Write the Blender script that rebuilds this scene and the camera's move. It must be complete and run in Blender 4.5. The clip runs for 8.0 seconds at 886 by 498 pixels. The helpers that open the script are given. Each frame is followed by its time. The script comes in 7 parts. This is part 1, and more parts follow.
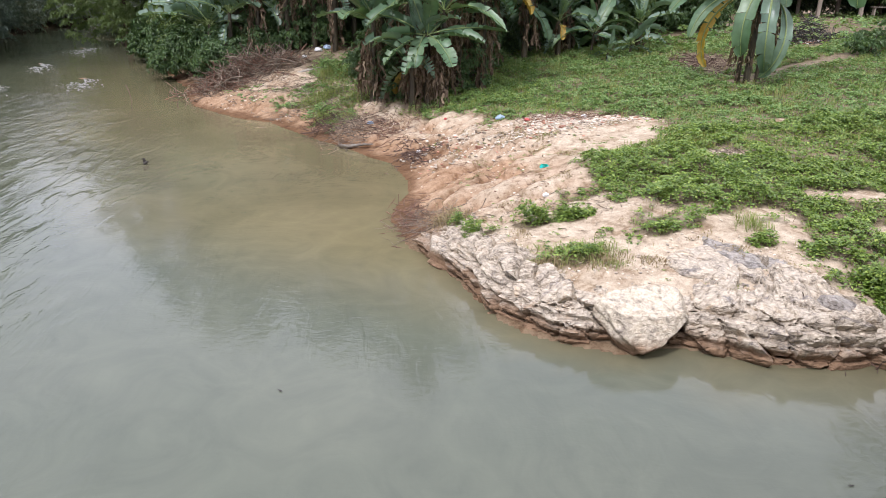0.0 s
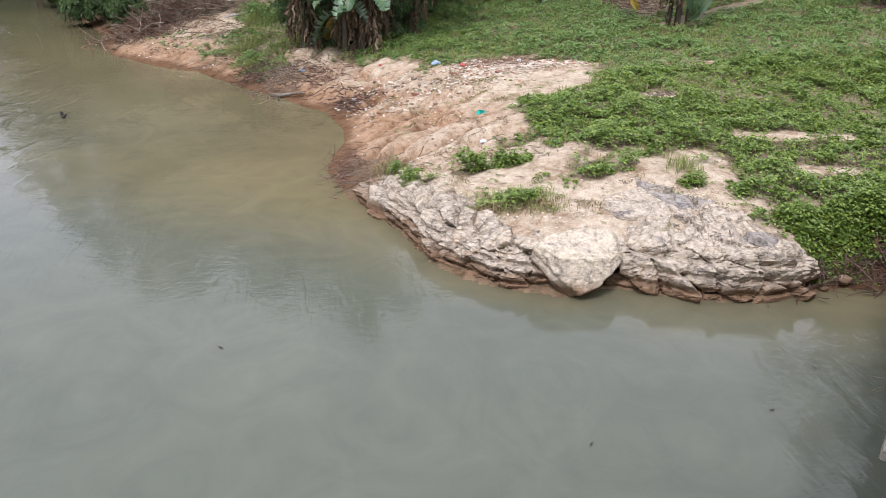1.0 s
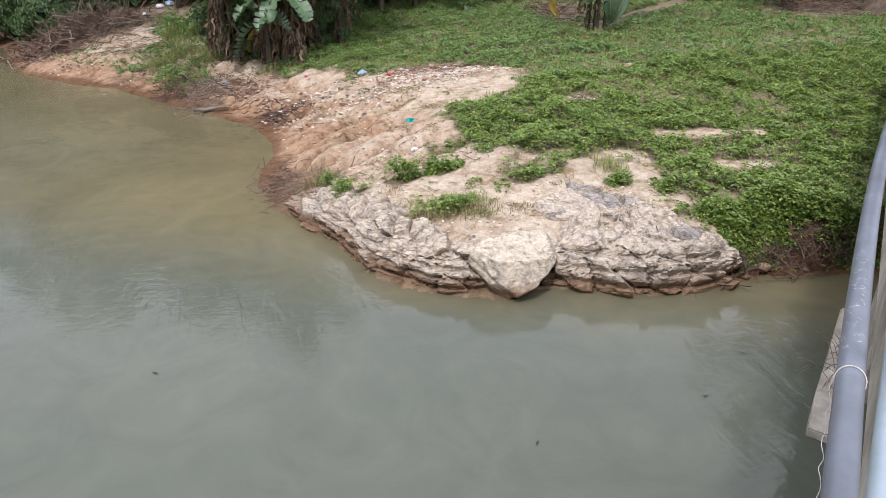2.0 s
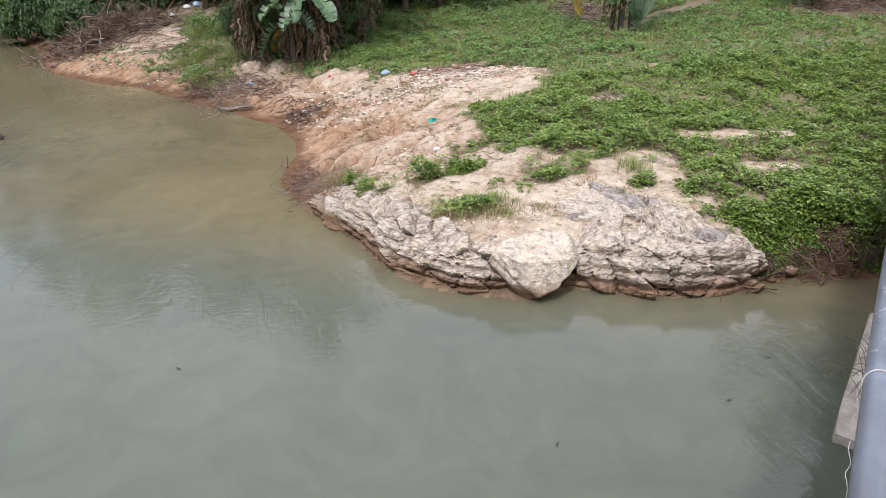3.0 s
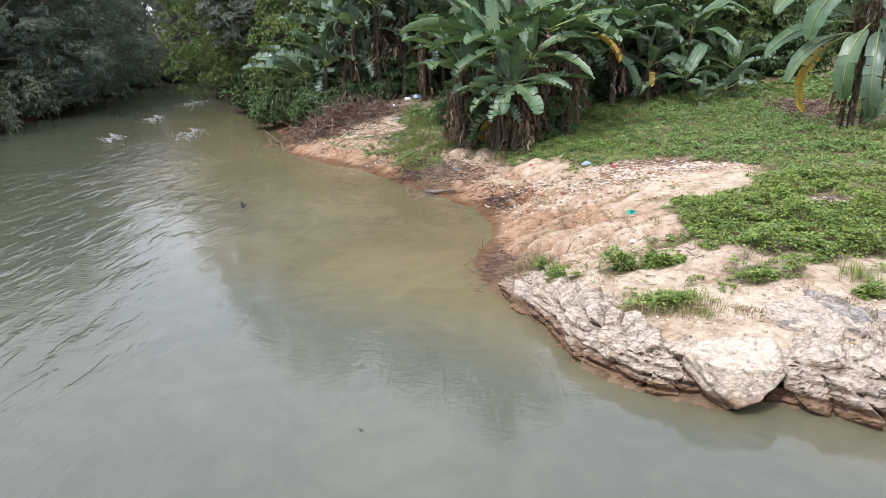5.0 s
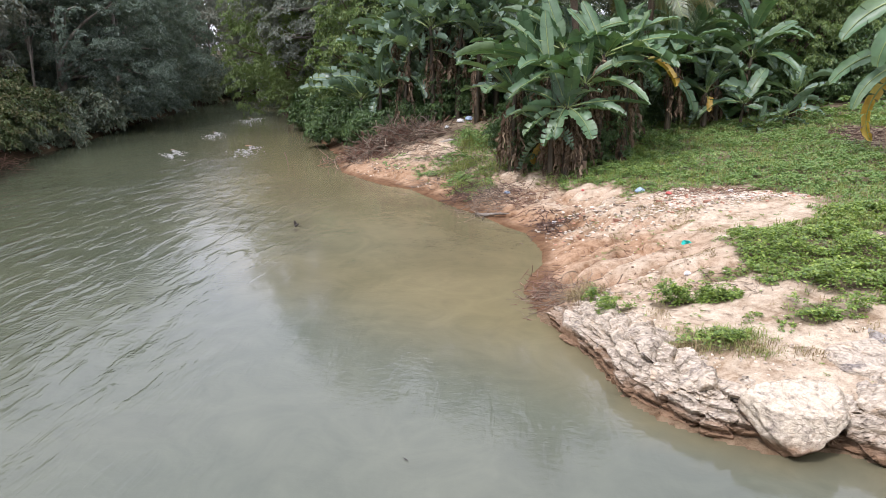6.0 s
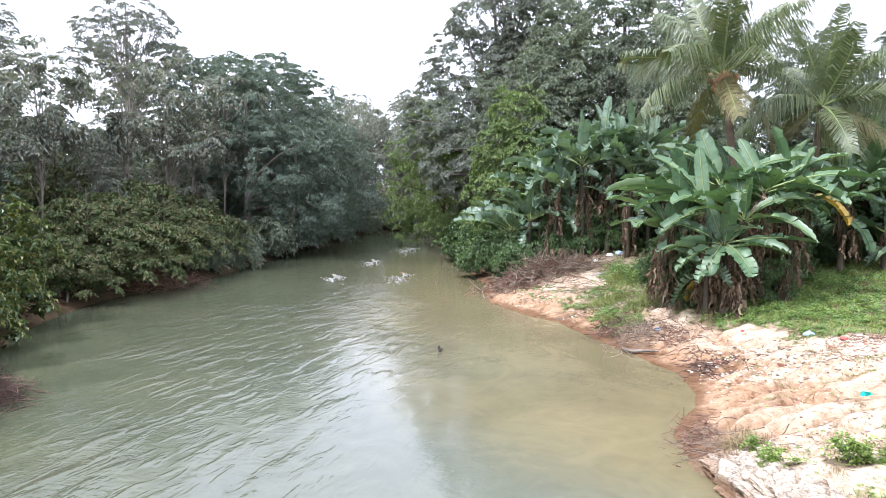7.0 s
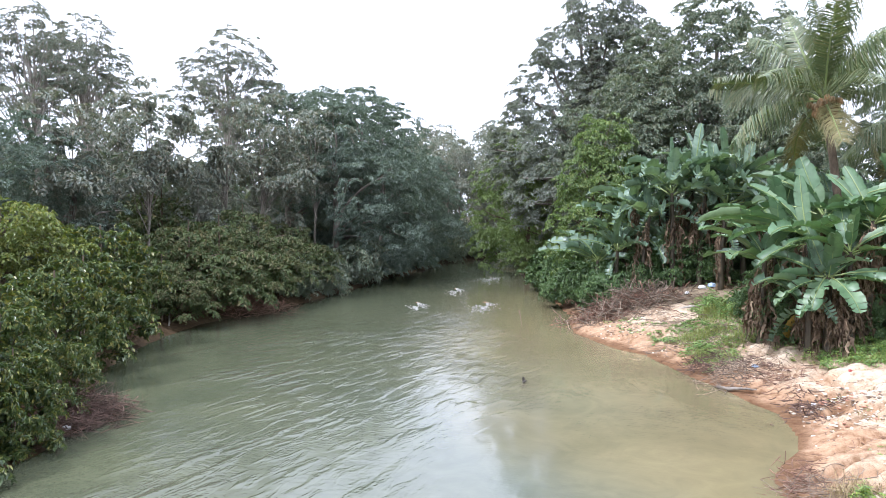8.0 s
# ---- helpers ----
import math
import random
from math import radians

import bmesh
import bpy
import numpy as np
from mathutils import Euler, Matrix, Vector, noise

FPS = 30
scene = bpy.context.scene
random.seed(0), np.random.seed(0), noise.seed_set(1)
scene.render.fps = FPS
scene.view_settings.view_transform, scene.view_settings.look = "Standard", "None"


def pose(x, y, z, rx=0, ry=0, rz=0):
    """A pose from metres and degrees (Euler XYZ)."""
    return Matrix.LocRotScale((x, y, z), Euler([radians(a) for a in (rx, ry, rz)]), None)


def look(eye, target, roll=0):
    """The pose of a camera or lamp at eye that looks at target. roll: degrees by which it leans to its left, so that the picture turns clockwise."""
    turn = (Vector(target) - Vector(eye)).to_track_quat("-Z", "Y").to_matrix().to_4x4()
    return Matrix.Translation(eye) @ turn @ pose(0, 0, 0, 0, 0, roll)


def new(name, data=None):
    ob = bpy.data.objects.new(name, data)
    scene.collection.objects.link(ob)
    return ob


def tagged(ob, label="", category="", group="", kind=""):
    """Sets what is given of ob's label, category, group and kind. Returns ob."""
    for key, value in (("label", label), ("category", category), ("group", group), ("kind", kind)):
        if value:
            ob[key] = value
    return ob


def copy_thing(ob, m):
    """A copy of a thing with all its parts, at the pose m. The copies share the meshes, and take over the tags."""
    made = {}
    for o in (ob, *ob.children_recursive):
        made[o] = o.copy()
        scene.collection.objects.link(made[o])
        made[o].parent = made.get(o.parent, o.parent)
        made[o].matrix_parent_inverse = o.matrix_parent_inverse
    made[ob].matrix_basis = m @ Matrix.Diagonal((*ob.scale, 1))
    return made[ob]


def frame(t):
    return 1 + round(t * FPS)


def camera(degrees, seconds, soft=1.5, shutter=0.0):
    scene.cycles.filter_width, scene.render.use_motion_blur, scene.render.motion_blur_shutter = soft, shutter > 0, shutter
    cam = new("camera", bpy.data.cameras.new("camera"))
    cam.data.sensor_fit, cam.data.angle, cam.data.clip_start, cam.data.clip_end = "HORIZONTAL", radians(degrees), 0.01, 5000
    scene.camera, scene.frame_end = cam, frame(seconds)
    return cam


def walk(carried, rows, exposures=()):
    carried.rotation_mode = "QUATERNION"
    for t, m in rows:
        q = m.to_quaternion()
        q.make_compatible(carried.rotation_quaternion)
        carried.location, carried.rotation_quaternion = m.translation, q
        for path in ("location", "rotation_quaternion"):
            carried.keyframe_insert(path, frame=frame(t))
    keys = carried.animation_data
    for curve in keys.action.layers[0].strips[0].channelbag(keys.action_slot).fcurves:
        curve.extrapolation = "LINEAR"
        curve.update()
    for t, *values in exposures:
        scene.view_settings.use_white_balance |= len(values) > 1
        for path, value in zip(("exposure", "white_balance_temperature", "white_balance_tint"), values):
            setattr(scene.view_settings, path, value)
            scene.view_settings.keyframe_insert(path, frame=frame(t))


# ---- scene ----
# ---- camera ----
cam = camera(66.1, 8.0, 0.5)
# seconds, eye, yaw, pitch, roll
PATH = [
    (0.0, -0.018, 0.017, 4.784, -3.29, -21.25, 1.21),
    (0.5, 0.031, 0.040, 4.821, -3.47, -22.81, 1.70),
    (1.0, 0.003, 0.031, 4.784, -8.80, -25.45, 1.54),
    (1.5, 0.026, 0.015, 4.786, -12.34, -22.41, 1.03),
    (1.7, 0.002, 0.018, 4.805, -14.75, -24.28, 0.97),
    (2.8, -0.035, 0.029, 4.775, -14.10, -24.99, 1.02),
    (3.0, -0.015, 0.025, 4.783, -12.76, -24.69, 0.74),
    (3.5, -0.024, 0.016, 4.767, -10.59, -23.55, 1.78),
    (4.0, -0.014, -0.018, 4.797, -13.55, -17.82, 1.99),
    (4.2, -0.064, -0.007, 4.769, -13.73, -16.82, 1.97),
    (4.4, -0.091, 0.003, 4.768, -8.99, -17.83, 0.76),
    (4.5, -0.126, 0.004, 4.758, -3.98, -18.02, 0.73),
    (4.7, -0.043, -0.011, 4.740, 4.12, -16.76, -0.77),
    (5.8, 0.014, 0.015, 4.816, 3.37, -20.18, 1.47),
    (6.0, -0.045, 0.045, 4.906, 8.42, -15.95, 0.21),
    (6.5, -0.017, 0.073, 4.835, 22.37, -9.78, 1.48),
    (7.0, 0.050, 0.001, 4.788, 21.01, -4.86, 0.72),
    (7.5, 0.023, -0.046, 4.798, 22.75, -2.02, 0.28),
    (8.0, 0.021, -0.042, 4.828, 28.05, -2.55, 0.75),
]
walk(cam, [(t, pose(x, y, z, 90 + pitch, 0, yaw) @ pose(0, 0, 0, 0, 0, roll)) for t, x, y, z, yaw, pitch, roll in PATH],
     [(0.0, 0.16, 6020, 20), (0.5, 0.04, 6020, 21), (1.0, -0.02, 6020, 20), (1.5, -0.08, 6020, 20), (3.0, -0.02, 6020, 20), (3.5, 0.00, 5970, 19), (4.0, -0.04, 6020, 20), (4.5, 0.17, 5970, 19), (6.0, 0.23, 6070, 21), (6.6, 0.74, 5920, 20), (7.0, 0.92, 5820, 19), (7.5, 0.99, 5720, 19), (8.0, 0.84, 5720, 18)])

# ---- sky and sun: bright haze ----
world = bpy.data.worlds.new("sky")
scene.world = world
world.use_nodes = True
wn, wl = world.node_tree.nodes, world.node_tree.links
sky = wn.new("ShaderNodeTexSky")
sky.sky_type, sky.sun_disc = "NISHITA", False
sky.sun_elevation, sky.sun_rotation = radians(58), radians(215)
sky.dust_density, sky.air_density = 4.0, 1.0
veil = wn.new("ShaderNodeBackground")                      # cloud veil, brighter overhead than at the horizon
veil.inputs["Strength"].default_value = 0.88
way = wn.new("ShaderNodeTexCoord")
split = wn.new("ShaderNodeSeparateXYZ")
wl.new(way.outputs["Generated"], split.inputs[0])
level = wn.new("ShaderNodeMapRange")
level.inputs["From Min"].default_value, level.inputs["From Max"].default_value = 0.0, 1.0
level.inputs["To Min"].default_value, level.inputs["To Max"].default_value = 1.75, 3.0
wl.new(split.outputs["Z"], level.inputs["Value"])
tint = wn.new("ShaderNodeVectorMath")
tint.operation = "SCALE"
tint.inputs[0].default_value = (0.93, 0.965, 1.0)
wl.new(level.outputs[0], tint.inputs["Scale"])
wl.new(tint.outputs[0], veil.inputs["Color"])
blue = wn["Background"]
blue.inputs["Strength"].default_value = 0.1
wl.new(sky.outputs[0], blue.inputs["Color"])
both = wn.new("ShaderNodeMixShader")
both.inputs["Fac"].default_value = 0.8
wl.new(blue.outputs[0], both.inputs[1])
wl.new(veil.outputs[0], both.inputs[2])
wl.new(both.outputs[0], wn["World Output"].inputs["Surface"])
sun = new("sun", bpy.data.lights.new("sun", "SUN"))
sun.data.energy, sun.data.angle, sun.data.color = 3.1, radians(6), (1.0, 0.975, 0.93)
sun.matrix_world = look((0, 0, 50), (0 - math.sin(radians(215)) * 30, 0 - math.cos(radians(215)) * 30, 50 - 48))


# ---- materials ----
M = {}


def material(name, rough=0.7, metal=0.0, spec=0.5):
    m = bpy.data.materials.new(name)
    m.use_nodes = True
    b = m.node_tree.nodes["Principled BSDF"]
    b.inputs["Roughness"].default_value, b.inputs["Metallic"].default_value = rough, metal
    b.inputs["Specular IOR Level"].default_value = spec
    M[name] = m
    return m, m.node_tree.nodes, m.node_tree.links, b


def node(nodes, kind, **values):
    n = nodes.new(kind)
    for key, value in values.items():
        n.inputs[key.replace("_", " ")].default_value = value
    return n


def noise_at(nodes, links, scale, detail=4.0, rough=0.55, distort=0.0, stretch=(1, 1, 1), space="Object", turn=0.0, stretch_turned=None):
    co = nodes.new("ShaderNodeTexCoord")
    mp = nodes.new("ShaderNodeMapping")
    mp.inputs["Scale"].default_value = stretch_turned or stretch
    mp.inputs["Rotation"].default_value = (0, 0, turn)
    n = node(nodes, "ShaderNodeTexNoise", Scale=scale, Detail=detail, Roughness=rough, Distortion=distort)
    links.new(co.outputs[space], mp.inputs[0])
    links.new(mp.outputs[0], n.inputs["Vector"])
    return n.outputs["Fac"]


def ramp(nodes, links, fac, stops):
    r = nodes.new("ShaderNodeValToRGB")
    e = r.color_ramp.elements
    while len(e) < len(stops):
        e.new(0.5)
    for k, (at, col) in enumerate(stops):
        e[k].position, e[k].color = at, (*col, 1)
    links.new(fac, r.inputs[0])
    return r.outputs[0]


def mix(nodes, links, fac, a, b, kind="MIX"):
    n = nodes.new("ShaderNodeMix")
    n.data_type, n.blend_type = "RGBA", kind
    for slot, v in ((0, fac), (6, a), (7, b)):
        if isinstance(v, bpy.types.NodeSocket):
            links.new(v, n.inputs[slot])
        elif slot == 0:
            n.inputs[0].default_value = v
        else:
            n.inputs[slot].default_value = (*v, 1)
    return n.outputs[2]


def bump(nodes, links, bsdf, height, strength=0.5, distance=0.02):
    n = node(nodes, "ShaderNodeBump", Strength=strength, Distance=distance)
    links.new(height, n.inputs["Height"])
    links.new(n.outputs[0], bsdf.inputs["Normal"])


def plain_stuff(name, low, high, scale=6.0, rough=0.7, metal=0.0, relief=0.4, depth=0.01, stretch=(1, 1, 1), island=0.0, spec=0.4, detail=6.0):
    """A surface of two tones with grain, stains and relief."""
    m, n, l, b = material(name, rough, metal, spec)
    big = noise_at(n, l, scale * 0.23, 3, stretch=stretch)
    fine = noise_at(n, l, scale, detail, 0.65, stretch=stretch)
    tone = ramp(n, l, fine, [(0.3, low), (0.72, high)])
    stain = ramp(n, l, big, [(0.35, (0.68, 0.66, 0.62)), (0.65, (1.08, 1.06, 1.04))])
    col = mix(n, l, 1.0, tone, stain, "MULTIPLY")
    if island:
        info = n.new("ShaderNodeObjectInfo")
        geo = n.new("ShaderNodeNewGeometry")
        add = n.new("ShaderNodeMath")
        l.new(info.outputs["Random"], add.inputs[0])
        l.new(geo.outputs["Random Per Island"], add.inputs[1])
        frac = n.new("ShaderNodeMath")
        frac.operation = "FRACT"
        l.new(add.outputs[0], frac.inputs[0])
        var = ramp(n, l, frac.outputs[0], [(0.0, (1 - island,) * 3), (1.0, (1 + island,) * 3)])
        col = mix(n, l, 1.0, col, var, "MULTIPLY")
    l.new(col, b.inputs["Base Color"])
    bump(n, l, b, fine, relief, depth)
    return m


def leaf_stuff(name, tones, rough=0.45, through_light=0.2, spec=0.5, grain=18.0):
    """Leaves: a tone per leaf out of several, with blotches and some light through them."""
    m, n, l, b = material(name, rough, 0.0, spec)
    geo = n.new("ShaderNodeNewGeometry")
    info = n.new("ShaderNodeObjectInfo")
    add = n.new("ShaderNodeMath")
    l.new(geo.outputs["Random Per Island"], add.inputs[0])
    half = n.new("ShaderNodeMath")
    half.operation = "MULTIPLY"
    half.inputs[1].default_value = 0.35
    l.new(info.outputs["Random"], half.inputs[0])
    l.new(half.outputs[0], add.inputs[1])
    frac = n.new("ShaderNodeMath")
    frac.operation = "FRACT"
    l.new(add.outputs[0], frac.inputs[0])
    tone = ramp(n, l, frac.outputs[0], [(k / (len(tones) - 1), t) for k, t in enumerate(tones)])
    blot = ramp(n, l, noise_at(n, l, grain, 3), [(0.3, (0.75, 0.75, 0.7)), (0.7, (1.15, 1.15, 1.1))])
    col = mix(n, l, 1.0, tone, blot, "MULTIPLY")
    l.new(col, b.inputs["Base Color"])
    tr = n.new("ShaderNodeBsdfTranslucent")
    warm = mix(n, l, 1.0, col, (1.25, 1.3, 0.55), "MULTIPLY")
    l.new(warm, tr.inputs["Color"])
    ms = n.new("ShaderNodeMixShader")
    ms.inputs[0].default_value = through_light
    l.new(b.outputs[0], ms.inputs[1])
    l.new(tr.outputs[0], ms.inputs[2])
    l.new(ms.outputs[0], n["Material Output"].inputs["Surface"])
    return m


def water_stuff():
    m, n, l, b = material("river water", 0.06)
    b.inputs["IOR"].default_value = 1.33
    b.inputs["Specular IOR Level"].default_value = 0.5
    silt = n.new("ShaderNodeAttribute")
    silt.attribute_name = "silt"
    drift = noise_at(n, l, 0.16, 4, 0.5, 1.2)
    lively = n.new("ShaderNodeAttribute")
    lively.attribute_name = "ripple"
    clear = ramp(n, l, drift, [(0.3, (0.034, 0.046, 0.029)), (0.7, (0.052, 0.064, 0.039))])
    muddy = ramp(n, l, drift, [(0.3, (0.116, 0.098, 0.052)), (0.7, (0.160, 0.135, 0.074))])
    cloud = ramp(n, l, noise_at(n, l, 0.75, 5, 0.6, 2.2), [(0.32, (0.90, 0.90, 0.90)), (0.68, (1.09, 1.08, 1.06))])
    shoal = n.new("ShaderNodeAttribute")
    shoal.attribute_name = "shoal"
    clear = mix(n, l, shoal.outputs["Fac"], clear, ramp(n, l, drift, [(0.3, (0.067, 0.082, 0.064)), (0.7, (0.090, 0.102, 0.080))]))
    l.new(mix(n, l, 1.0, mix(n, l, silt.outputs["Fac"], clear, muddy), cloud, "MULTIPLY"), b.inputs["Base Color"])
    calm = ramp(n, l, noise_at(n, l, 0.13, 3, 0.55, 1.0), [(0.38, (0.22,) * 3), (0.50, (0.5,) * 3), (0.62, (1, 1, 1))])
    wide = noise_at(n, l, 0.9, 2, 0.5, 0.6, (1.0, 0.75, 1))
    small = noise_at(n, l, 3.4, 3, 0.6, 1.2, (0.55, 1.0, 1))
    fine = noise_at(n, l, 11.0, 2, 0.5, 0.6, (0.6, 1.0, 1))
    swirl = mix(n, l, 0.34, mix(n, l, 0.5, wide, small), fine)
    # long crests that run with the current
    crest = noise_at(n, l, 1.0, 3, 0.55, 0.35, (1, 1, 1), turn=0.0, stretch_turned=(2.6, 0.75, 1))
    crest = ramp(n, l, crest, [(0.48, (0, 0, 0)), (0.60, (0.5, 0.5, 0.5)), (0.74, (1, 1, 1))])
    crest = mix(n, l, 1.0, crest, lively.outputs["Fac"], "MULTIPLY")
    swirl = mix(n, l, 0.62, swirl, crest)
    height = mix(n, l, 1.0, mix(n, l, 1.0, swirl, calm, "MULTIPLY"), lively.outputs["Fac"], "MULTIPLY")
    bump(n, l, b, height, 0.75, 0.15)
    return m


def ground_stuff():
    m, n, l, b = material("sand and soil", 0.95, 0.0, 0.15)
    green = n.new("ShaderNodeAttribute")
    green.attribute_name = "cover"
    pink = n.new("ShaderNodeAttribute")
    pink.attribute_name = "clay"
    wet = n.new("ShaderNodeAttribute")
    wet.attribute_name = "wet"
    fine = noise_at(n, l, 6.0, 8, 0.72)
    big = noise_at(n, l, 1.5, 6, 0.7, 0.8)
    grit = noise_at(n, l, 45.0, 5, 0.7)
    pale = ramp(n, l, fine, [(0.30, (0.17, 0.125, 0.083)), (0.43, (0.33, 0.265, 0.19)), (0.62, (0.455, 0.382, 0.284))])
    clay = ramp(n, l, fine, [(0.30, (0.17, 0.10, 0.057)), (0.45, (0.275, 0.175, 0.105)), (0.72, (0.37, 0.262, 0.17))])
    soil = ramp(n, l, fine, [(0.3, (0.07, 0.052, 0.031)), (0.7, (0.20, 0.155, 0.095))])
    sand = mix(n, l, pink.outputs["Fac"], pale, clay)
    sand = mix(n, l, 1.0, sand, ramp(n, l, big, [(0.36, (0.62, 0.53, 0.45)), (0.45, (0.95, 0.91, 0.87)), (0.58, (1.14, 1.14, 1.14))]), "MULTIPLY")
    sand = mix(n, l, 1.0, sand, ramp(n, l, grit, [(0.32, (0.66, 0.62, 0.58)), (0.5, (1.02, 1.02, 1.02))]), "MULTIPLY")
    col = mix(n, l, green.outputs["Fac"], sand, soil)
    # darker where the waterline is wet, and for shade painted on the banks
    col = mix(n, l, wet.outputs["Fac"], col, mix(n, l, 1.0, col, (0.42, 0.36, 0.30), "MULTIPLY"))
    l.new(col, b.inputs["Base Color"])
    bump(n, l, b, mix(n, l, 0.45, mix(n, l, 0.5, fine, big), grit), 0.85, 0.06)
    return m


def rock_stuff(name, light, dark, stain, lined=1.0):
    m, n, l, b = material(name, 0.9, 0.0, 0.2)
    dist = noise_at(n, l, 2.6, 7, 0.7, 0.7)
    fine = noise_at(n, l, 14.0, 7, 0.7)
    beds = noise_at(n, l, 2.2, 6, 0.65, 1.4, (0.8, 0.8, 1.8))
    lines = ramp(n, l, beds, [(0.42, (1, 1, 1)), (0.455, (0.72, 0.69, 0.66)), (0.475, (1, 1, 1)), (0.61, (1, 1, 1)), (0.635, (0.75, 0.72, 0.70)), (0.655, (1, 1, 1))])
    web = node(n, "ShaderNodeTexVoronoi", Scale=5.5)
    web.feature = "DISTANCE_TO_EDGE"
    co = n.new("ShaderNodeTexCoord")
    bend = node(n, "ShaderNodeTexNoise", Scale=3.0, Detail=4.0)
    l.new(co.outputs["Object"], bend.inputs["Vector"])
    l.new(mix(n, l, 0.22, co.outputs["Object"], bend.outputs["Color"]), web.inputs["Vector"])
    crack = ramp(n, l, web.outputs["Distance"], [(0.0, (0.58, 0.54, 0.50)), (0.022, (1, 1, 1))])
    some = ramp(n, l, noise_at(n, l, 1.7, 3, 0.5, 0.5), [(0.54, (0, 0, 0)), (0.62, (1, 1, 1))])
    lines = mix(n, l, 1.0, lines, mix(n, l, some, (1, 1, 1), crack), "MULTIPLY")
    thin = node(n, "ShaderNodeTexVoronoi", Scale=9.0)
    thin.feature = "DISTANCE_TO_EDGE"
    press = n.new("ShaderNodeMapping")
    press.inputs["Scale"].default_value = (0.55, 0.55, 2.0)
    press.inputs["Rotation"].default_value = (0.22, 0.10, 0.0)
    l.new(mix(n, l, 0.16, co.outputs["Object"], bend.outputs["Color"]), press.inputs[0])
    l.new(press.outputs[0], thin.inputs["Vector"])
    seams = ramp(n, l, thin.outputs["Distance"], [(0.0, (0.52, 0.48, 0.44)), (0.045, (0.88, 0.86, 0.84)), (0.10, (1, 1, 1))])
    rare = ramp(n, l, noise_at(n, l, 2.9, 4, 0.6, 0.8), [(0.46, (0, 0, 0)), (0.54, (1, 1, 1))])
    lines = mix(n, l, 1.0, lines, mix(n, l, rare, (1, 1, 1), seams), "MULTIPLY")
    lines = mix(n, l, lined, (1, 1, 1), lines)
    tone = ramp(n, l, dist, [(0.34, dark), (0.43, light), (0.57, light), (0.68, stain)])
    blot = ramp(n, l, noise_at(n, l, 5.5, 8, 0.75, 0.5, (1, 1, 1.6)), [(0.38, (0.55, 0.54, 0.54)), (0.46, (0.95, 0.95, 0.95)), (0.66, (1.08, 1.06, 1.02))])
    tone = mix(n, l, 1.0, tone, blot, "MULTIPLY")
    grain = ramp(n, l, fine, [(0.3, (0.6, 0.58, 0.56)), (0.65, (1.1, 1.1, 1.1))])
    col = mix(n, l, 1.0, tone, grain, "MULTIPLY")
    col = mix(n, l, 1.0, col, lines, "MULTIPLY")
    # the brown band that floods leave just over the water
    geo = n.new("ShaderNodeNewGeometry")
    sep = n.new("ShaderNodeSeparateXYZ")
    l.new(geo.outputs["Position"], sep.inputs[0])
    wave = n.new("ShaderNodeMath")
    wave.operation = "MULTIPLY_ADD"
    l.new(dist, wave.inputs[0])
    wave.inputs[1].default_value = -0.62
    l.new(sep.outputs["Z"], wave.inputs[2])
    lift = n.new("ShaderNodeMath")
    lift.inputs[1].default_value = 0.2
    l.new(wave.outputs[0], lift.inputs[0])
    band = ramp(n, l, lift.outputs[0], [(0.02, (1, 1, 1)), (0.10, (0.8, 0.8, 0.8)), (0.24, (0, 0, 0))])
    col = mix(n, l, band, col, mix(n, l, 1.0, grain, (0.235, 0.15, 0.09), "MULTIPLY"))
    l.new(col, b.inputs["Base Color"])
    h = mix(n, l, 0.35, dist, fine)
    bump(n, l, b, mix(n, l, 1.0, h, lines, "MULTIPLY"), 0.9, 0.08)
    return m


water_stuff()
ground_stuff()
rock_stuff("pale rock", (0.49, 0.425, 0.335), (0.225, 0.20, 0.18), (0.47, 0.36, 0.24), 0.8)
rock_stuff("cream rock", (0.56, 0.49, 0.38), (0.38, 0.325, 0.26), (0.50, 0.405, 0.29), 0.55)
rock_stuff("grey rock", (0.34, 0.31, 0.275), (0.16, 0.15, 0.14), (0.42, 0.36, 0.28))
leaf_stuff("creeper leaf", [(0.050, 0.095, 0.016), (0.17, 0.25, 0.040), (0.10, 0.17, 0.028), (0.29, 0.36, 0.075)], 0.45, 0.22)
leaf_stuff("weed leaf", [(0.065, 0.125, 0.036), (0.19, 0.29, 0.085), (0.11, 0.20, 0.058), (0.26, 0.33, 0.115)], 0.6, 0.25)
leaf_stuff("grass blade", [(0.11, 0.17, 0.035), (0.20, 0.25, 0.06), (0.30, 0.27, 0.11), (0.15, 0.21, 0.05)], 0.6, 0.25)
leaf_stuff("dry grass", [(0.24, 0.18, 0.10), (0.34, 0.27, 0.16), (0.16, 0.11, 0.065)], 0.8, 0.15, 0.2)
leaf_stuff("banana leaf green", [(0.056, 0.110, 0.052), (0.094, 0.164, 0.084), (0.070, 0.135, 0.064), (0.145, 0.210, 0.115)], 0.44, 0.18, 0.5, 3.0)
leaf_stuff("banana leaf dark", [(0.074, 0.127, 0.087), (0.13, 0.19, 0.136), (0.098, 0.159, 0.108)], 0.34, 0.24, 0.5, 3.0)
leaf_stuff("banana leaf yellow", [(0.42, 0.29, 0.04), (0.36, 0.22, 0.045), (0.45, 0.35, 0.10)], 0.5, 0.3, 0.4, 5.0)
leaf_stuff("banana leaf dead", [(0.060, 0.040, 0.028), (0.135, 0.095, 0.062), (0.085, 0.056, 0.038), (0.25, 0.19, 0.13), (0.10, 0.065, 0.045)], 0.85, 0.1, 0.2, 8.0)
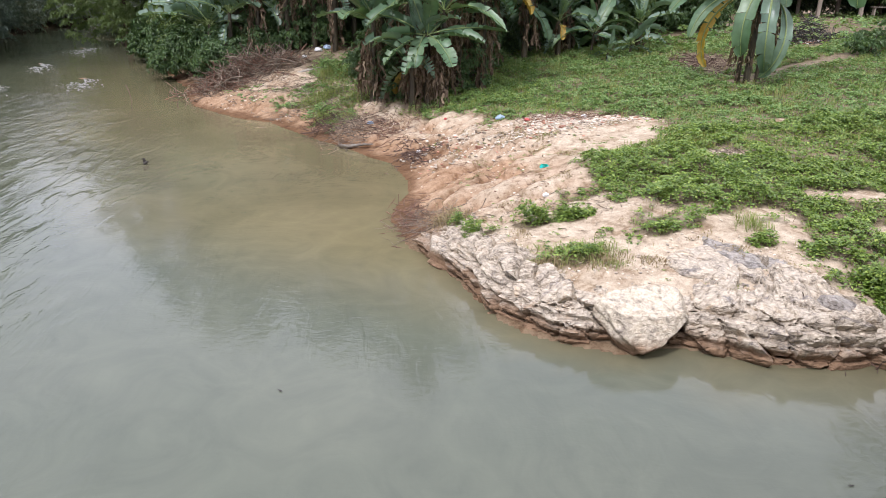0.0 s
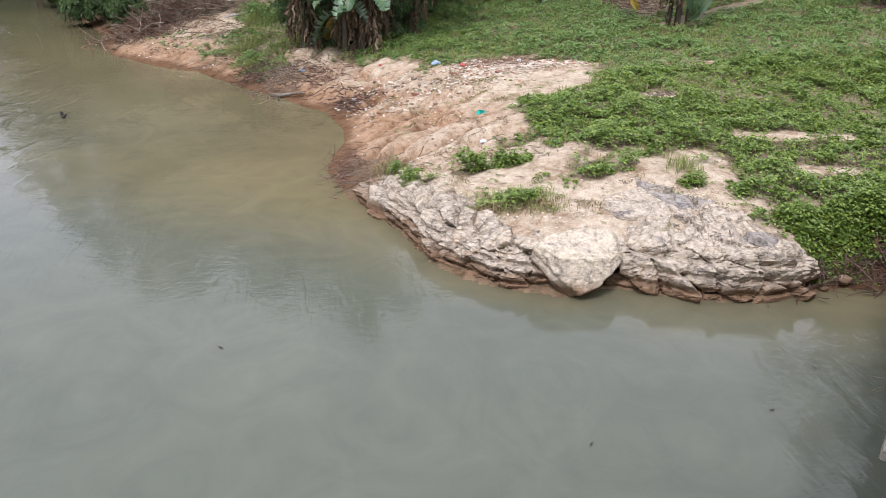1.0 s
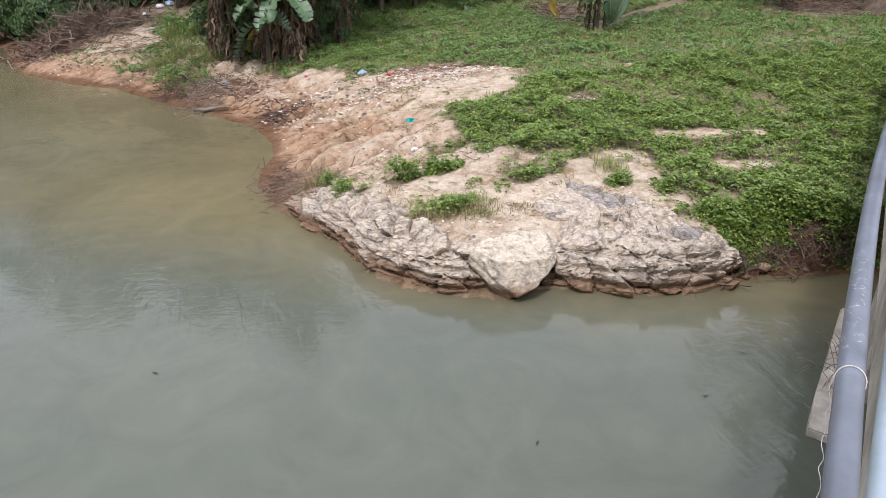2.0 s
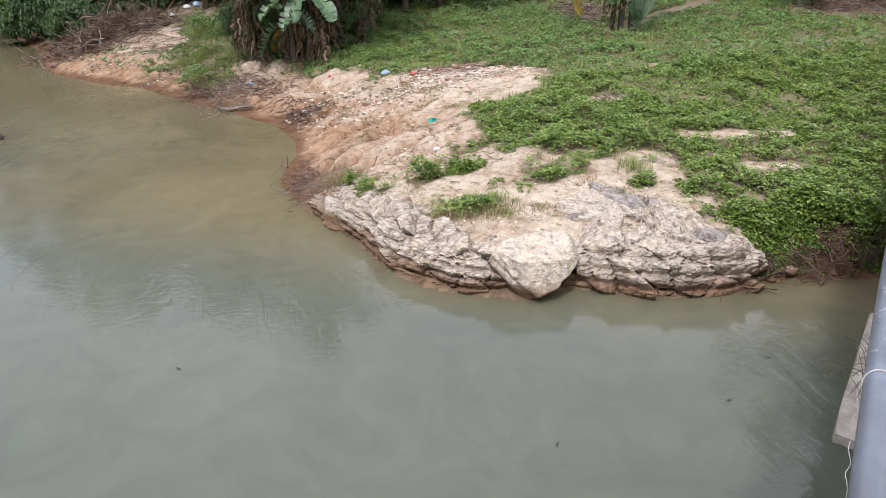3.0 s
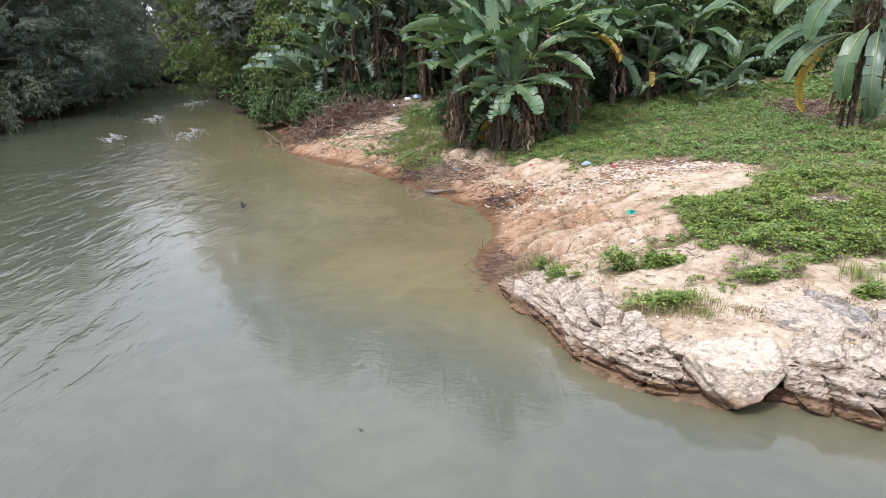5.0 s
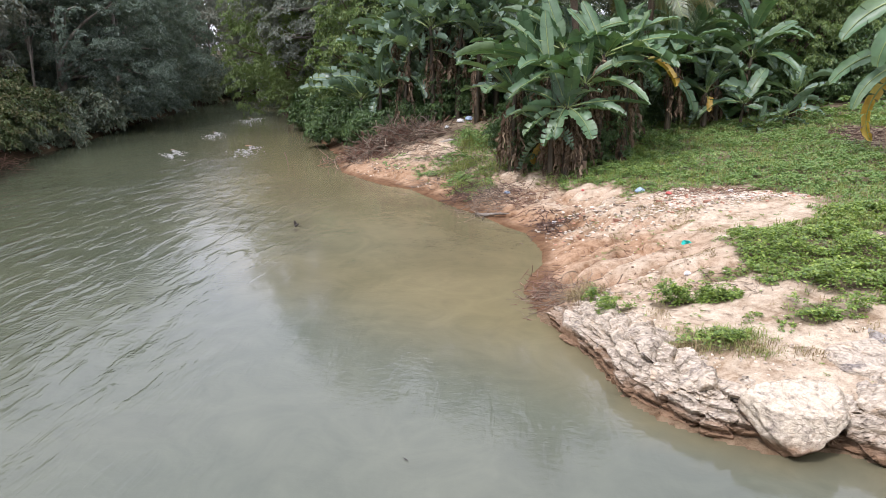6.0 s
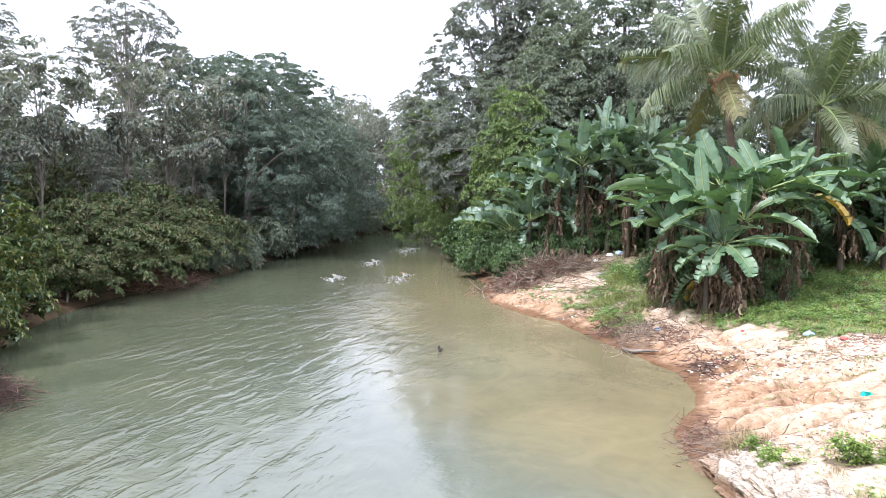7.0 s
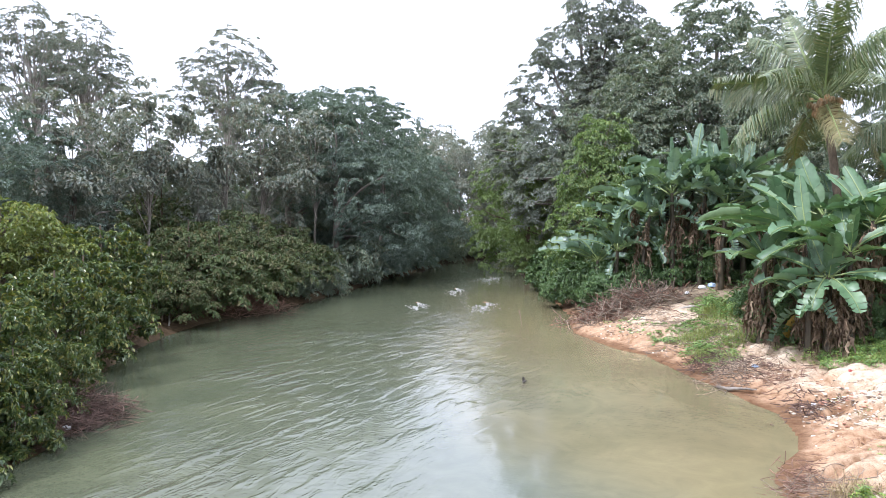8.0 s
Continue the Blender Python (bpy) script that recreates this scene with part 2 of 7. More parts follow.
# blue raised in this tone to carry the haze before the trees
leaf_stuff("tree leaf dark", [(0.076, 0.104, 0.074), (0.138, 0.173, 0.122), (0.103, 0.134, 0.096), (0.205, 0.232, 0.174), (0.162, 0.162, 0.106)], 0.46, 0.22, 0.5)
leaf_stuff("tree leaf mid", [(0.11, 0.134, 0.117), (0.17, 0.191, 0.163), (0.137, 0.155, 0.132), (0.226, 0.236, 0.207)], 0.46, 0.22, 0.5)
leaf_stuff("tree leaf yellow", [(0.090, 0.128, 0.033), (0.150, 0.180, 0.042), (0.115, 0.150, 0.036), (0.22, 0.215, 0.050)], 0.45, 0.28)
leaf_stuff("palm leaflet", [(0.055, 0.088, 0.038), (0.090, 0.125, 0.052), (0.115, 0.142, 0.064), (0.170, 0.165, 0.080)], 0.42, 0.2)
leaf_stuff("palm leaflet old", [(0.17, 0.155, 0.065), (0.24, 0.20, 0.095), (0.13, 0.135, 0.05)], 0.6, 0.2)
plain_stuff("bark grey", (0.10, 0.085, 0.068), (0.26, 0.235, 0.20), 9, 0.95, 0, 0.8, 0.03, (1, 1, 0.25))
plain_stuff("bark pale", (0.20, 0.18, 0.155), (0.42, 0.39, 0.34), 7, 0.9, 0, 0.6, 0.02, (1, 1, 0.3))
plain_stuff("bark brown", (0.06, 0.045, 0.032), (0.17, 0.125, 0.085), 9, 0.95, 0, 0.9, 0.03, (1, 1, 0.3))
plain_stuff("banana stem", (0.028, 0.022, 0.014), (0.085, 0.068, 0.038), 12, 0.6, 0, 0.5, 0.015, (1, 1, 0.15))
plain_stuff("dead twig", (0.10, 0.075, 0.055), (0.28, 0.225, 0.17), 15, 0.95, 0, 0.5, 0.01, island=0.35)
plain_stuff("red twig", (0.12, 0.07, 0.05), (0.24, 0.14, 0.095), 15, 0.95, 0, 0.5, 0.01, island=0.35)
plain_stuff("concrete", (0.22, 0.195, 0.155), (0.42, 0.385, 0.32), 8, 0.92, 0, 0.6, 0.012)
plain_stuff("grey pipe", (0.105, 0.120, 0.145), (0.165, 0.185, 0.215), 5, 0.42, 0, 0.15, 0.004)
plain_stuff("lime crust", (0.30, 0.32, 0.34), (0.62, 0.62, 0.60), 22, 0.9, 0, 0.6, 0.004)
plain_stuff("galvanised steel", (0.26, 0.33, 0.37), (0.36, 0.43, 0.47), 6, 0.5, 0.3, 0.1, 0.003)
plain_stuff("weathered plank", (0.10, 0.085, 0.075), (0.23, 0.20, 0.175), 10, 0.9, 0, 0.5, 0.006, (1, 1, 0.06), island=0.3)
plain_stuff("zinc sheet", (0.36, 0.38, 0.39), (0.55, 0.57, 0.58), 3, 0.45, 0.5, 0.1, 0.004)
plain_stuff("rust sheet", (0.16, 0.075, 0.045), (0.30, 0.16, 0.10), 5, 0.85, 0.1, 0.4, 0.004)
plain_stuff("timber post", (0.20, 0.165, 0.13), (0.38, 0.33, 0.27), 8, 0.9, 0, 0.5, 0.006, (1, 1, 0.15))
plain_stuff("stone chip", (0.36, 0.29, 0.22), (0.62, 0.55, 0.46), 20, 0.95, 0, 0.5, 0.01, island=0.35)
plain_stuff("red brick", (0.28, 0.13, 0.085), (0.42, 0.23, 0.16), 20, 0.92, 0, 0.5, 0.008, island=0.25)
plain_stuff("teal plastic", (0.02, 0.46, 0.42), (0.03, 0.60, 0.54), 10, 0.35, 0, 0.05, 0.002)
plain_stuff("white plastic", (0.62, 0.64, 0.66), (0.78, 0.79, 0.80), 14, 0.45, 0, 0.3, 0.01)
plain_stuff("blue plastic", (0.22, 0.32, 0.48), (0.42, 0.52, 0.64), 14, 0.45, 0, 0.3, 0.01)
plain_stuff("red plastic", (0.42, 0.05, 0.05), (0.55, 0.12, 0.10), 14, 0.5, 0, 0.3, 0.01)
plain_stuff("coconut husk", (0.22, 0.125, 0.060), (0.40, 0.26, 0.135), 9, 0.7, 0, 0.3, 0.01, island=0.3)
plain_stuff("foam", (0.17, 0.18, 0.165), (0.30, 0.31, 0.29), 12, 0.6, 0, 0.6, 0.02)
plain_stuff("dark snag", (0.018, 0.015, 0.012), (0.05, 0.042, 0.034), 12, 0.6, 0, 0.5, 0.01)
plain_stuff("rope", (0.42, 0.40, 0.36), (0.62, 0.60, 0.55), 40, 0.8, 0, 0.4, 0.002)
leaf_stuff("shrub leaf", [(0.070, 0.150, 0.058), (0.115, 0.215, 0.085), (0.088, 0.180, 0.068), (0.05, 0.11, 0.045)], 0.4, 0.22)
# distance haze is put into these two leaf colours: lighter and bluer than foliage
leaf_stuff("forest leaf", [(0.068, 0.103, 0.082), (0.12, 0.161, 0.127), (0.09, 0.126, 0.102), (0.201, 0.239, 0.198)], 0.46, 0.18, 0.5)
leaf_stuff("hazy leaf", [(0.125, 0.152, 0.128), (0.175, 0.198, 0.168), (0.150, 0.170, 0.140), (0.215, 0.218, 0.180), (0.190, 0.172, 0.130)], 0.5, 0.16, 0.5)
leaf_stuff("russet leaf", [(0.050, 0.076, 0.030), (0.090, 0.118, 0.042), (0.042, 0.066, 0.026), (0.125, 0.108, 0.052), (0.075, 0.100, 0.038)], 0.6, 0.14, 0.3)
leaf_stuff("undergrowth leaf", [(0.034, 0.070, 0.024), (0.072, 0.128, 0.040), (0.052, 0.098, 0.032), (0.125, 0.185, 0.060)], 0.5, 0.2)
leaf_stuff("olive leaf", [(0.028, 0.052, 0.016), (0.066, 0.098, 0.026), (0.042, 0.072, 0.020), (0.110, 0.135, 0.032), (0.190, 0.175, 0.042)], 0.40, 0.26)
leaf_stuff("creeper mound leaf", [(0.073, 0.123, 0.04), (0.139, 0.201, 0.061), (0.103, 0.16, 0.049), (0.207, 0.251, 0.084)], 0.5, 0.28)
leaf_stuff("willow leaf", [(0.095, 0.150, 0.045), (0.145, 0.205, 0.062), (0.118, 0.175, 0.052), (0.185, 0.225, 0.080)], 0.5, 0.25)
# a darker brown than red twig, for roots, brush and litter
plain_stuff("wet root", (0.05, 0.03, 0.022), (0.15, 0.09, 0.065), 15, 0.8, 0, 0.5, 0.01, island=0.35)
plain_stuff("pale concrete", (0.36, 0.325, 0.265), (0.60, 0.555, 0.47), 7, 0.92, 0, 0.7, 0.012)


# ---- shape of the ground ----
SHORE_RIGHT = [(70, -60), (30, -8), (14, 5.6), (10.5, 7.4), (8.7, 7.75), (7.3, 8.03), (6.5, 7.86), (5.3, 7.78), (4.4, 8.13), (3.8, 8.40),
               (3.0, 8.18), (2.2, 8.52), (1.7, 8.85), (1.4, 9.25), (1.05, 10.15), (0.75, 11.1), (0.42, 11.9), (0.0, 12.35), (-0.1, 12.95), (-0.40, 14.1),
               (-0.2, 15.3), (0.05, 16.1), (-0.02, 17.2), (-0.47, 19.0), (-1.15, 19.75), (-1.95, 21.0), (-2.7, 21.75), (-3.95, 23.4), (-5.0, 24.9),
               (-6.1, 25.5), (-7.2, 26.6), (-8.6, 28.2), (-9.6, 30.6), (-10.4, 33.2), (-12.9, 38.3), (-17.0, 46.8), (-22.5, 56.8), (-27, 68), (-22, 76), (0, 81), (60, 84)]
SHORE_LEFT = [(60, 93), (0, 90), (-24, 85), (-34, 78), (-35.5, 69), (-32.2, 57.7), (-29.3, 46), (-26.3, 36), (-24.5, 29), (-23.6, 21.5),
              (-22.4, 18.6), (-21.2, 16.4), (-19.2, 13.7), (-17.0, 11.7), (-15.4, 10.5), (-14.4, 9.6), (-13.2, 7.6), (-12.6, 2), (-13, -8), (0, -40), (30, -90)]
RIVER = np.array(SHORE_RIGHT + SHORE_LEFT, float)


def smooth(a, b, v):
    s = np.clip((v - a) / (b - a), 0, 1)
    return s * s * (3 - 2 * s)


def hash2(i, j, seed):
    v = np.sin(i * 127.1 + j * 311.7 + seed * 74.7) * 43758.5453
    return v - np.floor(v)


def vnoise(x, y, seed=0):
    """Smooth value noise between 0 and 1."""
    i, j = np.floor(x), np.floor(y)
    u, v = x - i, y - j
    u, v = u * u * (3 - 2 * u), v * v * (3 - 2 * v)
    a, b = hash2(i, j, seed), hash2(i + 1, j, seed)
    c, d = hash2(i, j + 1, seed), hash2(i + 1, j + 1, seed)
    return (a * (1 - u) + b * u) * (1 - v) + (c * (1 - u) + d * u) * v


def fbm(x, y, seed=0, octaves=4):
    total, amp, norm = 0, 1.0, 0
    for k in range(octaves):
        total, norm = total + amp * vnoise(x, y, seed + k), norm + amp
        x, y, amp = x * 2.03 + 5.2, y * 2.03 - 3.1, amp * 0.5
    return total / norm


def line_distance(x, y, pts, closed=False):
    best = np.full(np.shape(x), 1e9)
    n = len(pts)
    for k in range(n if closed else n - 1):
        ax, ay = pts[k]
        bx, by = pts[(k + 1) % n]
        dx, dy = bx - ax, by - ay
        t = np.clip(((x - ax) * dx + (y - ay) * dy) / (dx * dx + dy * dy), 0, 1)
        best = np.minimum(best, np.hypot(x - ax - t * dx, y - ay - t * dy))
    return best


def inside(x, y, pts):
    odd = np.zeros(np.shape(x), bool)
    n = len(pts)
    for k in range(n):
        ax, ay = pts[k]
        bx, by = pts[(k + 1) % n]
        if ay == by:
            continue
        odd ^= ((ay > y) != (by > y)) & (x < (bx - ax) * (y - ay) / (by - ay) + ax)
    return odd


def shore_side(x, y):
    """Distance to the water's edge: positive on land, negative in the river."""
    d = line_distance(x, y, RIVER, True)
    return np.where(inside(x, y, RIVER), -d, d)


def ground_z(x, y):
    x, y = np.asarray(x, float), np.asarray(y, float)
    d = shore_side(x, y)
    land = np.maximum(d, 0)
    right = smooth(-6, 6, x + 0.42 * y - 6)                      # the field's bank against the forest's bank
    rocky = smooth(0.2, 1.4, x) * smooth(13.2, 11.6, y)
    sand = 1.0 * smooth(-0.4, 4.2, land) - 0.02
    steep = 0.62 * smooth(0.22, 0.75, land) + 0.42 * smooth(0.4, 4.0, land)
    near = sand * (1 - rocky) + steep * rocky
    field = 0.11 * np.clip(land - 3.6, 0, 17) + 0.03 * np.clip(land - 20.6, 0, 22)
    z_right = near + field
    z_left = 0.55 * smooth(-0.2, 1.4, land) + 0.11 * np.clip(land - 1.2, 0, 22) + 0.02 * np.clip(land - 23, 0, 300)
    z = np.where(d > 0, z_right * right + z_left * (1 - right), 0)
    far = smooth(60, 260, np.hypot(x, y))
    z = z * (1 - far) + far * np.where(d > 0, 6, 0)
    # runnels in the sand, small heaps, and the uneven field
    bare = smooth(0.1, 1.0, land) * smooth(6.5, 3.0, land) * (1 - rocky)
    z = z + bare * 0.34 * (fbm(x * 0.55 - 0.5 * y, y * 1.1 + 0.5 * x, 3, 3) - 0.5) + bare * 0.06 * (fbm(x * 2.6, y * 3.0, 11) - 0.5)
    runs = np.abs(2 * fbm(0.55 * x + 0.15 * y, 1.5 * y - 0.75 * x, 13, 3) - 1)          # slumped runs of sand
    z = z - bare * 0.26 * smooth(0.30, 0.0, runs) * smooth(4.5, 2.0, land) + bare * 0.03 * (fbm(x * 9, y * 9, 17, 2) - 0.5)
    z = z + smooth(2, 5, land) * 0.22 * (fbm(x * 0.45, y * 0.45, 21) - 0.5)
    z = z + 0.20 * np.exp(-((x - 2.0) ** 2 / 2.2 + (y - 16.3) ** 2 / 1.0))
    z = z + np.where(d > 0, smooth(0.5, 4, land), 0) * 0.9 * np.exp(-((x + 4.0) ** 2 / 18 + (y - 34) ** 2 / 18))
    bed = -0.06 - 0.42 * smooth(0, 1.6, -d) - 1.4 * smooth(1.0, 6.0, -d)
    return np.where(d > 0, np.maximum(z, 0.012 + 0.04 * smooth(0, 0.5, land)), bed)


SAND_EDGE = np.array([(0.9, 22.7), (2.8, 20.6), (4.1, 20.3), (5.9, 20.6), (7.3, 18.6), (5.7, 16.2), (3.65, 14.8), (3.7, 13.2), (4.1, 12.1), (3.9, 11.1),
                      (4.9, 11.5), (5.9, 11.8), (7.1, 11.1), (6.8, 9.8), (7.1, 8.7), (7.3, 6.5), (0, 6.5), (-3, 14), (-4, 20), (-8, 25), (-11, 29),
                      (-9.6, 31), (-7.0, 30.6), (-4.4, 30.0), (-2.4, 27.4), (-0.6, 24.6)], float)
# plants in the sand, and bare places in the field: x, y, half-lengths, turn
PLANTS_IN_SAND = [(3.10, 11.9, 0.42, 0.30, 0.2), (2.35, 11.85, 0.34, 0.26, -0.2), (2.62, 10.25, 0.7, 0.3, -0.1), (1.1, 11.75, 0.5, 0.32, 0.4), (4.5, 11.15, 0.65, 0.36, 0.1), 
                  (5.85, 10.35, 0.2, 0.15, 0.0), (0.95, 13.1, 0.35, 0.5, 0.0), (1.7, 22.6, 0.5, 0.8, 0.6), (-2.4, 24.4, 0.7, 1.3, 0.6)]
BARE_IN_FIELD = [(8.9, 12.2, 1.4, 0.32, -0.15), (6.4, 11.5, 0.5, 0.22, 0.2), (5.7, 12.6, 0.28, 0.2, 0.0), (7.1, 14.7, 0.65, 0.45, 0.3),
                 (8.8, 10.6, 1.0, 0.24, -0.25), (3.68, 11.4, 0.22, 0.55, 0.2), (15.4, 25.0, 3.4, 0.55, 0.45), (12.0, 23.2, 1.8, 0.6, 0.4), (11.5, 26.4, 1.3, 2.2, 0.1), (21.5, 32.6, 6.0, 1.0, 0.15), (16.8, 29.1, 1.4, 1.0, 0.0), (9.3, 17.3, 0.7, 0.2, 0.3), (20, 22.3, 2.6, 1.2, 0.0)]


def patch(x, y, ellipses):
    best = np.full(np.shape(x), 9.0)
    for cx, cy, a, b, turn in ellipses:
        u = (x - cx) * math.cos(turn) + (y - cy) * math.sin(turn)
        v = -(x - cx) * math.sin(turn) + (y - cy) * math.cos(turn)
        best = np.minimum(best, np.hypot(u / a, v / b))
    return best


def cover(x, y):
    """How thickly plants cover the ground, 0 to 1."""
    x, y = np.asarray(x, float), np.asarray(y, float)
    edge = line_distance(x, y, SAND_EDGE, True)
    edge = np.where(inside(x, y, SAND_EDGE), -edge, edge) + 1.7 * (fbm(x * 0.9, y * 0.9, 31) - 0.5) + 1.3 * (fbm(x * 3.2, y * 3.2, 35, 3) - 0.5)
    rag = 1.1 * (fbm(x * 2.1, y * 2.1, 41) - 0.5)
    green = smooth(-0.25, 0.55, edge)
    green = np.maximum(green, smooth(1.15, 0.8, patch(x, y, PLANTS_IN_SAND) + rag))
    green = green * smooth(0.75, 1.2, patch(x, y, BARE_IN_FIELD) + rag)
    thin = smooth(0.30, 0.48, fbm(x * 0.55, y * 0.8, 51))
    green = green * (0.66 + 0.34 * thin)
    d = shore_side(x, y)
    return np.clip(green * smooth(0.25, 0.7, d), 0, 1)


# ---- mesh helpers ----
def mesh_of(name, verts, faces, mat, soft=False, slots=None):
    """A mesh from arrays; faces all have the same number of corners."""
    verts, faces = np.asarray(verts, float), np.asarray(faces, int)
    me = bpy.data.meshes.new(name)
    k = faces.shape[1]
    me.vertices.add(len(verts))
    me.vertices.foreach_set("co", verts.ravel())
    me.loops.add(faces.size)
    me.loops.foreach_set("vertex_index", faces.ravel())
    me.polygons.add(len(faces))
    me.polygons.foreach_set("loop_start", np.arange(0, faces.size, k))
    for m in (mat if isinstance(mat, (list, tuple)) else [mat]):
        me.materials.append(M[m])
    if slots is not None:
        me.polygons.foreach_set("material_index", np.asarray(slots, int))
    me.polygons.foreach_set("use_smooth", np.full(len(faces), soft))
    me.update(calc_edges=True)
    me.validate()
    return me


def piece(name, me, parent=None, m=None, label=""):
    ob = new(name, me)
    if parent is not None:
        ob.parent = parent
    if m is not None:
        ob.matrix_basis = m
    return tagged(ob, label) if label else ob


def thing(name, m, label, category, group="", kind=""):
    ob = new(name)
    ob.empty_display_size = 0.2
    ob.matrix_basis = m
    return tagged(ob, label, category, group, kind)


def bmesh_to(name, bm, mat, soft=False):
    me = bpy.data.meshes.new(name)
    bm.to_mesh(me)
    bm.free()
    for m in (mat if isinstance(mat, (list, tuple)) else [mat]):
        me.materials.append(M[m])
    if soft:
        me.polygons.foreach_set("use_smooth", np.full(len(me.polygons), True))
    return me


def box_mesh(name, size, mat, bevel=0.01, jitter=0.0, seed=0, cuts=0):
    """A box on its base, edges worn off."""
    bm = bmesh.new()
    bmesh.ops.create_cube(bm, size=1.0)
    bmesh.ops.scale(bm, vec=size, verts=bm.verts)
    bmesh.ops.translate(bm, vec=(0, 0, size[2] / 2), verts=bm.verts)
    if cuts:
        bmesh.ops.subdivide_edges(bm, edges=bm.edges, cuts=cuts, use_grid_fill=True)
    if bevel:
        sharp = [e for e in bm.edges if len(e.link_faces) == 2 and e.calc_face_angle(0) > 0.5]
        bmesh.ops.bevel(bm, geom=sharp, offset=bevel, segments=2, affect="EDGES")
    r = random.Random(seed)
    if jitter:
        for v in bm.verts:
            v.co += Vector((r.uniform(-1, 1), r.uniform(-1, 1), r.uniform(-1, 1))) * jitter
    return bmesh_to(name, bm, mat)


def tube(points, radii, sides=6, cap=True):
    """Vertices and four-cornered faces of a tapered tube."""
    p = np.asarray(points, float)
    r = np.broadcast_to(np.asarray(radii, float), (len(p),))
    d = np.gradient(p, axis=0)
    d /= np.linalg.norm(d, axis=1)[:, None] + 1e-9
    ref = np.array([0.31, 0.17, 0.93]) if abs(d[:, 2]).mean() < 0.8 else np.array([0.95, 0.2, 0.1])
    u = np.cross(d, ref)
    u /= np.linalg.norm(u, axis=1)[:, None] + 1e-9
    v = np.cross(d, u)
    a = np.linspace(0, 2 * np.pi, sides, endpoint=False)
    ring = p[:, None] + r[:, None, None] * (np.cos(a)[None, :, None] * u[:, None] + np.sin(a)[None, :, None] * v[:, None])
    verts = ring.reshape(-1, 3)
    i = np.arange(len(p) - 1)[:, None] * sides
    j = np.arange(sides)[None]
    jn = (j + 1) % sides
    faces = np.stack([i + j, i + jn, i + sides + jn, i + sides + j], -1).reshape(-1, 4)
    return verts, faces


class Pile:
    """Gathers arrays of vertices and faces into one mesh."""

    def __init__(self):
        self.v, self.f, self.s, self.n = [], [], [], 0

    def add(self, verts, faces, slot=0):
        verts, faces = np.asarray(verts, float), np.asarray(faces, int)
        self.v.append(verts)
        self.f.append(faces + self.n)
        self.s.append(np.full(len(faces), slot))
        self.n += len(verts)

    def mesh(self, name, mat, soft=False):
        return mesh_of(name, np.concatenate(self.v), np.concatenate(self.f), mat, soft, np.concatenate(self.s))


def unit(a):
    return a / (np.linalg.norm(a, axis=-1, keepdims=True) + 1e-9)


def leaf_faces(rng, centre, along, up, length, width, fold=0.25, droop=0.2):
    """Leaves of two folded halves each: base, side, tip, side."""
    n = len(centre)
    along = unit(along)
    side = unit(np.cross(along, up))
    nor = np.cross(side, along)
    length, width = np.broadcast_to(length, (n,))[:, None], np.broadcast_to(width, (n,))[:, None]
    base = centre - along * length * 0.5
    tip = centre + along * length * 0.5 - nor * length * droop
    mid = centre + along * length * rng.uniform(-0.1, 0.08, (n, 1))
    a = mid + side * width * 0.5 + nor * width * fold
    b = mid - side * width * 0.5 + nor * width * fold
    v = np.stack([base, a, tip, b], 1).reshape(-1, 3)
    k = np.arange(n)[:, None] * 4
    f = np.concatenate([k + np.array([[0, 1, 2]]), k + np.array([[0, 2, 3]])], 1).reshape(-1, 3)
    return v, f


def blades(rng, root, height, width, lean=0.5):
    """Grass: a narrow bent strip of two triangles a blade."""
    n = len(root)
    az = rng.uniform(0, 2 * np.pi, n)
    out = np.stack([np.cos(az), np.sin(az), np.zeros(n)], 1)
    side = np.stack([-np.sin(az), np.cos(az), np.zeros(n)], 1)
    h = np.broadcast_to(height, (n,))[:, None] * rng.uniform(0.55, 1.25, (n, 1))
    b = rng.uniform(0.15, 1.0, (n, 1)) * lean
    mid = root + out * h * b * 0.35 + np.array([0, 0, 1]) * h * 0.6
    tip = root + out * h * b + np.array([0, 0, 1]) * h * (1.0 - 0.45 * b)
    w = np.broadcast_to(width, (n,))[:, None]
    v = np.stack([root - side * w * 0.4, root + side * w * 0.4, mid + side * w * 0.5, tip, mid - side * w * 0.5], 1).reshape(-1, 3)
    k = np.arange(n)[:, None] * 5
    f = np.concatenate([k + np.array([[0, 1, 2]]), k + np.array([[0, 2, 4]]), k + np.array([[4, 2, 3]])], 1).reshape(-1, 3)
    return v, f


# ---- ground, one sheet with the river's bed in it ----
def grid_lines(stops):
    out = [np.array([stops[0][0]])]
    for (a, step), (b, _) in zip(stops, stops[1:]):
        out.append(np.linspace(a, b, max(2, int(round((b - a) / step)) + 1))[1:])
    return np.concatenate(out)


def sheet(xs, ys):
    gx, gy = np.meshgrid(xs, ys)
    ny, nx = gx.shape
    k = (np.arange(ny - 1)[:, None] * nx + np.arange(nx - 1)[None]).reshape(-1, 1)
    return gx.ravel(), gy.ravel(), k + np.array([[0, 1, nx + 1, nx]])


def attribute(me, name, values):
    at = me.attributes.new(name, "FLOAT", "POINT")
    at.data.foreach_set("value", np.ascontiguousarray(values, np.float32))


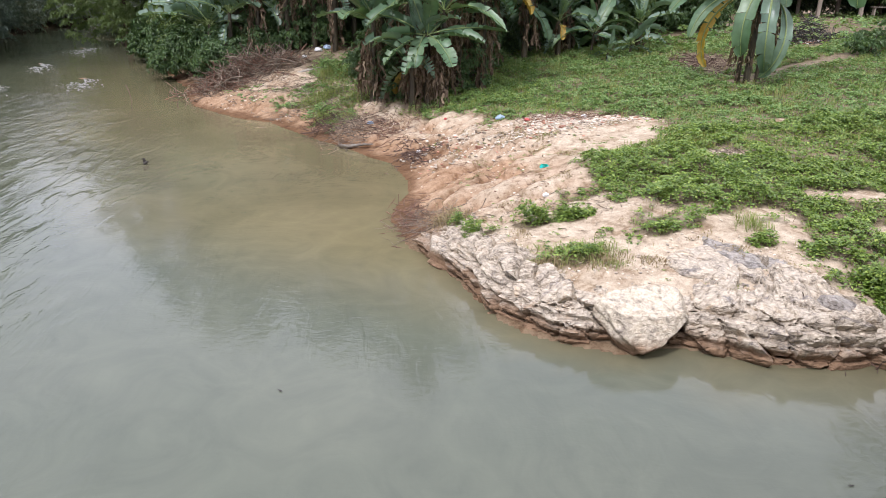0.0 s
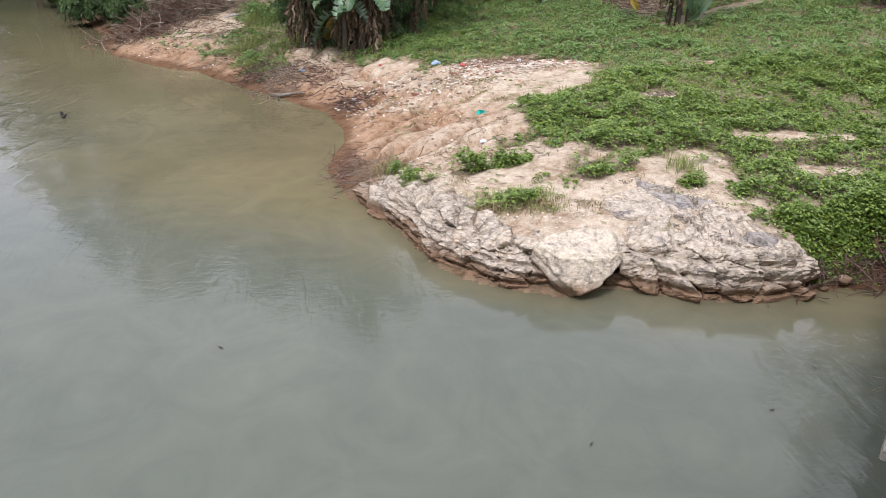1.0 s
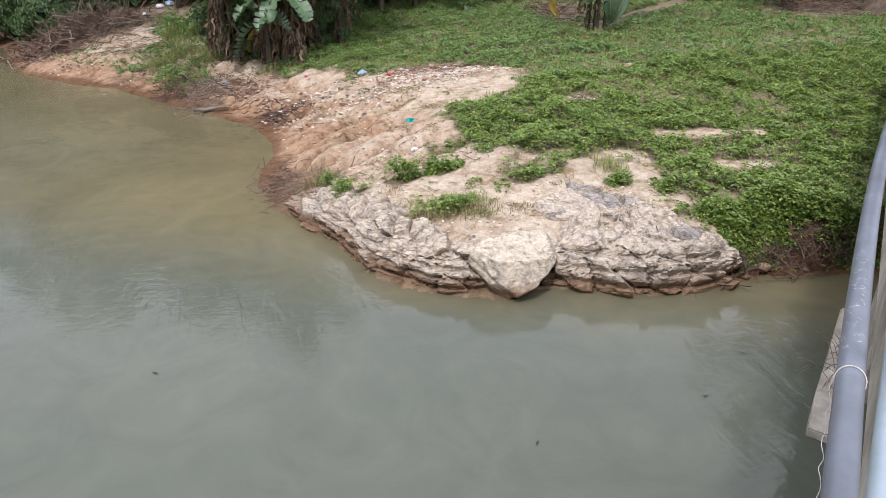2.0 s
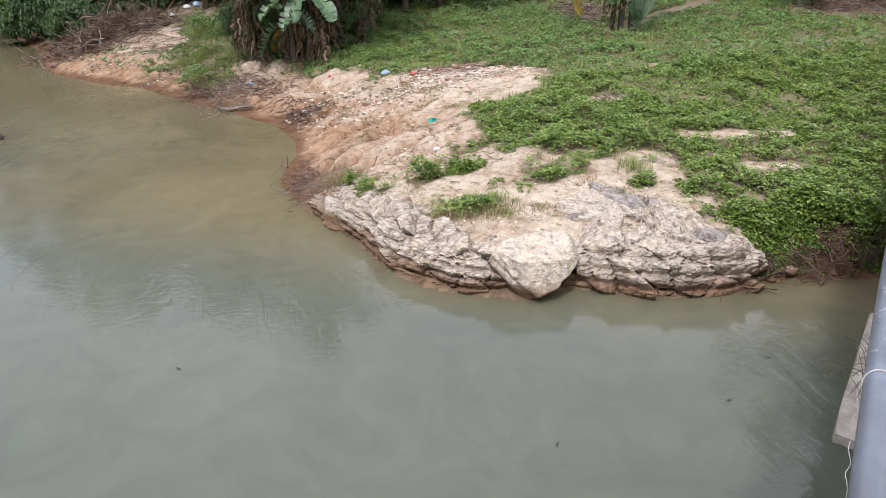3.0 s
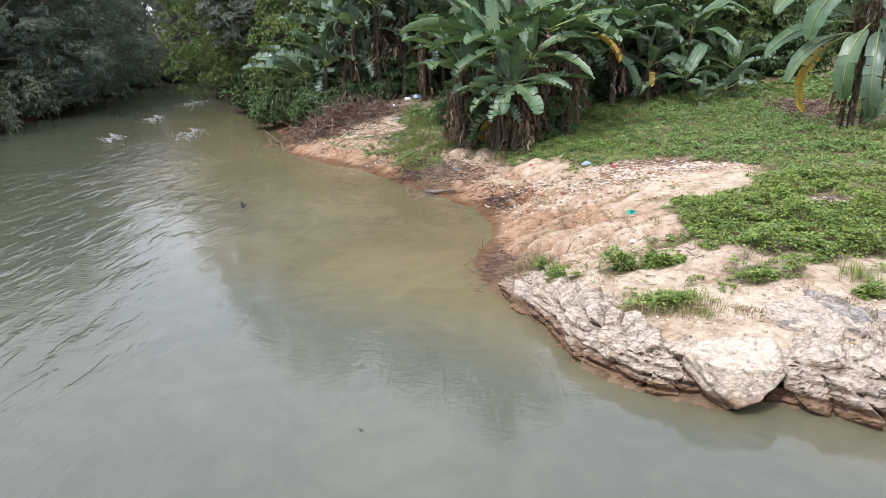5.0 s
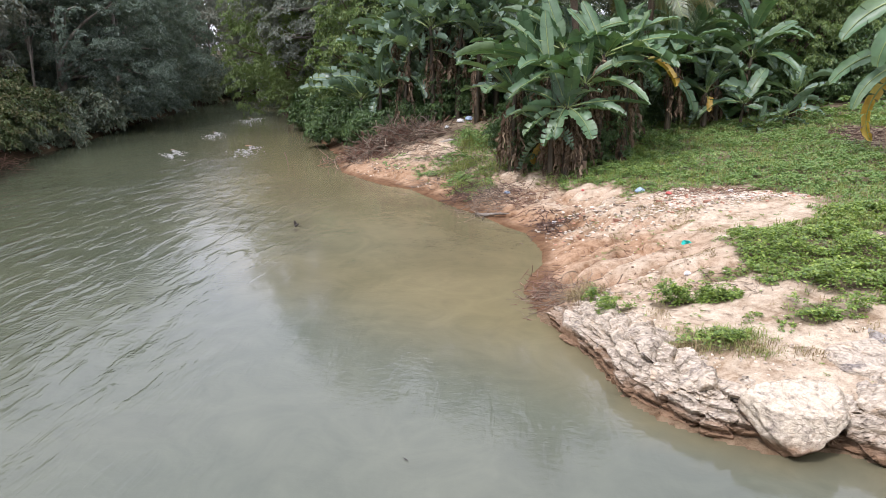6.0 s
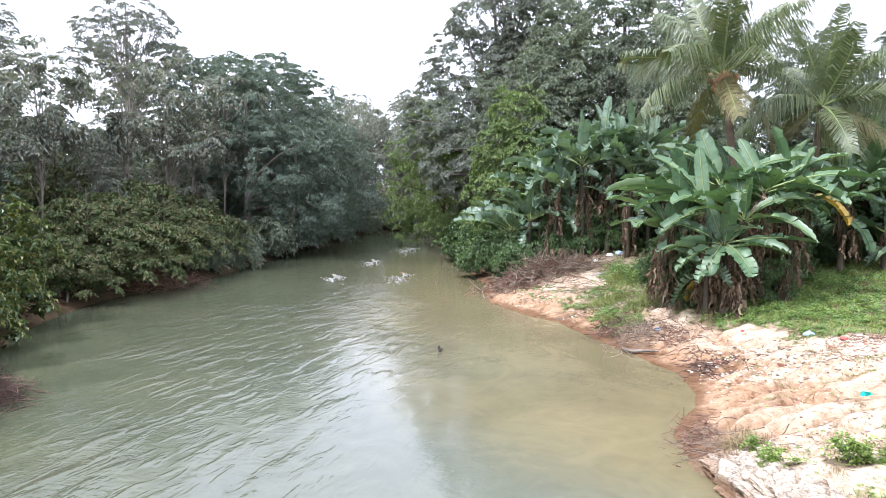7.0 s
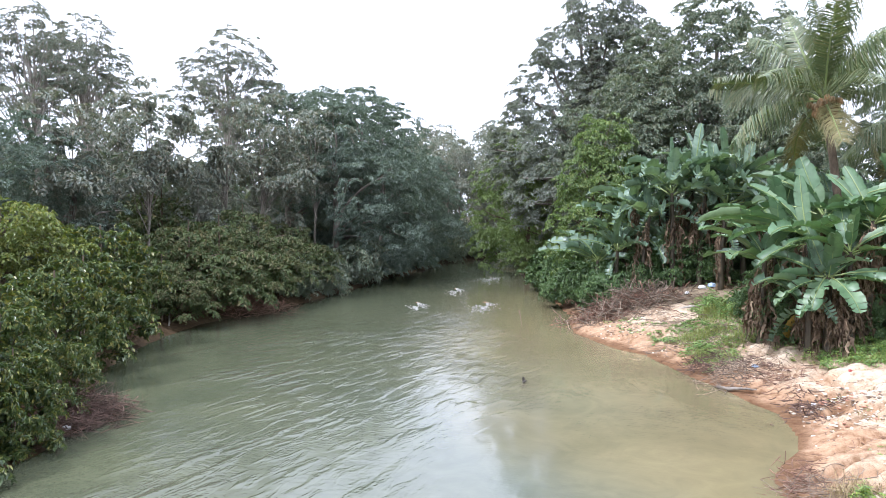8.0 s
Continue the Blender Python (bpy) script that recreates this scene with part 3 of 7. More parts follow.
def build_ground():
    xs = grid_lines([(-2500, 400), (-300, 60), (-60, 2.0), (-30, 0.6), (-10, 0.2), (-2.8, 0.075), (7.6, 0.14), (11, 0.5), (40, 3), (100, 60), (300, 400), (2500, 0)])
    ys = grid_lines([(-2500, 400), (-300, 60), (-60, 3.0), (-12, 0.8), (6.8, 0.08), (22, 0.16), (30, 0.35), (45, 1.0), (100, 8), (300, 400), (2500, 0)])
    x, y, f = sheet(xs, ys)
    z = ground_z(x, y)
    me = mesh_of("ground", np.stack([x, y, z], 1), f, "sand and soil", True)
    d = shore_side(x, y)
    right = smooth(-6, 6, x + 0.42 * y - 6)
    soil = np.maximum(cover(x, y), 0.9 * smooth(21.5, 23.5, y - 0.1 * x) * smooth(2.0, 4.5, x + 0.5 * fbm(x, y, 7)))
    soil = np.maximum(soil, 0.85 * smooth(17.5, 19.5, y) * smooth(7.8, 9.5, x))
    attribute(me, "cover", np.where(right > 0.15, soil * smooth(0.0, 0.5, d), 1.0))
    clay = smooth(2.6, 0.5, d + 2.2 * (fbm(x * 1.1, y * 1.1, 61) - 0.5)) * smooth(12.0, 13.5, y) + 0.75 * np.exp(-((x - 2) ** 2 / 1.6 + (y - 16) ** 2 / 1.6)) * smooth(0.35, 0.6, fbm(x * 1.2, y * 1.2, 63))
    runs = np.abs(2 * fbm(0.55 * x + 0.15 * y, 1.5 * y - 0.75 * x, 13, 3) - 1)
    clay = clay + 0.7 * smooth(0.30, 0.05, runs) * smooth(5.0, 2.0, d) * smooth(12.2, 13.5, y)
    attribute(me, "clay", np.clip(np.maximum(clay, smooth(6.6, 7.4, x) * smooth(0.8, 0.3, d)), 0, 1))
    # right bank: dark mud, deepened for the shade of the hanging weeds
    mud_and_shade = 1.0 * smooth(6.8, 7.4, x) * smooth(1.2, 0.4, d) * smooth(11, 9.5, y)
    # left bank: darkened to stand for shade under the overhanging shrubs
    mud_and_shade = np.maximum(mud_and_shade, (right < 0.15) * smooth(3.0, 1.5, d) * 1.0)
    attribute(me, "wet", np.maximum(mud_and_shade, smooth(0.16, 0.04, z + 0.10 * (fbm(x * 2.5, y * 2.5, 71) - 0.5))))
    tagged(new("ground", me), "sandy river bank and soil with runnels and bare patches", "ground", kind="structure")


def build_water():
    xs = grid_lines([(-400, 40), (-60, 3), (-12, 0.3), (10, 3), (60, 40), (400, 0)])
    ys = grid_lines([(-400, 40), (-50, 3), (6, 0.4), (36, 2), (100, 40), (400, 0)])
    x, y, f = sheet(xs, ys)
    d = shore_side(x, y)
    middle = f[:, 0]
    keep = d[f].min(1) < 1.5
    f = f[keep & (middle >= 0)]
    right = smooth(-6, 6, x + 0.42 * y - 6)
    wide = 13.0 + 7.0 * (fbm(x * 0.16, y * 0.16, 81) - 0.5)
    silt = smooth(1.0, 0.0, -d / wide) * smooth(7.5, 12.5, y + 0.5 * x) * smooth(60, 30, y)
    near_side = smooth(-5, 3, x + 7 + 0.45 * (y - 10))
    silt = np.maximum(silt, 0.75 * smooth(0.9, 0.0, -d)) * near_side
    silt = np.maximum(silt, 0.5 * smooth(1.9, 0.2, -d + 1.2 * (fbm(x * 1.3, y * 1.3, 85) - 0.5)) * smooth(2.8, 4.0, x) * smooth(12, 9, x))
    silt = np.maximum(silt, 0.16)
    me = mesh_of("water", np.stack([x, y, np.zeros_like(x)], 1), f, "river water", True)
    attribute(me, "shoal", smooth(-13, -4, x + 0.15 * (y - 10)))
    attribute(me, "ripple", np.clip(0.26 + 0.74 * np.maximum(smooth(4.0, 9.0, -d), smooth(1.0, 4.0, -d) * smooth(-6, -9, x)) * (0.35 + 0.65 * smooth(36, 20, y)) + 0.14 * smooth(4.0, 1.5, -d) * smooth(0.5, 2, x) * smooth(0.42, 0.6, fbm(x * 0.5, y * 0.5, 83)), 0, 1))
    attribute(me, "silt", np.clip(silt, 0, 1))
    tagged(new("water", me), "murky green-brown river with small ripples", "river", kind="structure")


build_ground()
build_water()


# ---- rocks at the water's edge ----
def cells(u, v, size, seed, flat=1.0):
    """Distance to the nearest joint of an irregular net, a random value for each block, and the lean of its face."""
    a, b = u / size, v / (size * flat)
    i0, j0 = np.floor(a), np.floor(b)
    f1, f2, idv, tilt = np.full(a.shape, 9.0), np.full(a.shape, 9.0), np.zeros(a.shape), np.zeros(a.shape)
    for di in (-1, 0, 1):
        for dj in (-1, 0, 1):
            i, j = i0 + di, j0 + dj
            px, py = i + 0.15 + 0.7 * hash2(i, j, seed), j + 0.15 + 0.7 * hash2(i, j, seed + 1)
            d = np.hypot(a - px, b - py)
            near = d < f1
            f2 = np.where(near, f1, np.minimum(f2, d))
            idv = np.where(near, hash2(i, j, seed + 2), idv)
            tilt = np.where(near, (hash2(i, j, seed + 3) - 0.5) * (a - px) + (hash2(i, j, seed + 4) - 0.5) * (b - py), tilt)
            f1 = np.where(near, d, f1)
    return (f2 - f1) * size, idv, tilt * size


def ledge(name, label, line, reach, lip, over, mat, seed, strata=0.16, block=0.45, rough=0.05):
    """A rock face along the water, from under it up over a lip and back under the sand."""
    p = np.array(line, float)
    seg = np.hypot(*np.diff(p, axis=0).T)
    s = np.concatenate([[0], np.cumsum(seg)])
    nu = int(s[-1] / 0.035)
    t = np.linspace(0, s[-1], nu)
    px, py = np.interp(t, s, p[:, 0]), np.interp(t, s, p[:, 1])
    k = np.ones(25) / 25
    px = np.concatenate([px[:1], np.convolve(np.pad(px, 12, "edge"), k, "valid")[1:-1], px[-1:]])
    py = np.concatenate([py[:1], np.convolve(np.pad(py, 12, "edge"), k, "valid")[1:-1], py[-1:]])
    tx, ty = np.gradient(px), np.gradient(py)
    n = np.hypot(tx, ty)
    nx, ny = -ty / n, tx / n                                  # towards the land
    prof_v = np.array([0, 0.14, 0.24, 0.36, 0.50, 0.66, 0.84, 1.0])
    prof_d = np.array([0.02, 0.03, 0.06 - over, 0.10, 0.28, 0.50 * reach, 0.78 * reach, reach])
    prof_h = np.array([-0.9, -0.15, 0.22, 0.62, 0.90, 1.06, 1.08, 0.6])
    nv = 92
    v = np.linspace(0, 1, nv)
    d, h = np.interp(v, prof_v, prof_d), np.interp(v, prof_v, prof_h)
    kk = np.ones(7) / 7
    d, h = np.convolve(np.pad(d, 3, "edge"), kk, "valid"), np.convolve(np.pad(h, 3, "edge"), kk, "valid")
    U, V = np.meshgrid(t, v, indexing="ij")
    ends = smooth(0, 0.45, U) * smooth(0, 0.45, s[-1] - U)
    top = np.interp(U, [0, s[-1] * 0.25, s[-1] * 0.6, s[-1]], lip) * (0.85 + 0.35 * fbm(U * 1.1, U * 0 + 3, seed))
    D = d[None] * (0.8 + 0.45 * fbm(U * 0.9, V * 2, seed + 3))
    H = h[None] * top
    run = V * 2.2
    wu = U + 0.22 * fbm(U * 1.6, run * 1.6, seed + 4)
    gap, idv, lean = cells(wu, run + 0.35 * U, block, seed + 11, 0.6)
    gap2, id2, lean2 = cells(wu + 0.1 * fbm(U * 4, run * 4, seed + 14), run - 0.2 * U, block * 0.38, seed + 21, 0.45)
    lay = (H * 1.0 + 0.07 * fbm(U * 1.0, V * 3, seed + 6) + 0.03 * U) / strata
    step = lay - np.floor(lay)
    relief = rough * 1.6 * (idv - 0.5) + 0.42 * lean - 0.085 * smooth(0.05, 0.0, gap) + rough * 0.5 * (id2 - 0.5) + 0.22 * lean2 - 0.022 * smooth(0.022, 0, gap2)
    relief = relief + 0.060 * (smooth(0.15, 0.6, step) - 0.5) + 0.07 * (fbm(U * 0.9, run * 1.2, seed + 8) - 0.5) + 0.022 * (fbm(U * 9, run * 11, seed + 9, 3) - 0.5)
    front = smooth(0.62, 0.40, V)
    D = D - relief * (0.25 + 0.75 * front) * 1.3
    H = H + relief * (1 - 0.6 * front)
    D = D + (1 - ends) * 0.25 * (1 - V)
    H = H * (0.35 + 0.65 * ends) - (1 - ends) * 0.25
    X, Y = px[:, None] + nx[:, None] * D, py[:, None] + ny[:, None] * D
    G = ground_z(X, Y)
    back = smooth(0.60, 1.0, V)
    Z = H * (1 - back) + (G - 0.14 + relief * 1.5 + 0.16 * (fbm(U * 1.3, run * 1.3, seed + 31) - 0.42)) * back
    i = (np.arange(nu - 1)[:, None] * nv + np.arange(nv - 1)[None]).reshape(-1, 1)
    f = i + np.array([[0, nv, nv + 1, 1]])
    ob = thing(name, pose(0, 0, 0), label, "rock")
    V3 = np.stack([X, Y, Z], -1).reshape(-1, 3)
    block_of = np.round(idv * 1e6).astype(int).reshape(-1)[f[:, 0]]
    for b in np.unique(block_of):                             # one part for each block between the joints
        mine = f[block_of == b]
        used, back_to = np.unique(mine, return_inverse=True)
        piece("block", mesh_of("block", V3[used], back_to.reshape(mine.shape), mat), ob)
    return ob


def boulder(name, m, size, mat, seed, planes=14, level=5, rough=0.05, label="", cuts=(), edge=34):
    """A stone cut by planes, its edges worn and its faces pitted."""
    rng = np.random.default_rng(seed)
    bm = bmesh.new()
    bmesh.ops.create_icosphere(bm, subdivisions=level, radius=1.0)
    p = unit(np.array([v.co[:] for v in bm.verts]))
    nrm = unit(rng.normal(size=(planes, 3)))
    dist = rng.uniform(0.72, 0.98, planes)
    for c in cuts:
        nrm, dist = np.vstack([nrm, unit(np.array([c[:3]], float))]), np.append(dist, c[3])
    lim = dist[None] / np.maximum(p @ nrm.T, 1e-3)
    lim = np.concatenate([lim, np.full((len(p), 1), 1.12)], 1)
    r = -np.log(np.exp(-lim * edge).sum(1)) / edge
    q = p * r[:, None]
    r = r + rough * 2.0 * (fbm(q[:, 0] * 2.1 + q[:, 2] * 1.3 + seed, q[:, 1] * 2.1 - q[:, 2] * 1.7, seed) - 0.5)
    r = r + rough * 0.8 * (fbm(q[:, 0] * 7 + q[:, 2] * 5, q[:, 1] * 7 - q[:, 2] * 4, seed + 2) - 0.5)
    gap, _, _ = cells(q[:, 0] + q[:, 2] * 0.4, q[:, 1] * 0.5 + q[:, 2], 0.62, seed + 5, 0.5)
    r = r - 0.05 * rough * 10 * smooth(0.03, 0.0, gap) * 0.5
    for v, d, rr in zip(bm.verts, p, r):
        v.co = Vector(d * rr * np.array(size))
    ob = new(name, bmesh_to(name, bm, mat, True))
    ob.matrix_basis = m
    return tagged(ob, label, "rock") if label else ob


ledge("rock_ledge", "layered pale grey rock ledge with brown flood band", [(-0.05, 12.75), (0.2, 12.25), (0.55, 11.5), (0.85, 10.75), (1.15, 9.95), (1.5, 9.2), (2.0, 8.66), (2.6, 8.38), (3.3, 8.35)],
      1.5, (0.34, 0.52, 0.62, 0.60), 0.03, "pale rock", 5, 0.13, 0.6, 0.06)
ledge("rock_ledge", "cracked cream and grey rock shelf at the water", [(3.2, 8.7), (3.9, 8.42), (4.5, 8.12), (5.2, 7.82), (5.9, 7.78), (6.5, 7.86), (6.9, 8.05), (7.1, 8.5)],
      2.3, (0.56, 0.72, 0.76, 0.60), 0.02, "pale rock", 9, 0.2, 0.7, 0.07)
boulder("boulder", pose(3.40, 8.50, 0.36, 2, -4, 4), (0.74, 0.56, 0.50), "cream rock", 3, 3, 6, 0.10, "large cream-coloured angular boulder resting on the ledge",
        [(0.05, -0.25, 1, 0.62), (-0.15, -1, 0.42, 0.66), (0.80, -0.45, -0.62, 0.50), (-1, -0.45, 0.15, 0.80), (0.30, -0.75, -0.85, 0.72), (1, -0.2, 0.35, 0.80), (0, 1, 0.2, 0.8)], 150)
boulder("boulder", pose(0.66, 11.72, 0.17, 0, 6, -62), (0.62, 0.30, 0.24), "pale rock", 4, 9, 5, 0.06, "pale pointed rock at the ledge's tip", [(0.1, 0, 1, 0.62), (-0.8, 0.6, 0.1, 0.62), (-0.8, -0.6, 0.1, 0.62)], 80)
boulder("boulder", pose(6.1, 8.5, 0.55, 0, 6, 0), (0.30, 0.26, 0.20), "grey rock", 6, 10, 4, 0.06, "dark grey stained knob of rock")
boulder("rock_slab", pose(5.4, 10.3, 0.72, 5, 0, 20), (0.62, 0.95, 0.24), "grey rock", 7, 12, 5, 0.09, "dark weathered rock slab breaking through sand", [(0, 0, 1, 0.5)])
boulder("rock_slab", pose(4.95, 9.75, 0.66, 8, 0, -10), (0.8, 0.55, 0.22), "pale rock", 8, 12, 5, 0.09, "grey-white fissured rock slab above the shelf", [(0, 0, 1, 0.5)])
boulder("rock_slab", pose(4.2, 8.42, 0.06, 0, 4, -6), (0.28, 0.14, 0.10), "cream rock", 10, 9, 4, 0.05, "small pale rock step at the waterline")
boulder("stone", pose(7.36, 8.12, 0.12, 0, 0, 20), (0.13, 0.09, 0.08), "cream rock", 11, 8, 4, 0.05, "loose cream stone on the muddy bank", (), 80)
boulder("stone", pose(9.1, 8.1, 0.16, 0, 0, 60), (0.15, 0.10, 0.08), "grey rock", 12, 8, 4, 0.05, "loose grey stone on the muddy bank", (), 80)
for k, (x, y, s) in enumerate([(6.98, 8.02, 0.08), (7.75, 8.16, 0.06), (8.1, 8.05, 0.09), (8.45, 8.08, 0.06), (4.75, 8.2, 0.07), (5.4, 8.06, 0.06)]):
    boulder("stone", pose(x, y, 0.05 if x > 6.5 else 0.02, 0, 0, 40 * k), (s * 0.9, s * 0.7, s * 0.5), "cream rock" if k % 2 else "pale rock", 30 + k, 6, 3, 0.05, "small stone at the water's edge", (), 80)


# ---- trees ----
def at(x, y, turn=0.0, scale=1.0, sink=0.03):
    """A pose on the ground."""
    return Matrix.Translation((x, y, float(ground_z(x, y)) - sink)) @ Matrix.Rotation(turn, 4, "Z") @ Matrix.Diagonal((scale, scale, scale, 1))


def crown_points(rng, blobs, count, holes=0.35, seed=0):
    """Middles of leaf clumps, mostly in the outer shell of the given ellipsoids."""
    b = np.array(blobs, float)
    size = b[:, 3] * b[:, 4] + b[:, 4] * b[:, 5] + b[:, 3] * b[:, 5]
    which = rng.choice(len(b), count * 2, p=size / size.sum())
    v = unit(rng.normal(size=(count * 2, 3)))
    r = rng.uniform(0.55, 1.03, (count * 2, 1)) ** 0.6
    bump = 0.72 + 0.56 * np.stack([vnoise(v[:, 0] * 2.3 + which * 7.7, v[:, 2] * 2.3 + v[:, 1] * 1.9, seed + 5)], 1)
    p = b[which, :3] + v * r * b[which, 3:6] * bump
    hole = fbm(p[:, 0] * 0.55 + 3, p[:, 2] * 0.6 + p[:, 1] * 0.4, seed + 9, 2)
    keep = np.where(hole > holes * 0.9)[0][:count]
    return p[keep], v[keep]


def crown_mesh(name, seed, blobs, clumps, per, leaf, mat, holes=0.35, spread=0.55, droop=0.35, flat=0.6, slim=0.5):
    rng = np.random.default_rng(seed)
    c, v = crown_points(rng, blobs, clumps, holes, seed)
    # boughs: each clump is a tilted dome of leaves, lit above and dark below
    n = len(c)
    k = np.repeat(np.arange(n), per)
    big = rng.uniform(0.6, 1.5, n)[k][:, None]
    axis = unit(v * 0.55 + np.array([0, 0, 1.0]) + rng.normal(size=(n, 3)) * 0.15)
    e1 = unit(np.cross(axis, np.array([0.2, 0.9, 0.1])))
    e2 = np.cross(axis, e1)
    ang, rho = rng.uniform(0, 2 * np.pi, len(k)), np.sqrt(rng.random(len(k)))
    rho = rho * (0.75 + 0.35 * np.sin(ang * 3 + np.repeat(rng.uniform(0, 6.28, n), per)))
    ray_out = e1[k] * np.cos(ang)[:, None] + e2[k] * np.sin(ang)[:, None]
    reach = 1.45 * spread * big
    off = ray_out * rho[:, None] * reach - axis[k] * (0.42 * rho[:, None] ** 2 + 0.55 * flat * rng.random((len(k), 1)) ** 2) * reach
    pos = c[k] + off
    along = unit(ray_out * 0.9 + rng.normal(size=(len(k), 3)) * 0.45 - np.array([0, 0, droop]))
    up = unit(axis[k] + ray_out * rho[:, None] * 0.35 + rng.normal(size=(len(k), 3)) * 0.3)
    size = leaf * rng.uniform(0.6, 1.3, len(k))
    lv, lf = leaf_faces(rng, pos, along, up, size, size * slim)
    return mesh_of(name, lv, lf, mat), c


def wood_mesh(name, seed, height, radius, tips, mat, lean=(0, 0), limbs=12, fork=0.45):
    rng = np.random.default_rng(seed + 1)
    pile = Pile()
    s = np.linspace(0, 1, 12)
    wob = np.cumsum(rng.normal(size=(12, 2)) * 0.035 * height / 12, 0)
    trunk = np.stack([lean[0] * s + wob[:, 0], lean[1] * s + wob[:, 1], s * height - 0.25], 1)
    flare = 1 + 0.9 * np.exp(-s * 14)
    pile.add(*tube(trunk, radius * (1 - 0.78 * s) * flare, 9))
    if len(tips):
        for k in rng.choice(len(tips), min(limbs, len(tips)), replace=False):
            t = tips[k]
            s0 = np.clip((t[2] / height) * rng.uniform(0.5, 0.8), fork * 0.6, 0.95)
            a = np.array([np.interp(s0, s, trunk[:, i]) for i in range(3)])
            u = np.linspace(0, 1, 6)[:, None]
            bend = np.array([0, 0, 0.12]) * np.linalg.norm(t - a) * np.sin(u * np.pi)
            line = a + (t - a) * u + bend + rng.normal(size=(6, 3)) * 0.02 * height * np.sin(u * np.pi) * 0.5
            pile.add(*tube(line, radius * (1 - 0.75 * s0) * 0.6 * (1 - 0.82 * u[:, 0]), 5))
    return pile.mesh(name, mat, True)


def tree(m, label, seed, height, radius, blobs, clumps, per, leaf, leafmat, bark="bark grey", holes=0.35, spread=0.5, droop=0.35, flat=0.6,
         lean=(0, 0), limbs=12, group="", category="tree", name="tree", slim=0.5):
    ob = thing(name, m, label, category, group)
    me, tips = crown_mesh("crown", seed, blobs, clumps, per, leaf, leafmat, holes, spread, droop, flat, slim)
    piece("trunk", wood_mesh("trunk", seed, height, radius, tips, bark, lean, limbs), ob)
    piece("crown", me, ob)
    return ob


def copies(ob, places):
    for x, y, turn, s in places:
        copy_thing(ob, at(x, y, turn, s))


# the forest's bank, dark broadleaf trees down to the water
dense = tree(at(-30.6, 40.5, 0.4), "dense dark green broadleaf tree leaning over the river", 11, 11, 0.3,
             [(0, 0, 9.5, 4.0, 4.0, 3.2), (2.2, -1, 6.3, 4.6, 4.6, 3.0), (3.2, 0.5, 3.0, 3.6, 4.4, 2.4), (-1, 1, 12.0, 2.4, 2.4, 2.0), (2.6, 1.4, 1.2, 3.0, 3.6, 1.2)],
             760, 84, 0.165, "forest leaf", holes=0.33, spread=0.29, droop=0.2, group="trees of the forest bank")
copies(dense, [(-32.6, 46.5, 6.1, 1.12), (-35.4, 54, 0.2, 1.14), (-38.5, 62, 0.5, 1.03), (-39.5, 70, 0.1, 0.86), (-43, 52, 5.0, 1.15), (-36.5, 42, 0.9, 1.05), (-47, 66, 1.2, 1.1), (-26.4, 13.6, 3.6, 0.56), (-25.4, 8.8, 4.2, 0.6), (-24.0, 4.2, 5.0, 0.7), (-24.0, -1.5, 1.0, 0.8), (-28.5, 17.8, 2.6, 0.58)])
broad = tree(at(-31, 33, 1.0, 0.74), "broad forest tree with haze-greyed leaves and a pale trunk", 12, 12, 0.22,
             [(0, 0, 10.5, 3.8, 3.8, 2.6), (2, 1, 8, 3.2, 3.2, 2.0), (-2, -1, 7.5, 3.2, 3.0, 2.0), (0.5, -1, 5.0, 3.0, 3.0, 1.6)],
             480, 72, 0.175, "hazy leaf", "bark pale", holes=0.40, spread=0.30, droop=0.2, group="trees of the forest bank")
copies(broad, [(-30, 27, 2.2, 0.68), (-34, 25, 3.9, 0.70), (-38, 34, 5.1, 0.70), (-31, 19, 0.3, 0.68), (-36.5, 21, 1.7, 0.70), (-46, 44, 2.8, 0.95), (-29, 12.5, 4.4, 0.70),
               (-35, 13, 2.4, 0.74), (-45, 30, 0.7, 0.78), (-50, 60, 3.0, 1.15), (-41, 24, 3.3, 0.72), (-40, 16, 5.5, 0.74), (-27.5, 7, 1.1, 0.72), (-33, 6, 2.0, 0.78), (-53, 38, 1.5, 0.9), (-40, 7, 3.5, 0.8)])
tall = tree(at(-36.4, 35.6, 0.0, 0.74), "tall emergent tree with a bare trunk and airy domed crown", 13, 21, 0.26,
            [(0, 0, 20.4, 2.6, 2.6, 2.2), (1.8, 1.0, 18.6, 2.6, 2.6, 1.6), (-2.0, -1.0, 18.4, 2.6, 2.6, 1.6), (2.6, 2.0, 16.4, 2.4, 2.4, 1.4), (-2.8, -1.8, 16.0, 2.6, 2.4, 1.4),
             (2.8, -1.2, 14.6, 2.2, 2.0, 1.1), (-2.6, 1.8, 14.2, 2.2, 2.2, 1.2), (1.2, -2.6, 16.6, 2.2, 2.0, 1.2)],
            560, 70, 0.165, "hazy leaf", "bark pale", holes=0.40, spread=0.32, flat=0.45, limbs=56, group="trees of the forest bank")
copies(tall, [(-39.6, 27.0, 1.3, 0.91), (-36.6, 22.0, 2.9, 0.86), (-32.5, 13.8, 4.0, 0.64), (-42, 31, 5.0, 0.58), (-36, 16, 0.8, 0.72)])
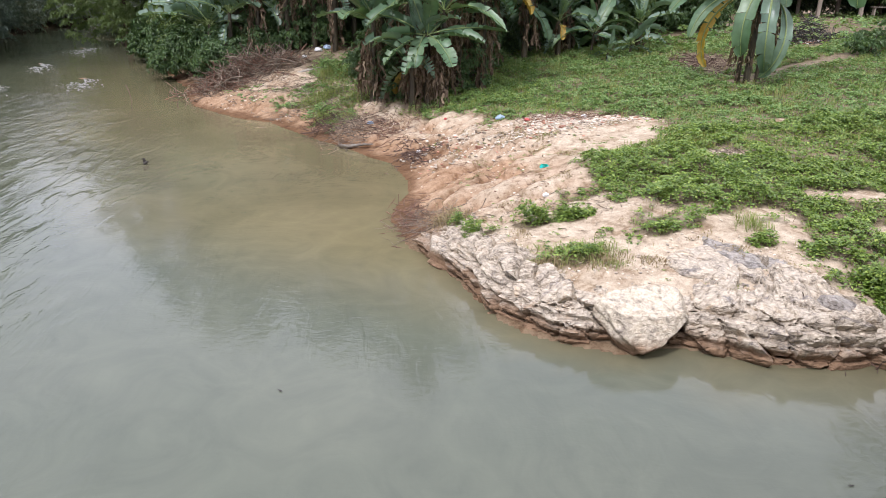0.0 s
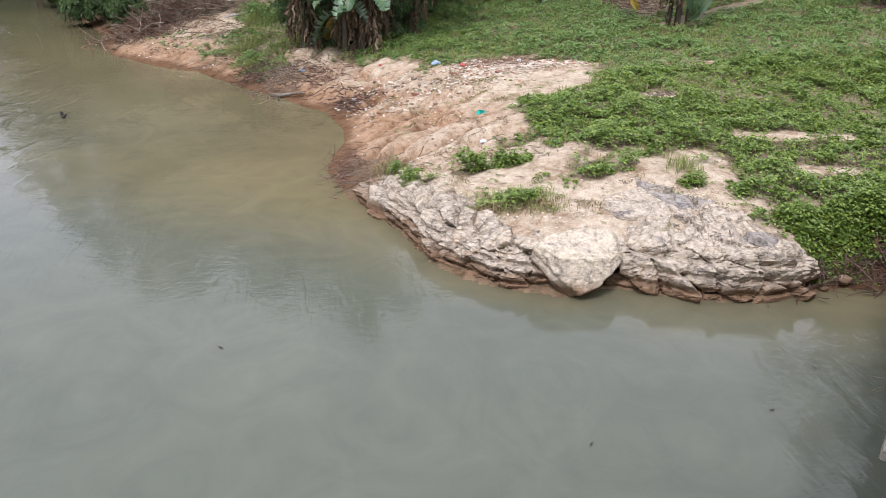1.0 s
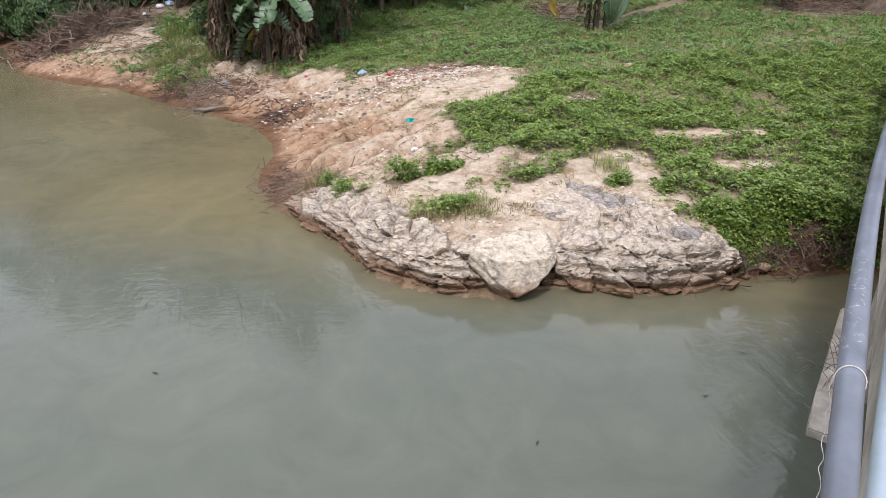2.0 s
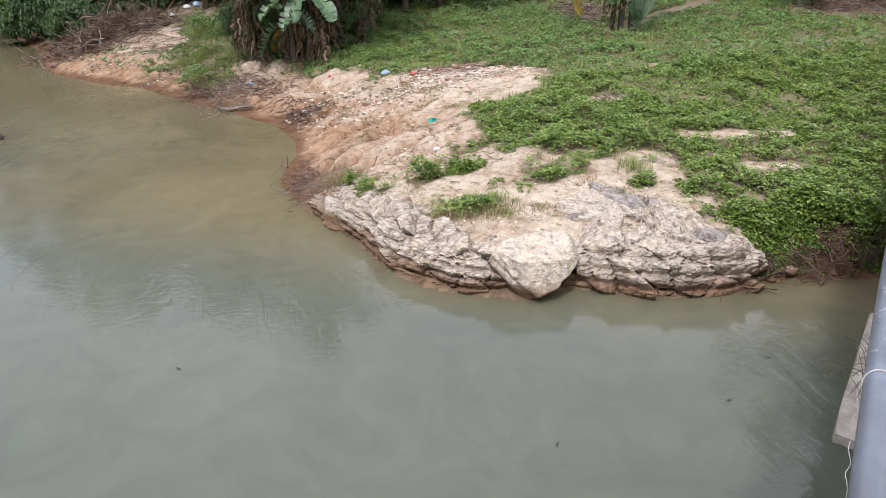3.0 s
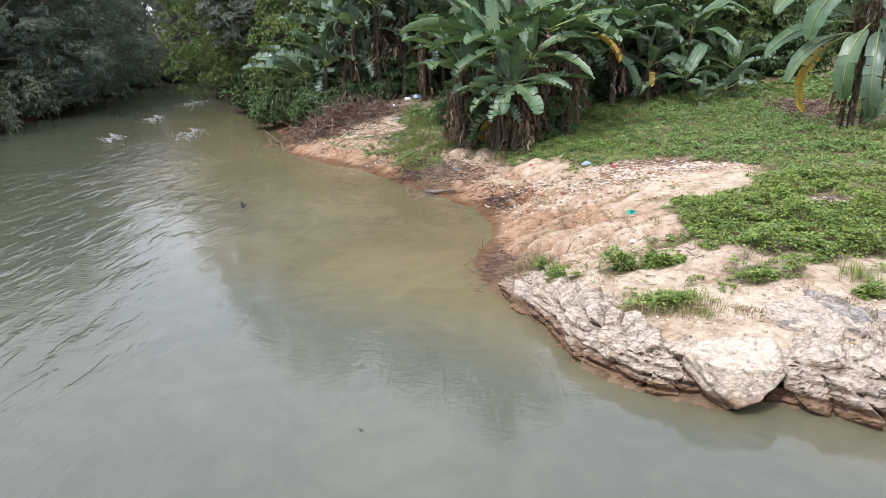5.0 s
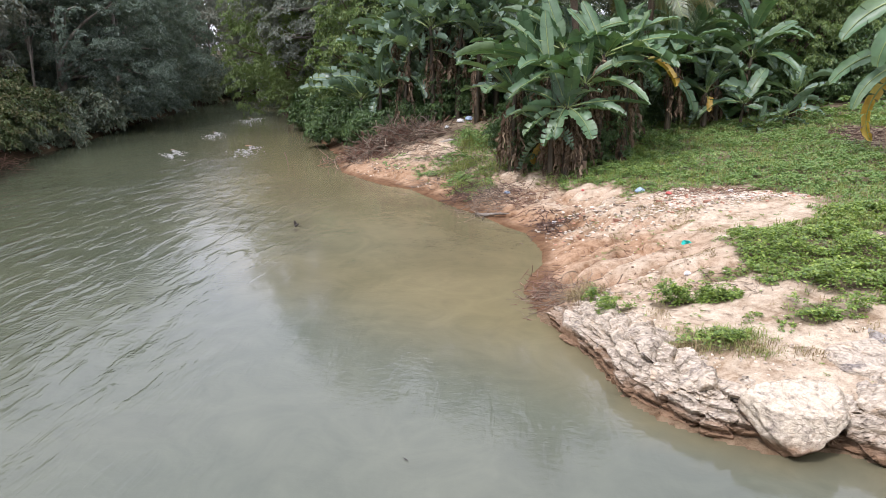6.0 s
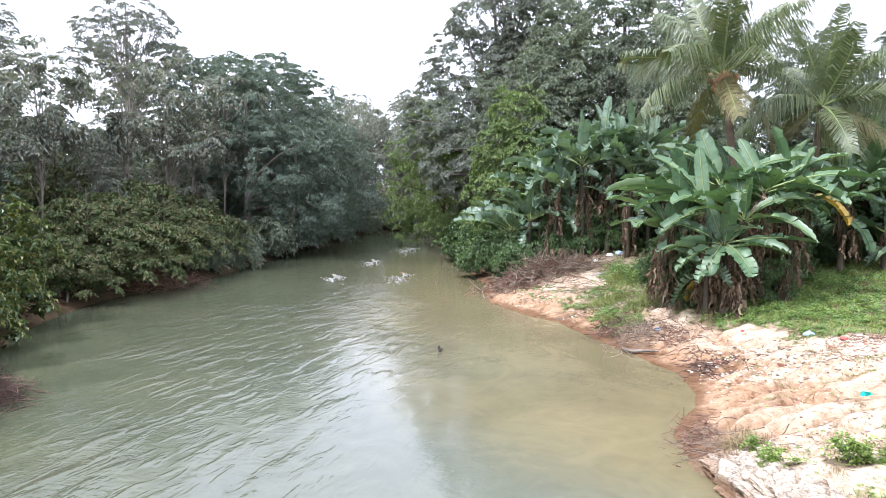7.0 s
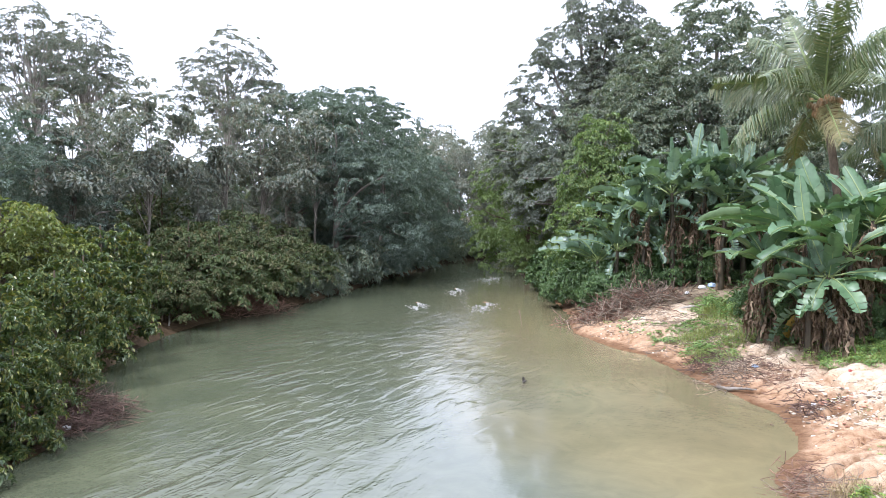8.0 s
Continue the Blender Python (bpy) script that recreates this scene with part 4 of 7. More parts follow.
browned = tree(at(-28.0, 28.5, 0.6), "dull green riverside shrub tree with thin leaves", 14, 5, 0.12,
               [(0, 0, 3.4, 2.0, 2.0, 1.2), (1.6, -0.6, 2.2, 2.1, 2.0, 1.0), (2.4, -1.0, 1.0, 1.9, 1.8, 0.7), (1.4, -1.8, 1.2, 1.8, 1.6, 0.8)],
               210, 46, 0.22, "russet leaf", "bark brown", holes=0.44, spread=0.33, group="shrubs of the forest bank")
copies(browned, [(-26.0, 24.8, 0.2, 0.95), (-28.4, 33, 0.2, 0.85), (-31, 25.5, 0.4, 1.1), (-25.2, 22.2, 0.3, 0.85), (-26.0, 27.6, 0.1, 0.75), (-24.2, 19.9, 0.6, 0.6)])
near_bush = tree(at(-22.6, 15.9, -0.5, 0.8), "rounded green tree overhanging the water", 15, 5.2, 0.16,
                 [(0, 0, 3.6, 2.0, 2.2, 1.4), (1.0, 0.2, 2.3, 2.0, 2.3, 1.3), (1.4, -0.2, 0.8, 1.7, 2.4, 0.95), (0.2, -1.8, 2.4, 2.0, 2.0, 1.4), (1.1, -1.8, 0.8, 1.7, 2.0, 0.95)],
                 400, 40, 0.27, "olive leaf", "bark brown", holes=0.45, spread=0.30, group="shrubs of the forest bank", slim=0.42)
copies(near_bush, [(-14.2, 8.0, -0.5, 0.5), (-13.6, 6.2, -0.3, 0.6), (-15.6, 9.9, -0.7, 0.42), (-15.2, 8.3, -0.4, 0.62), (-14.6, 6.6, -0.6, 0.70), (-14.2, 4.6, -0.2, 0.8), (-25.2, 19.6, -0.5, 0.7), (-20.2, 13.6, -0.6, 0.82), (-18.2, 11.4, -0.7, 0.74), (-17.6, 9.2, -0.6, 0.70), (-17.2, 6.4, -0.5, 0.8), (-17.5, 2.0, 0.0, 0.9)])
tree(at(-23.4, 12.9, 0.5, 0.8), "yellow-tipped leafy tree on the river bank", 16, 5.6, 0.16,
                   [(0, 0, 4.6, 2.2, 2.2, 1.3), (1.2, 0.6, 3.6, 2.0, 2.0, 1.1), (-0.8, -1.4, 3.8, 2.0, 2.0, 1.2)],
                   260, 44, 0.20, "tree leaf yellow", "bark brown", holes=0.32, spread=0.32, group="shrubs of the forest bank")
slender = tree(at(-29.3, 28.2, 0.0), "slender pale-trunked tree among the forest", 19, 9.5, 0.085,
               [(0, 0, 9.4, 2.2, 2.2, 1.3), (0.9, 0.3, 7.4, 1.8, 1.6, 0.8), (-0.9, -0.5, 6.2, 1.5, 1.4, 0.7)], 90, 50, 0.24, "hazy leaf", "bark grey", holes=0.46, spread=0.40, lean=(0.5, 0.2), limbs=18,
               group="trees of the forest bank")
copies(slender, [(-28.6, 22.6, 1.0, 0.9), (-28.0, 18.4, 2.0, 0.85), (-29.0, 31.5, 3.0, 1.05), (-41.5, 79.5, 4.0, 1.3), (-30.5, 38.0, 5.0, 1.1), (-30.0, 24.0, 2.5, 1.0), (-40.5, 80.5, 1.5, 1.25)])
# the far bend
far_tree = tree(at(-31, 90, 0.0), "haze-greyed tree at the river's far bend", 17, 12, 0.22,
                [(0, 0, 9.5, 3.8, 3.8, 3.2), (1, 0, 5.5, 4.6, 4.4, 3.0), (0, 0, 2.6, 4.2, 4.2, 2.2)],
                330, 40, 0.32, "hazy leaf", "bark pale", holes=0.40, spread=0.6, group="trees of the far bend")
copies(far_tree, [(-58, 108, 0.3, 1.3), (-50, 112, 2.3, 1.4), (-44, 104, 4.3, 1.3), (-63, 98, 1.3, 1.3), (-53, 96, 3.3, 1.3), (-38, 86, 1.0, 0.95), (-24, 93, 2.2, 1.1), (-16, 95, 3.1, 1.0), (-44, 74, 4.0, 1.0), (-29, 100, 5.0, 1.35), (-40, 96, 0.5, 1.3), (-8, 97, 1.9, 1.1),
                  (2, 98, 2.9, 1.2), (-48, 88, 3.7, 1.15), (-18, 104, 4.6, 1.5)])
far_bush = tree(at(-28, 87, 0.0), "low dark shrub at the river's far bend", 18, 3, 0.1,
                [(0, 0, 2.0, 2.8, 2.4, 1.6), (1.5, 0, 1.2, 2.4, 2.0, 1.1)], 160, 26, 0.34, "tree leaf dark", "bark brown", holes=0.3, spread=0.5,
                group="trees of the far bend", category="shrub", name="shrub")
copies(far_bush, [(-34.5, 82, 1.0, 1.0), (-21, 88, 2.0, 1.1), (-37, 75, 3.0, 1.0), (-15, 90, 4.0, 1.0), (-25.6, 69.5, 5.0, 1.0), (-24.2, 73.5, 1.0, 1.0), (-26.2, 65.5, 2.0, 0.9), (-20.5, 77.5, 2.0, 1.0), (-23, 61.5, 3.0, 0.8), (-15, 79.5, 0.6, 1.1), (-36, 63, 5.0, 1.0), (-33, 54, 0.6, 0.9), (-30.6, 47.5, 2.6, 0.8),
                  (-28, 38.5, 3.4, 0.8), (-36, 11, 0.7, 1.8), (-39, 18, 1.7, 1.9), (-40, 24, 2.2, 1.9), (-41, 30, 2.7, 2.0), (-42, 37, 3.7, 2.0), (-39, 5, 4.7, 1.8), (-41, 45, 1.2, 2.0), (-43, 56, 0.2, 2.0), (-34, 32, 5.2, 1.5), (-25.6, 30.4, 3.1, 0.5), (-26.2, 33.6, 0.1, 0.5), (-26.4, 28.6, 3.4, 0.6), (-26.8, 32.0, 4.4, 0.6), (-27.4, 35.4, 5.4, 0.65), (-36.2, 69.5, 1.9, 0.9), (-35.8, 73.6, 0.3, 0.9), (-35.3, 77.2, 2.4, 0.9), (-33.5, 80.5, 4.2, 0.9), (-35.0, 65.0, 0.9, 0.8), (-29, 83.5, 3.1, 0.9), (-29, 41.5, 5.5, 0.9)])

# the field's bank: two great trees, a creeper-hung mound and a light willow-like tree
great = tree(at(-5.0, 43.0, 0.0, 1.2), "great dark green tree with a tall tapering crown", 21, 11.5, 0.4,
             [(0, 0, 12.8, 1.9, 1.9, 2.0), (0, 0, 10.8, 3.0, 3.0, 2.3), (-1.6, 0, 8.6, 3.4, 3.2, 2.5), (1.8, 0, 8.2, 3.3, 3.2, 2.5), (-2.6, -1, 5.8, 3.4, 3.2, 2.6), (2.2, -1, 5.6, 3.6, 3.4, 2.6), (0, -1.5, 3.6, 4.6, 3.6, 2.4)],
             1800, 62, 0.155, "tree leaf dark", holes=0.14, spread=0.28, droop=0.3, group="trees behind the bananas")
copies(great, [(4.5, 46, 2.4, 0.66), (11, 50, 4.4, 0.72), (19, 56, 1.0, 0.85), (30, 56, 3.0, 0.85), (40, 54, 5.5, 0.85), (-2, 54, 5.0, 1.0), (-9.5, 46.5, 3.6, 0.95), (0.0, 42.0, 1.6, 0.5), (15.5, 56.0, 2.0, 0.85), (7.5, 52, 0.7, 0.75)])
open_tree = tree(at(-13.7, 49.0, 0.0, 1.22), "great grey-green tree with an open, broken crown", 26, 14, 0.4,
                 [(0.4, 0, 15.4, 2.4, 2.4, 2.0), (-1.0, 0, 13.4, 3.4, 3.0, 2.1), (1.8, 0, 12.8, 2.8, 2.8, 2.2), (-2.6, 0, 10.6, 3.2, 3.0, 2.2), (1.4, -1, 9.8, 3.8, 3.2, 2.4), (-4.0, -1, 7.8, 3.0, 2.8, 2.2), (-1.5, -1, 5.4, 4.6, 3.8, 3.0)],
                 1600, 62, 0.165, "tree leaf mid", holes=0.26, spread=0.29, droop=0.3, limbs=30, group="trees behind the bananas")
copies(open_tree, [(-16.5, 60, 2.2, 0.85), (-20, 72, 4.0, 0.8)])
willow = tree(at(-20.9, 54.6, 0.0), "light green feathery tree hanging over the water", 22, 11, 0.2,
              [(-0.6, 0, 10.6, 2.4, 2.4, 2.0), (-1.8, 0, 8.2, 3.0, 2.8, 2.4), (-2.8, -0.4, 5.2, 3.2, 2.8, 2.6), (-2.4, -0.6, 2.4, 2.8, 2.8, 1.8)],
              640, 44, 0.20, "willow leaf", "bark brown", holes=0.30, spread=0.30, droop=0.6, group="trees behind the bananas")
copies(willow, [(-17.0, 50.0, 0.3, 0.7), (-24.5, 68, 0.4, 0.9)])
mound_tree = tree(at(-10.5, 38.4, 0.0, 1.08), "creeper-covered mound of yellow-green foliage", 23, 7, 0.2,
                  [(0.2, 0, 8.2, 1.6, 1.6, 1.5), (0.4, 0, 6.4, 2.2, 2.1, 2.2), (0.1, -0.3, 3.6, 2.6, 2.4, 2.8)],
                  640, 46, 0.16, "creeper mound leaf", "bark brown", holes=0.2, spread=0.24, droop=0.6, group="trees behind the bananas")
copies(mound_tree, [(10.8, 34.5, 1.0, 0.72), (12.6, 35.5, 4.0, 0.8), (13.5, 38, 2.0, 0.9), (31, 46, 3.2, 0.9)])
thicket = tree(at(-10.8, 36.5, 0.0), "bright leafy shrub hanging over the water's edge", 24, 2.6, 0.08,
               [(0, 0, 1.6, 1.5, 1.4, 0.9), (-0.9, -0.5, 0.8, 1.3, 1.2, 0.6), (0.9, 0.3, 1.2, 1.3, 1.2, 0.8)],
               320, 34, 0.19, "undergrowth leaf", "bark brown", holes=0.25, spread=0.26, group="shrubs on the bank", category="shrub", name="shrub")
copies(thicket, [(-12.8, 40, 1.1, 1.05), (-9.0, 34.2, 2.5, 0.95), (-8.2, 32.6, 4.0, 0.8), (-14.6, 43.5, 5.3, 1.15), (-8.6, 36.8, 0.4, 1.2), (-10.5, 40.5, 3.0, 1.4), (-16.8, 49, 2.0, 1.1),
                 (-6.2, 34.4, 4.8, 0.7)])
understory = tree(at(3.2, 33, 0.0), "dark leafy undergrowth shrub behind the bananas", 25, 3.2, 0.08,
                  [(0, 0, 2.2, 1.6, 1.5, 1.2), (0.8, 0.2, 1.1, 1.6, 1.4, 0.9), (-0.8, 0, 1.0, 1.5, 1.4, 0.8)],
                  340, 30, 0.17, "undergrowth leaf", "bark brown", holes=0.34, spread=0.26, group="shrubs on the bank", category="shrub", name="shrub")
copies(understory, [(0.2, 33.5, 1.0, 1.2), (6.2, 34, 2.0, 1.2), (9.3, 34.5, 3.0, 1.1), (12.6, 36, 4.0, 1.25), (-3, 41, 5.0, 1.3), (14.6, 35.5, 0.7, 1.1), (1.5, 38, 2.7, 1.6), (7, 39, 4.2, 1.7),
                    (-1.5, 36, 5.7, 1.3), (30, 38, 2.2, 1.3), (33, 42, 0.2, 1.6), (17.5, 44, 1.4, 1.5), (5.0, 32.6, 3.9, 0.8), (8.4, 32.6, 1.9, 0.7), (0.7, 24.9, 0.3, 0.55), (-0.5, 25.4, 1.3, 0.6), (1.9, 25.2, 2.3, 0.6), (-5.0, 33.2, 0.9, 0.8), (-3.6, 33.4, 2.9, 0.8), (-6.6, 33.9, 4.9, 0.8), (28, 29, 0.4, 1.4), (32, 33, 2.4, 1.7), (36, 36, 4.0, 2.0), (31, 26, 5.0, 1.6), (38, 30, 1.0, 2.2), (-1.0, 27.6, 2.2, 0.7), (2.6, 28.4, 4.4, 0.8), (-3.6, 35.5, 1.2, 1.2), (22, 51, 0.4, 1.5), (26, 51.5, 1.4, 1.6), (30, 51, 2.4, 1.6), (34, 50, 3.4, 1.7), (38, 48, 4.4, 1.8), (42, 45, 5.4, 1.9)])


# ---- bananas ----
def arch(length, lift, bend, n, power=1.25):
    """A line in the xz plane that starts upwards at lift degrees and bends over by bend degrees."""
    s = np.linspace(0, 1, n)
    a = np.radians(lift - bend * s ** power)
    ds = length / (n - 1)
    x = np.concatenate([[0], np.cumsum(np.cos(a[:-1]) * ds)])
    z = np.concatenate([[0], np.cumsum(np.sin(a[:-1]) * ds)])
    return np.stack([x, np.zeros(n), z], 1), np.stack([np.cos(a), np.zeros(n), np.sin(a)], 1)


def banana_leaf(seed, lift, bend, length=2.3, width=0.62, torn=0.4, mat="banana leaf green", crumple=0.0, fold=0.32, split=False, roll=0.0):
    rng = np.random.default_rng(seed)
    n = 27
    line, tan = arch(length, lift, bend, n)
    line[:, 1] += 0.10 * length * rng.normal() * np.linspace(0, 1, n) ** 2
    s = np.linspace(0, 1, n)
    stalk = 0.15
    b = np.clip((s - stalk) / (1 - stalk), 0, 1)
    w = width * 0.5 * np.clip(1.12 * np.sin(np.pi * np.clip(b, 0, 1) ** 0.8) ** 0.42, 0, 1) * (0.93 + 0.14 * rng.random(n))
    pile = Pile()
    up = np.cross(tan, np.array([0, 1.0, 0])) * -1
    turned = (radians(roll) * smooth(0.08, 0.5, s))[:, None]           # the blade turns about its midrib
    across = np.array([0, 1.0, 0]) * np.cos(turned) + up * np.sin(turned)
    up = up * np.cos(turned) - np.array([0, 1.0, 0]) * np.sin(turned)
    for side in (-1, 1):
        start = int(stalk * n)
        k = start
        while k < n - 1:
            run = rng.integers(2, 4) if rng.random() < torn else rng.integers(5, 11)
            e = min(n - 1, k + run)
            st = np.arange(k, e + 1)
            sag = (0.10 + 0.75 * abs(rng.normal()) * torn) * (0.4 + 0.9 * b[st].mean())
            twist = rng.normal() * 0.2 * torn
            rows = []
            for f in (0.0, 0.5, 1.0):
                ang = fold - (sag + 0.35) * f ** 1.4
                shift = (np.linspace(1, -1, len(st)) * 0.048 * torn * f)[:, None] * tan[st]
                off = side * across[st] * (w[st] * f * math.cos(ang))[:, None] + up[st] * (w[st] * f * (math.sin(ang) + twist * f))[:, None]
                rip = up[st] * (0.018 * f * rng.normal(size=len(st)) * width / 0.6)[:, None]
                rows.append(line[st] + off + shift + rip + tan[st] * (w[st] * f * 0.30)[:, None] + crumple * rng.normal(size=(len(st), 3)) * f)
            v = np.stack(rows, 1).reshape(-1, 3)
            i = (np.arange(len(st) - 1)[:, None] * 3 + np.arange(2)[None]).reshape(-1, 1)
            pile.add(v, i + np.array([[0, 3, 4, 1]]), 0)
            k = e
    rib, rf = tube(line - up * 0.012, 0.026 * (1 - 0.85 * s) * length / 2.3 + 0.003, 5)
    if split:
        return pile.mesh("leaf", mat, True), mesh_of("midrib", rib, rf, "banana leaf rib", True)
    pile.add(rib, rf, 1)
    return pile.mesh("leaf", [mat, "banana leaf rib" if "dead" not in mat else "banana leaf dead"], True)


leaf_stuff("banana leaf rib", [(0.16, 0.22, 0.07), (0.22, 0.27, 0.10)], 0.45, 0.1, 0.5, 4.0)
LEAVES = {}
for mat, base in (("banana leaf green", 100), ("banana leaf dark", 200)):
    torn = 0.34 if base == 100 else 0.8
    LEAVES[mat] = {
        "up": [banana_leaf(base + 1, 82, 20, 1.9, 0.55, torn * 0.4, mat), banana_leaf(base + 2, 70, 55, 2.1, 0.6, torn * 0.6, mat)],
        "mid": [banana_leaf(base + k, 52, 62 + 14 * (k - 3), 2.65, 0.54, torn, mat) for k in (3, 4, 5)],
        "out": [banana_leaf(base + k, 30, 48 + 16 * (k - 6), 2.65, 0.56, torn, mat) for k in (6, 7, 8)],
        "hang": [banana_leaf(base + 9, 5, 75, 2.0, 0.58, torn, mat), banana_leaf(base + 10, -18, 66, 1.9, 0.56, torn * 1.3, mat)],
    }


def withered_leaf(seed, length=1.7, out=0.22, width=0.16):
    """A dead leaf collapsed along its rib: torn, crumpled strips that hang straight down."""
    rng = np.random.default_rng(seed)
    n = 12
    s = np.linspace(0, 1, n)
    line = np.stack([out * (1 - np.exp(-s * 5)) + 0.05 * rng.normal() * s, 0.07 * rng.normal() * s + 0.02 * np.sin(s * 7 + seed), -length * s ** 1.15 + 0.10 * np.sin(np.pi * np.clip(s * 3, 0, 1))], 1)
    pile = Pile()
    pile.add(*tube(line, 0.013 * (1 - 0.7 * s), 4))
    for k in range(22):
        s0 = rng.uniform(0.12, 0.95)
        a = np.array([np.interp(s0, s, line[:, i]) for i in range(3)])
        ang = rng.uniform(0, 6.28)
        side = np.array([math.cos(ang), math.sin(ang), 0])
        ln, w = rng.uniform(0.18, 0.48), rng.uniform(0.02, 0.075)
        u = np.linspace(0, 1, 5)[:, None]
        mid = a + side * width * rng.uniform(0.25, 1.0) * np.sin(u * 2.2) - np.array([0, 0, 1.0]) * ln * u ** 1.2 + rng.normal(size=(5, 3)) * 0.014
        turn = ang + rng.normal() * 0.9 + u[:, 0] * rng.normal() * 1.2
        across = np.stack([-np.sin(turn), np.cos(turn), 0.3 * rng.normal(size=5)], 1) * (w * (1 - 0.45 * u) * rng.uniform(0.6, 1.2, (5, 1)))
        v = np.concatenate([mid - across, mid + across * rng.uniform(0.4, 1.2, (5, 1))])
        pile.add(v, [[i, i + 1, i + 6, i + 5] for i in range(4)])
    return pile.mesh("dead_leaf", "banana leaf dead")


DEAD = [withered_leaf(301), withered_leaf(302, 1.4, 0.3, 0.2), withered_leaf(303, 2.0, 0.16, 0.13), withered_leaf(304, 1.2, 0.34, 0.22), withered_leaf(305, 1.8, 0.2, 0.18)]
YELLOW = [banana_leaf(311, -10, 72, 1.8, 0.55, 0.6, "banana leaf yellow"), banana_leaf(312, 12, 88, 1.7, 0.5, 0.5, "banana leaf yellow")]


def stem_mesh(seed, height, radius):
    rng = np.random.default_rng(seed)
    s = np.linspace(0, 1, 9)
    line = np.stack([0.12 * height / 3 * rng.normal() * s ** 2, 0.12 * height / 3 * rng.normal() * s ** 2, s * height], 1)
    pile = Pile()
    pile.add(*tube(line, radius * (1.12 - 0.55 * s), 10))
    for k in range(5):                                        # old sheaths that clasp the stem
        s0 = rng.uniform(0.05, 0.55)
        a = rng.uniform(0, 6.28)
        h = np.linspace(s0, min(1, s0 + 0.38), 5)
        c = np.stack([np.interp(h, s, line[:, 0]), np.interp(h, s, line[:, 1]), h * height], 1)
        r = radius * (1.16 - 0.55 * h)
        v = np.concatenate([c + r[:, None] * np.array([math.cos(a + d), math.sin(a + d), 0]) for d in (-0.6, 0, 0.6)])
        f = np.array([[i, i + 1, i + 6, i + 5] for i in range(4)] + [[i + 5, i + 6, i + 11, i + 10] for i in range(4)])
        pile.add(v, f)
    return pile.mesh("pseudostem", "banana stem", True), line[-1]


def banana(x, y, label, seed, stem=2.4, size=1.0, leaves=10, mat="banana leaf green", dead=5, yellow=0, group="banana plants", radius=0.14, turn=None, tilt=0.0, share=(0.14, 0.42, 0.76)):
    rng = np.random.default_rng(seed)
    ob = thing("banana_plant", at(x, y, 0.0) @ Matrix.Rotation(tilt, 4, "Y"), label, "banana plant", group)
    me, top = stem_mesh(seed, stem, radius)
    piece("pseudostem", me, ob)
    start = rng.uniform(0, 6.28) if turn is None else turn
    for k in range(leaves):
        q = k / max(1, leaves - 1)
        kind = "up" if q < share[0] else "mid" if q < share[1] else "out" if q < share[2] else "hang"
        pool = LEAVES[mat][kind]
        me = pool[rng.integers(len(pool))]
        az = start + k * 2.399 + rng.normal() * 0.25
        sc = size * rng.uniform(0.85, 1.12) * (0.82 if q > 0.85 else 1.0)
        drop = 0.06 * q if q < share[2] else rng.uniform(0.06, 0.34)      # old leaves sit lower
        m = Matrix.Translation(Vector(top) * (1.0 - drop)) @ Matrix.Rotation(az, 4, "Z") @ Matrix.Rotation(rng.normal() * 0.12, 4, "Y") @ Matrix.Rotation(rng.normal() * 0.25, 4, "X")
        piece("leaf", me, ob, m @ Matrix.Diagonal((sc, sc, sc, 1)))
    for k in range(dead + yellow):
        me = YELLOW[k % 2] if k < yellow else DEAD[rng.integers(5)]
        az = rng.uniform(0, 6.28)
        h = rng.uniform(0.55, 1.0) * stem
        sc = size * rng.uniform(0.7, 1.15) * min(1.0, stem / 2.2)
        m = Matrix.Translation((math.cos(az) * radius * 0.7, math.sin(az) * radius * 0.7, h)) @ Matrix.Rotation(az, 4, "Z") @ Matrix.Rotation(rng.normal() * 0.15, 4, "X")
        piece("dead_leaf", me, ob, m @ Matrix.Diagonal((sc, sc, sc, 1)), "withered brown hanging leaf" if k >= yellow else "yellowed hanging leaf")
    return ob


near_label = "broad-leaved green banana plant with a skirt of withered leaves"
